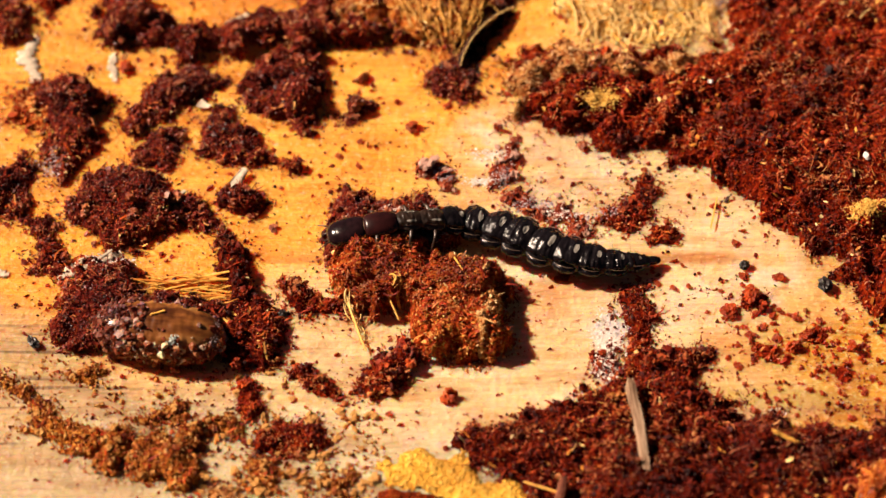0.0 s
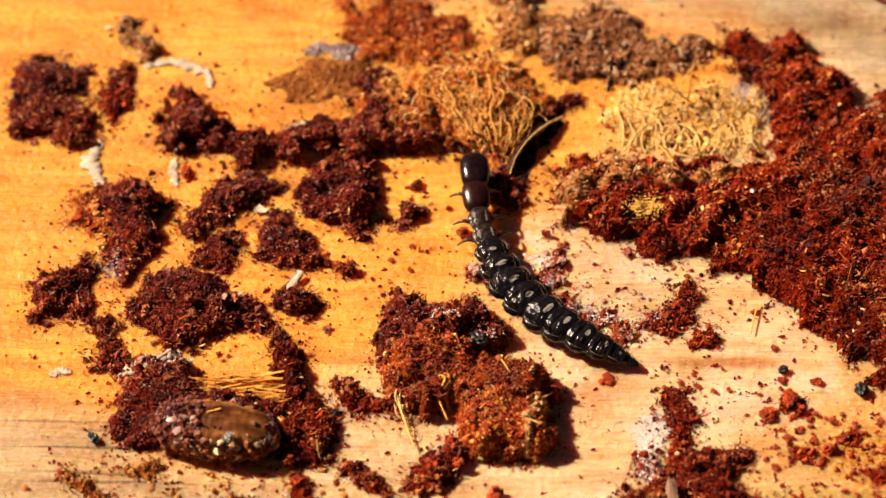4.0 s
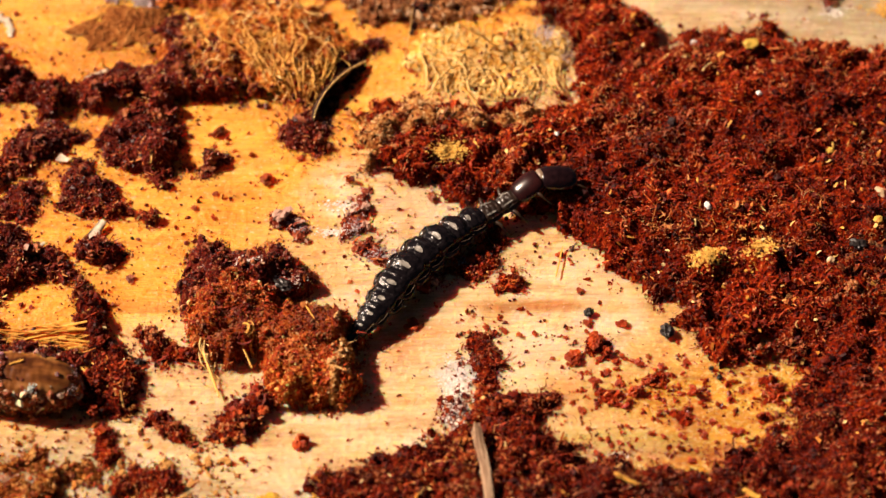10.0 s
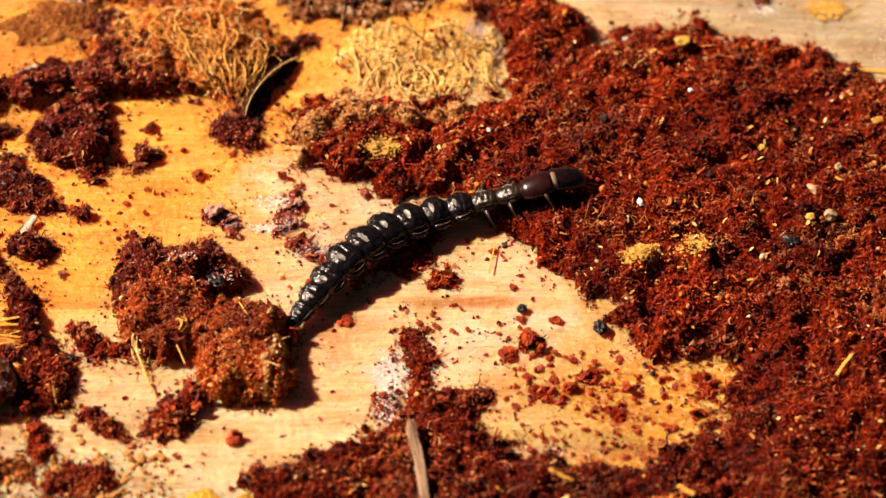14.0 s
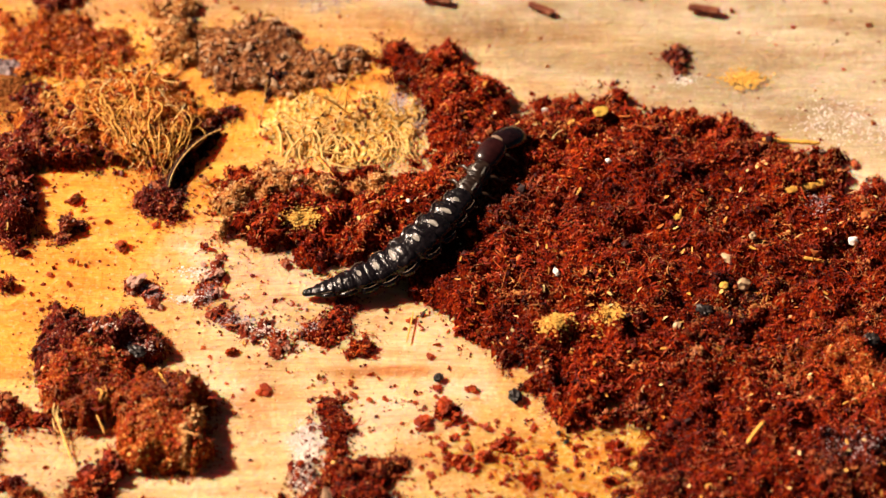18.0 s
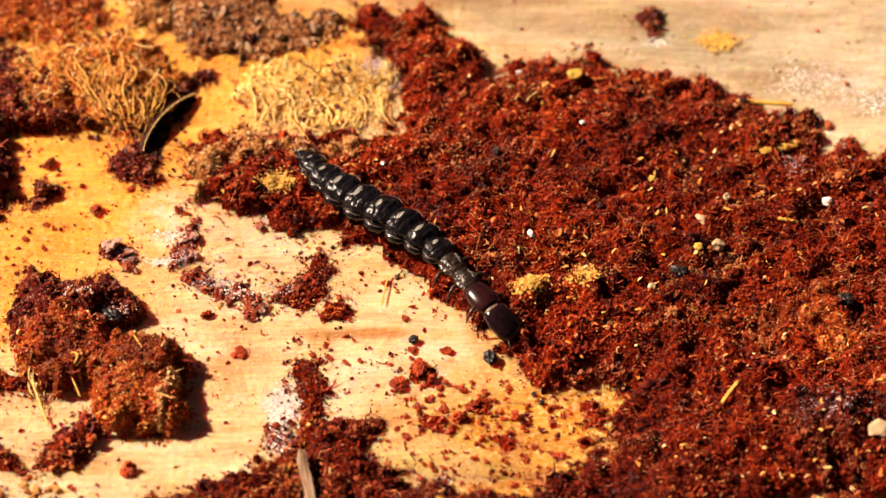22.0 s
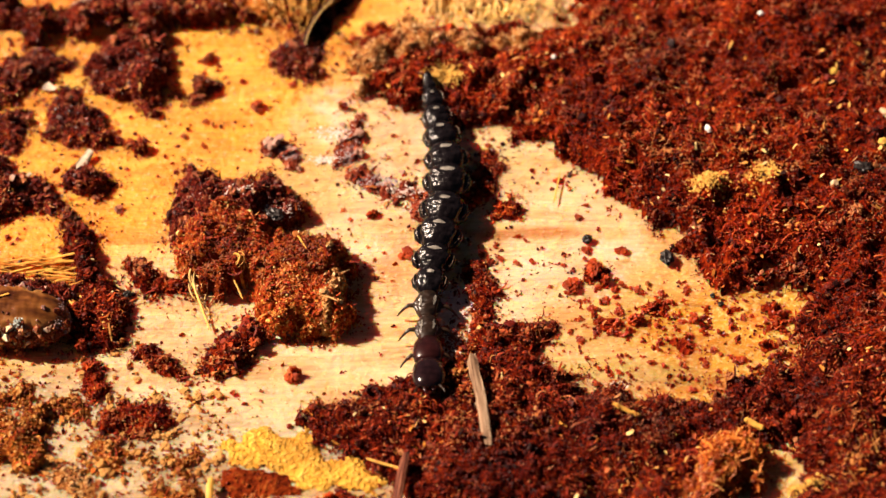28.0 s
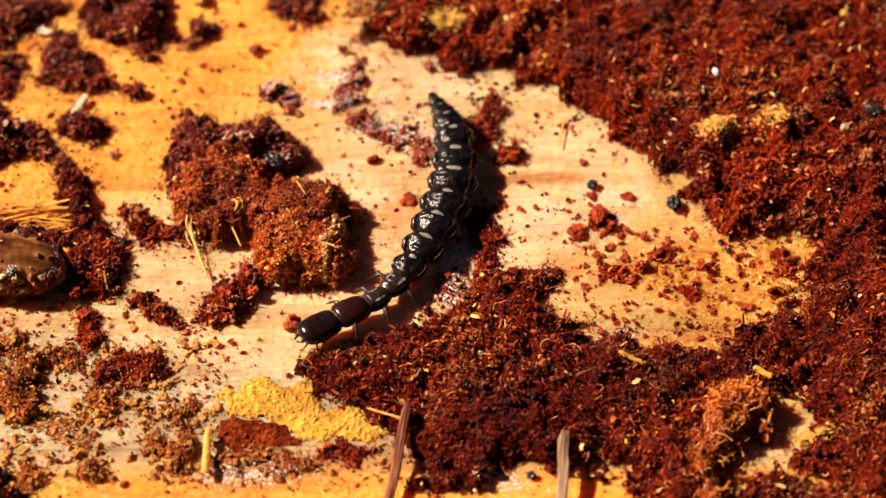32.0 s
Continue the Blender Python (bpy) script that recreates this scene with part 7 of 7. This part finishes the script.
    crawl(29.5, (15.42, 5.24, 0.35), (15.80, 2.35, 0.84), (15.95, -0.14, 0.85), (15.86, -2.57, 0.85), (15.79, -4.88, 0.75), (15.96, -7.27, 0.79), (16.27, -10.27, 1.69), (16.44, -12.64, 1.82))
    crawl(30, (15.20, 5.27, 0.35), (15.95, 2.35, 0.81), (16.30, -0.32, 0.85), (16.21, -2.94, 0.85), (16.11, -5.45, 0.77), (16.98, -8.34, 1.54), (18.36, -10.30, 1.79), (20.06, -11.64, 1.90))
    crawl(30.5, (15.31, 5.25, 0.35), (15.98, 2.41, 0.82), (16.33, -0.14, 0.85), (16.20, -2.62, 0.85), (16.05, -5.00, 0.75), (16.22, -7.47, 0.87), (16.58, -10.49, 1.70), (16.68, -12.92, 1.82))
    crawl(31, (15.20, 5.27, 0.35), (15.92, 2.64, 0.91), (16.29, 0.43, 0.85), (16.25, -1.81, 0.85), (16.13, -3.96, 0.75), (16.27, -6.21, 0.82), (15.76, -8.44, 1.36), (14.63, -10.39, 1.77))
    crawl(31.5, (15.22, 5.35, 0.35), (16.07, 2.71, 0.91), (16.23, 0.39, 0.85), (16.19, -1.96, 0.85), (15.95, -4.17, 0.75), (15.56, -6.37, 0.78), (14.30, -7.97, 0.89), (12.73, -9.04, 1.00))
    crawl(32, (15.17, 5.45, 0.35), (16.19, 2.53, 0.83), (16.17, -0.27, 0.85), (15.43, -2.84, 0.85), (14.33, -5.07, 0.75), (12.92, -6.99, 0.78), (11.07, -8.29, 0.89), (9.23, -9.57, 1.00))
    parts = [s[0] for s in SEGMENTS] + [PRO, HEADPART]
    def places(total):
        soft = total - 3.45
        return [share * soft for _, share in SEGMENTS] + [total - 2.72, total - 0.98]
    tracks = {p: [] for p in parts}
    base = []
    for t, points in CRAWL:
        middle = Vector((points[4].x, points[4].y - 3.5, 0))
        base.append((t, Matrix.Translation(middle * MM)))
        for p, m in zip(parts, frames_along(points, places)):
            if p is HEADPART:
                # the head hangs from its joint when it reaches away over the frass
                hang = math.radians(24) * min(max(m[0][0] * 1.5, 0), 1) * min(max(m.translation.z - 0.6, 0), 1)
                m = m @ Matrix.Translation((-0.98, 0, 0)) @ Matrix.Rotation(hang, 4, "Y") @ Matrix.Translation((0.98, 0, 0))
            m.translation = (m.translation - middle) * MM
            tracks[p].append((t, m))
    walk(larva, base)
    lying, pushed, moved = between((17.2, -7.9, 1.25), (17.8, -13.1, 1.2)), between((20.0, -10.6, 2.2), (16.9, -14.9, 1.9)), between((21.2, -15.1, 1.0), (20.7, -20.3, 0.9))
    walk(stick, [(0.0, lying), (29.4, lying), (29.5, lying), (29.6, pushed), (29.7, moved), (29.8, moved), (32.0, moved)])
    for p in parts:
        walk(p, tracks[p])


motions()
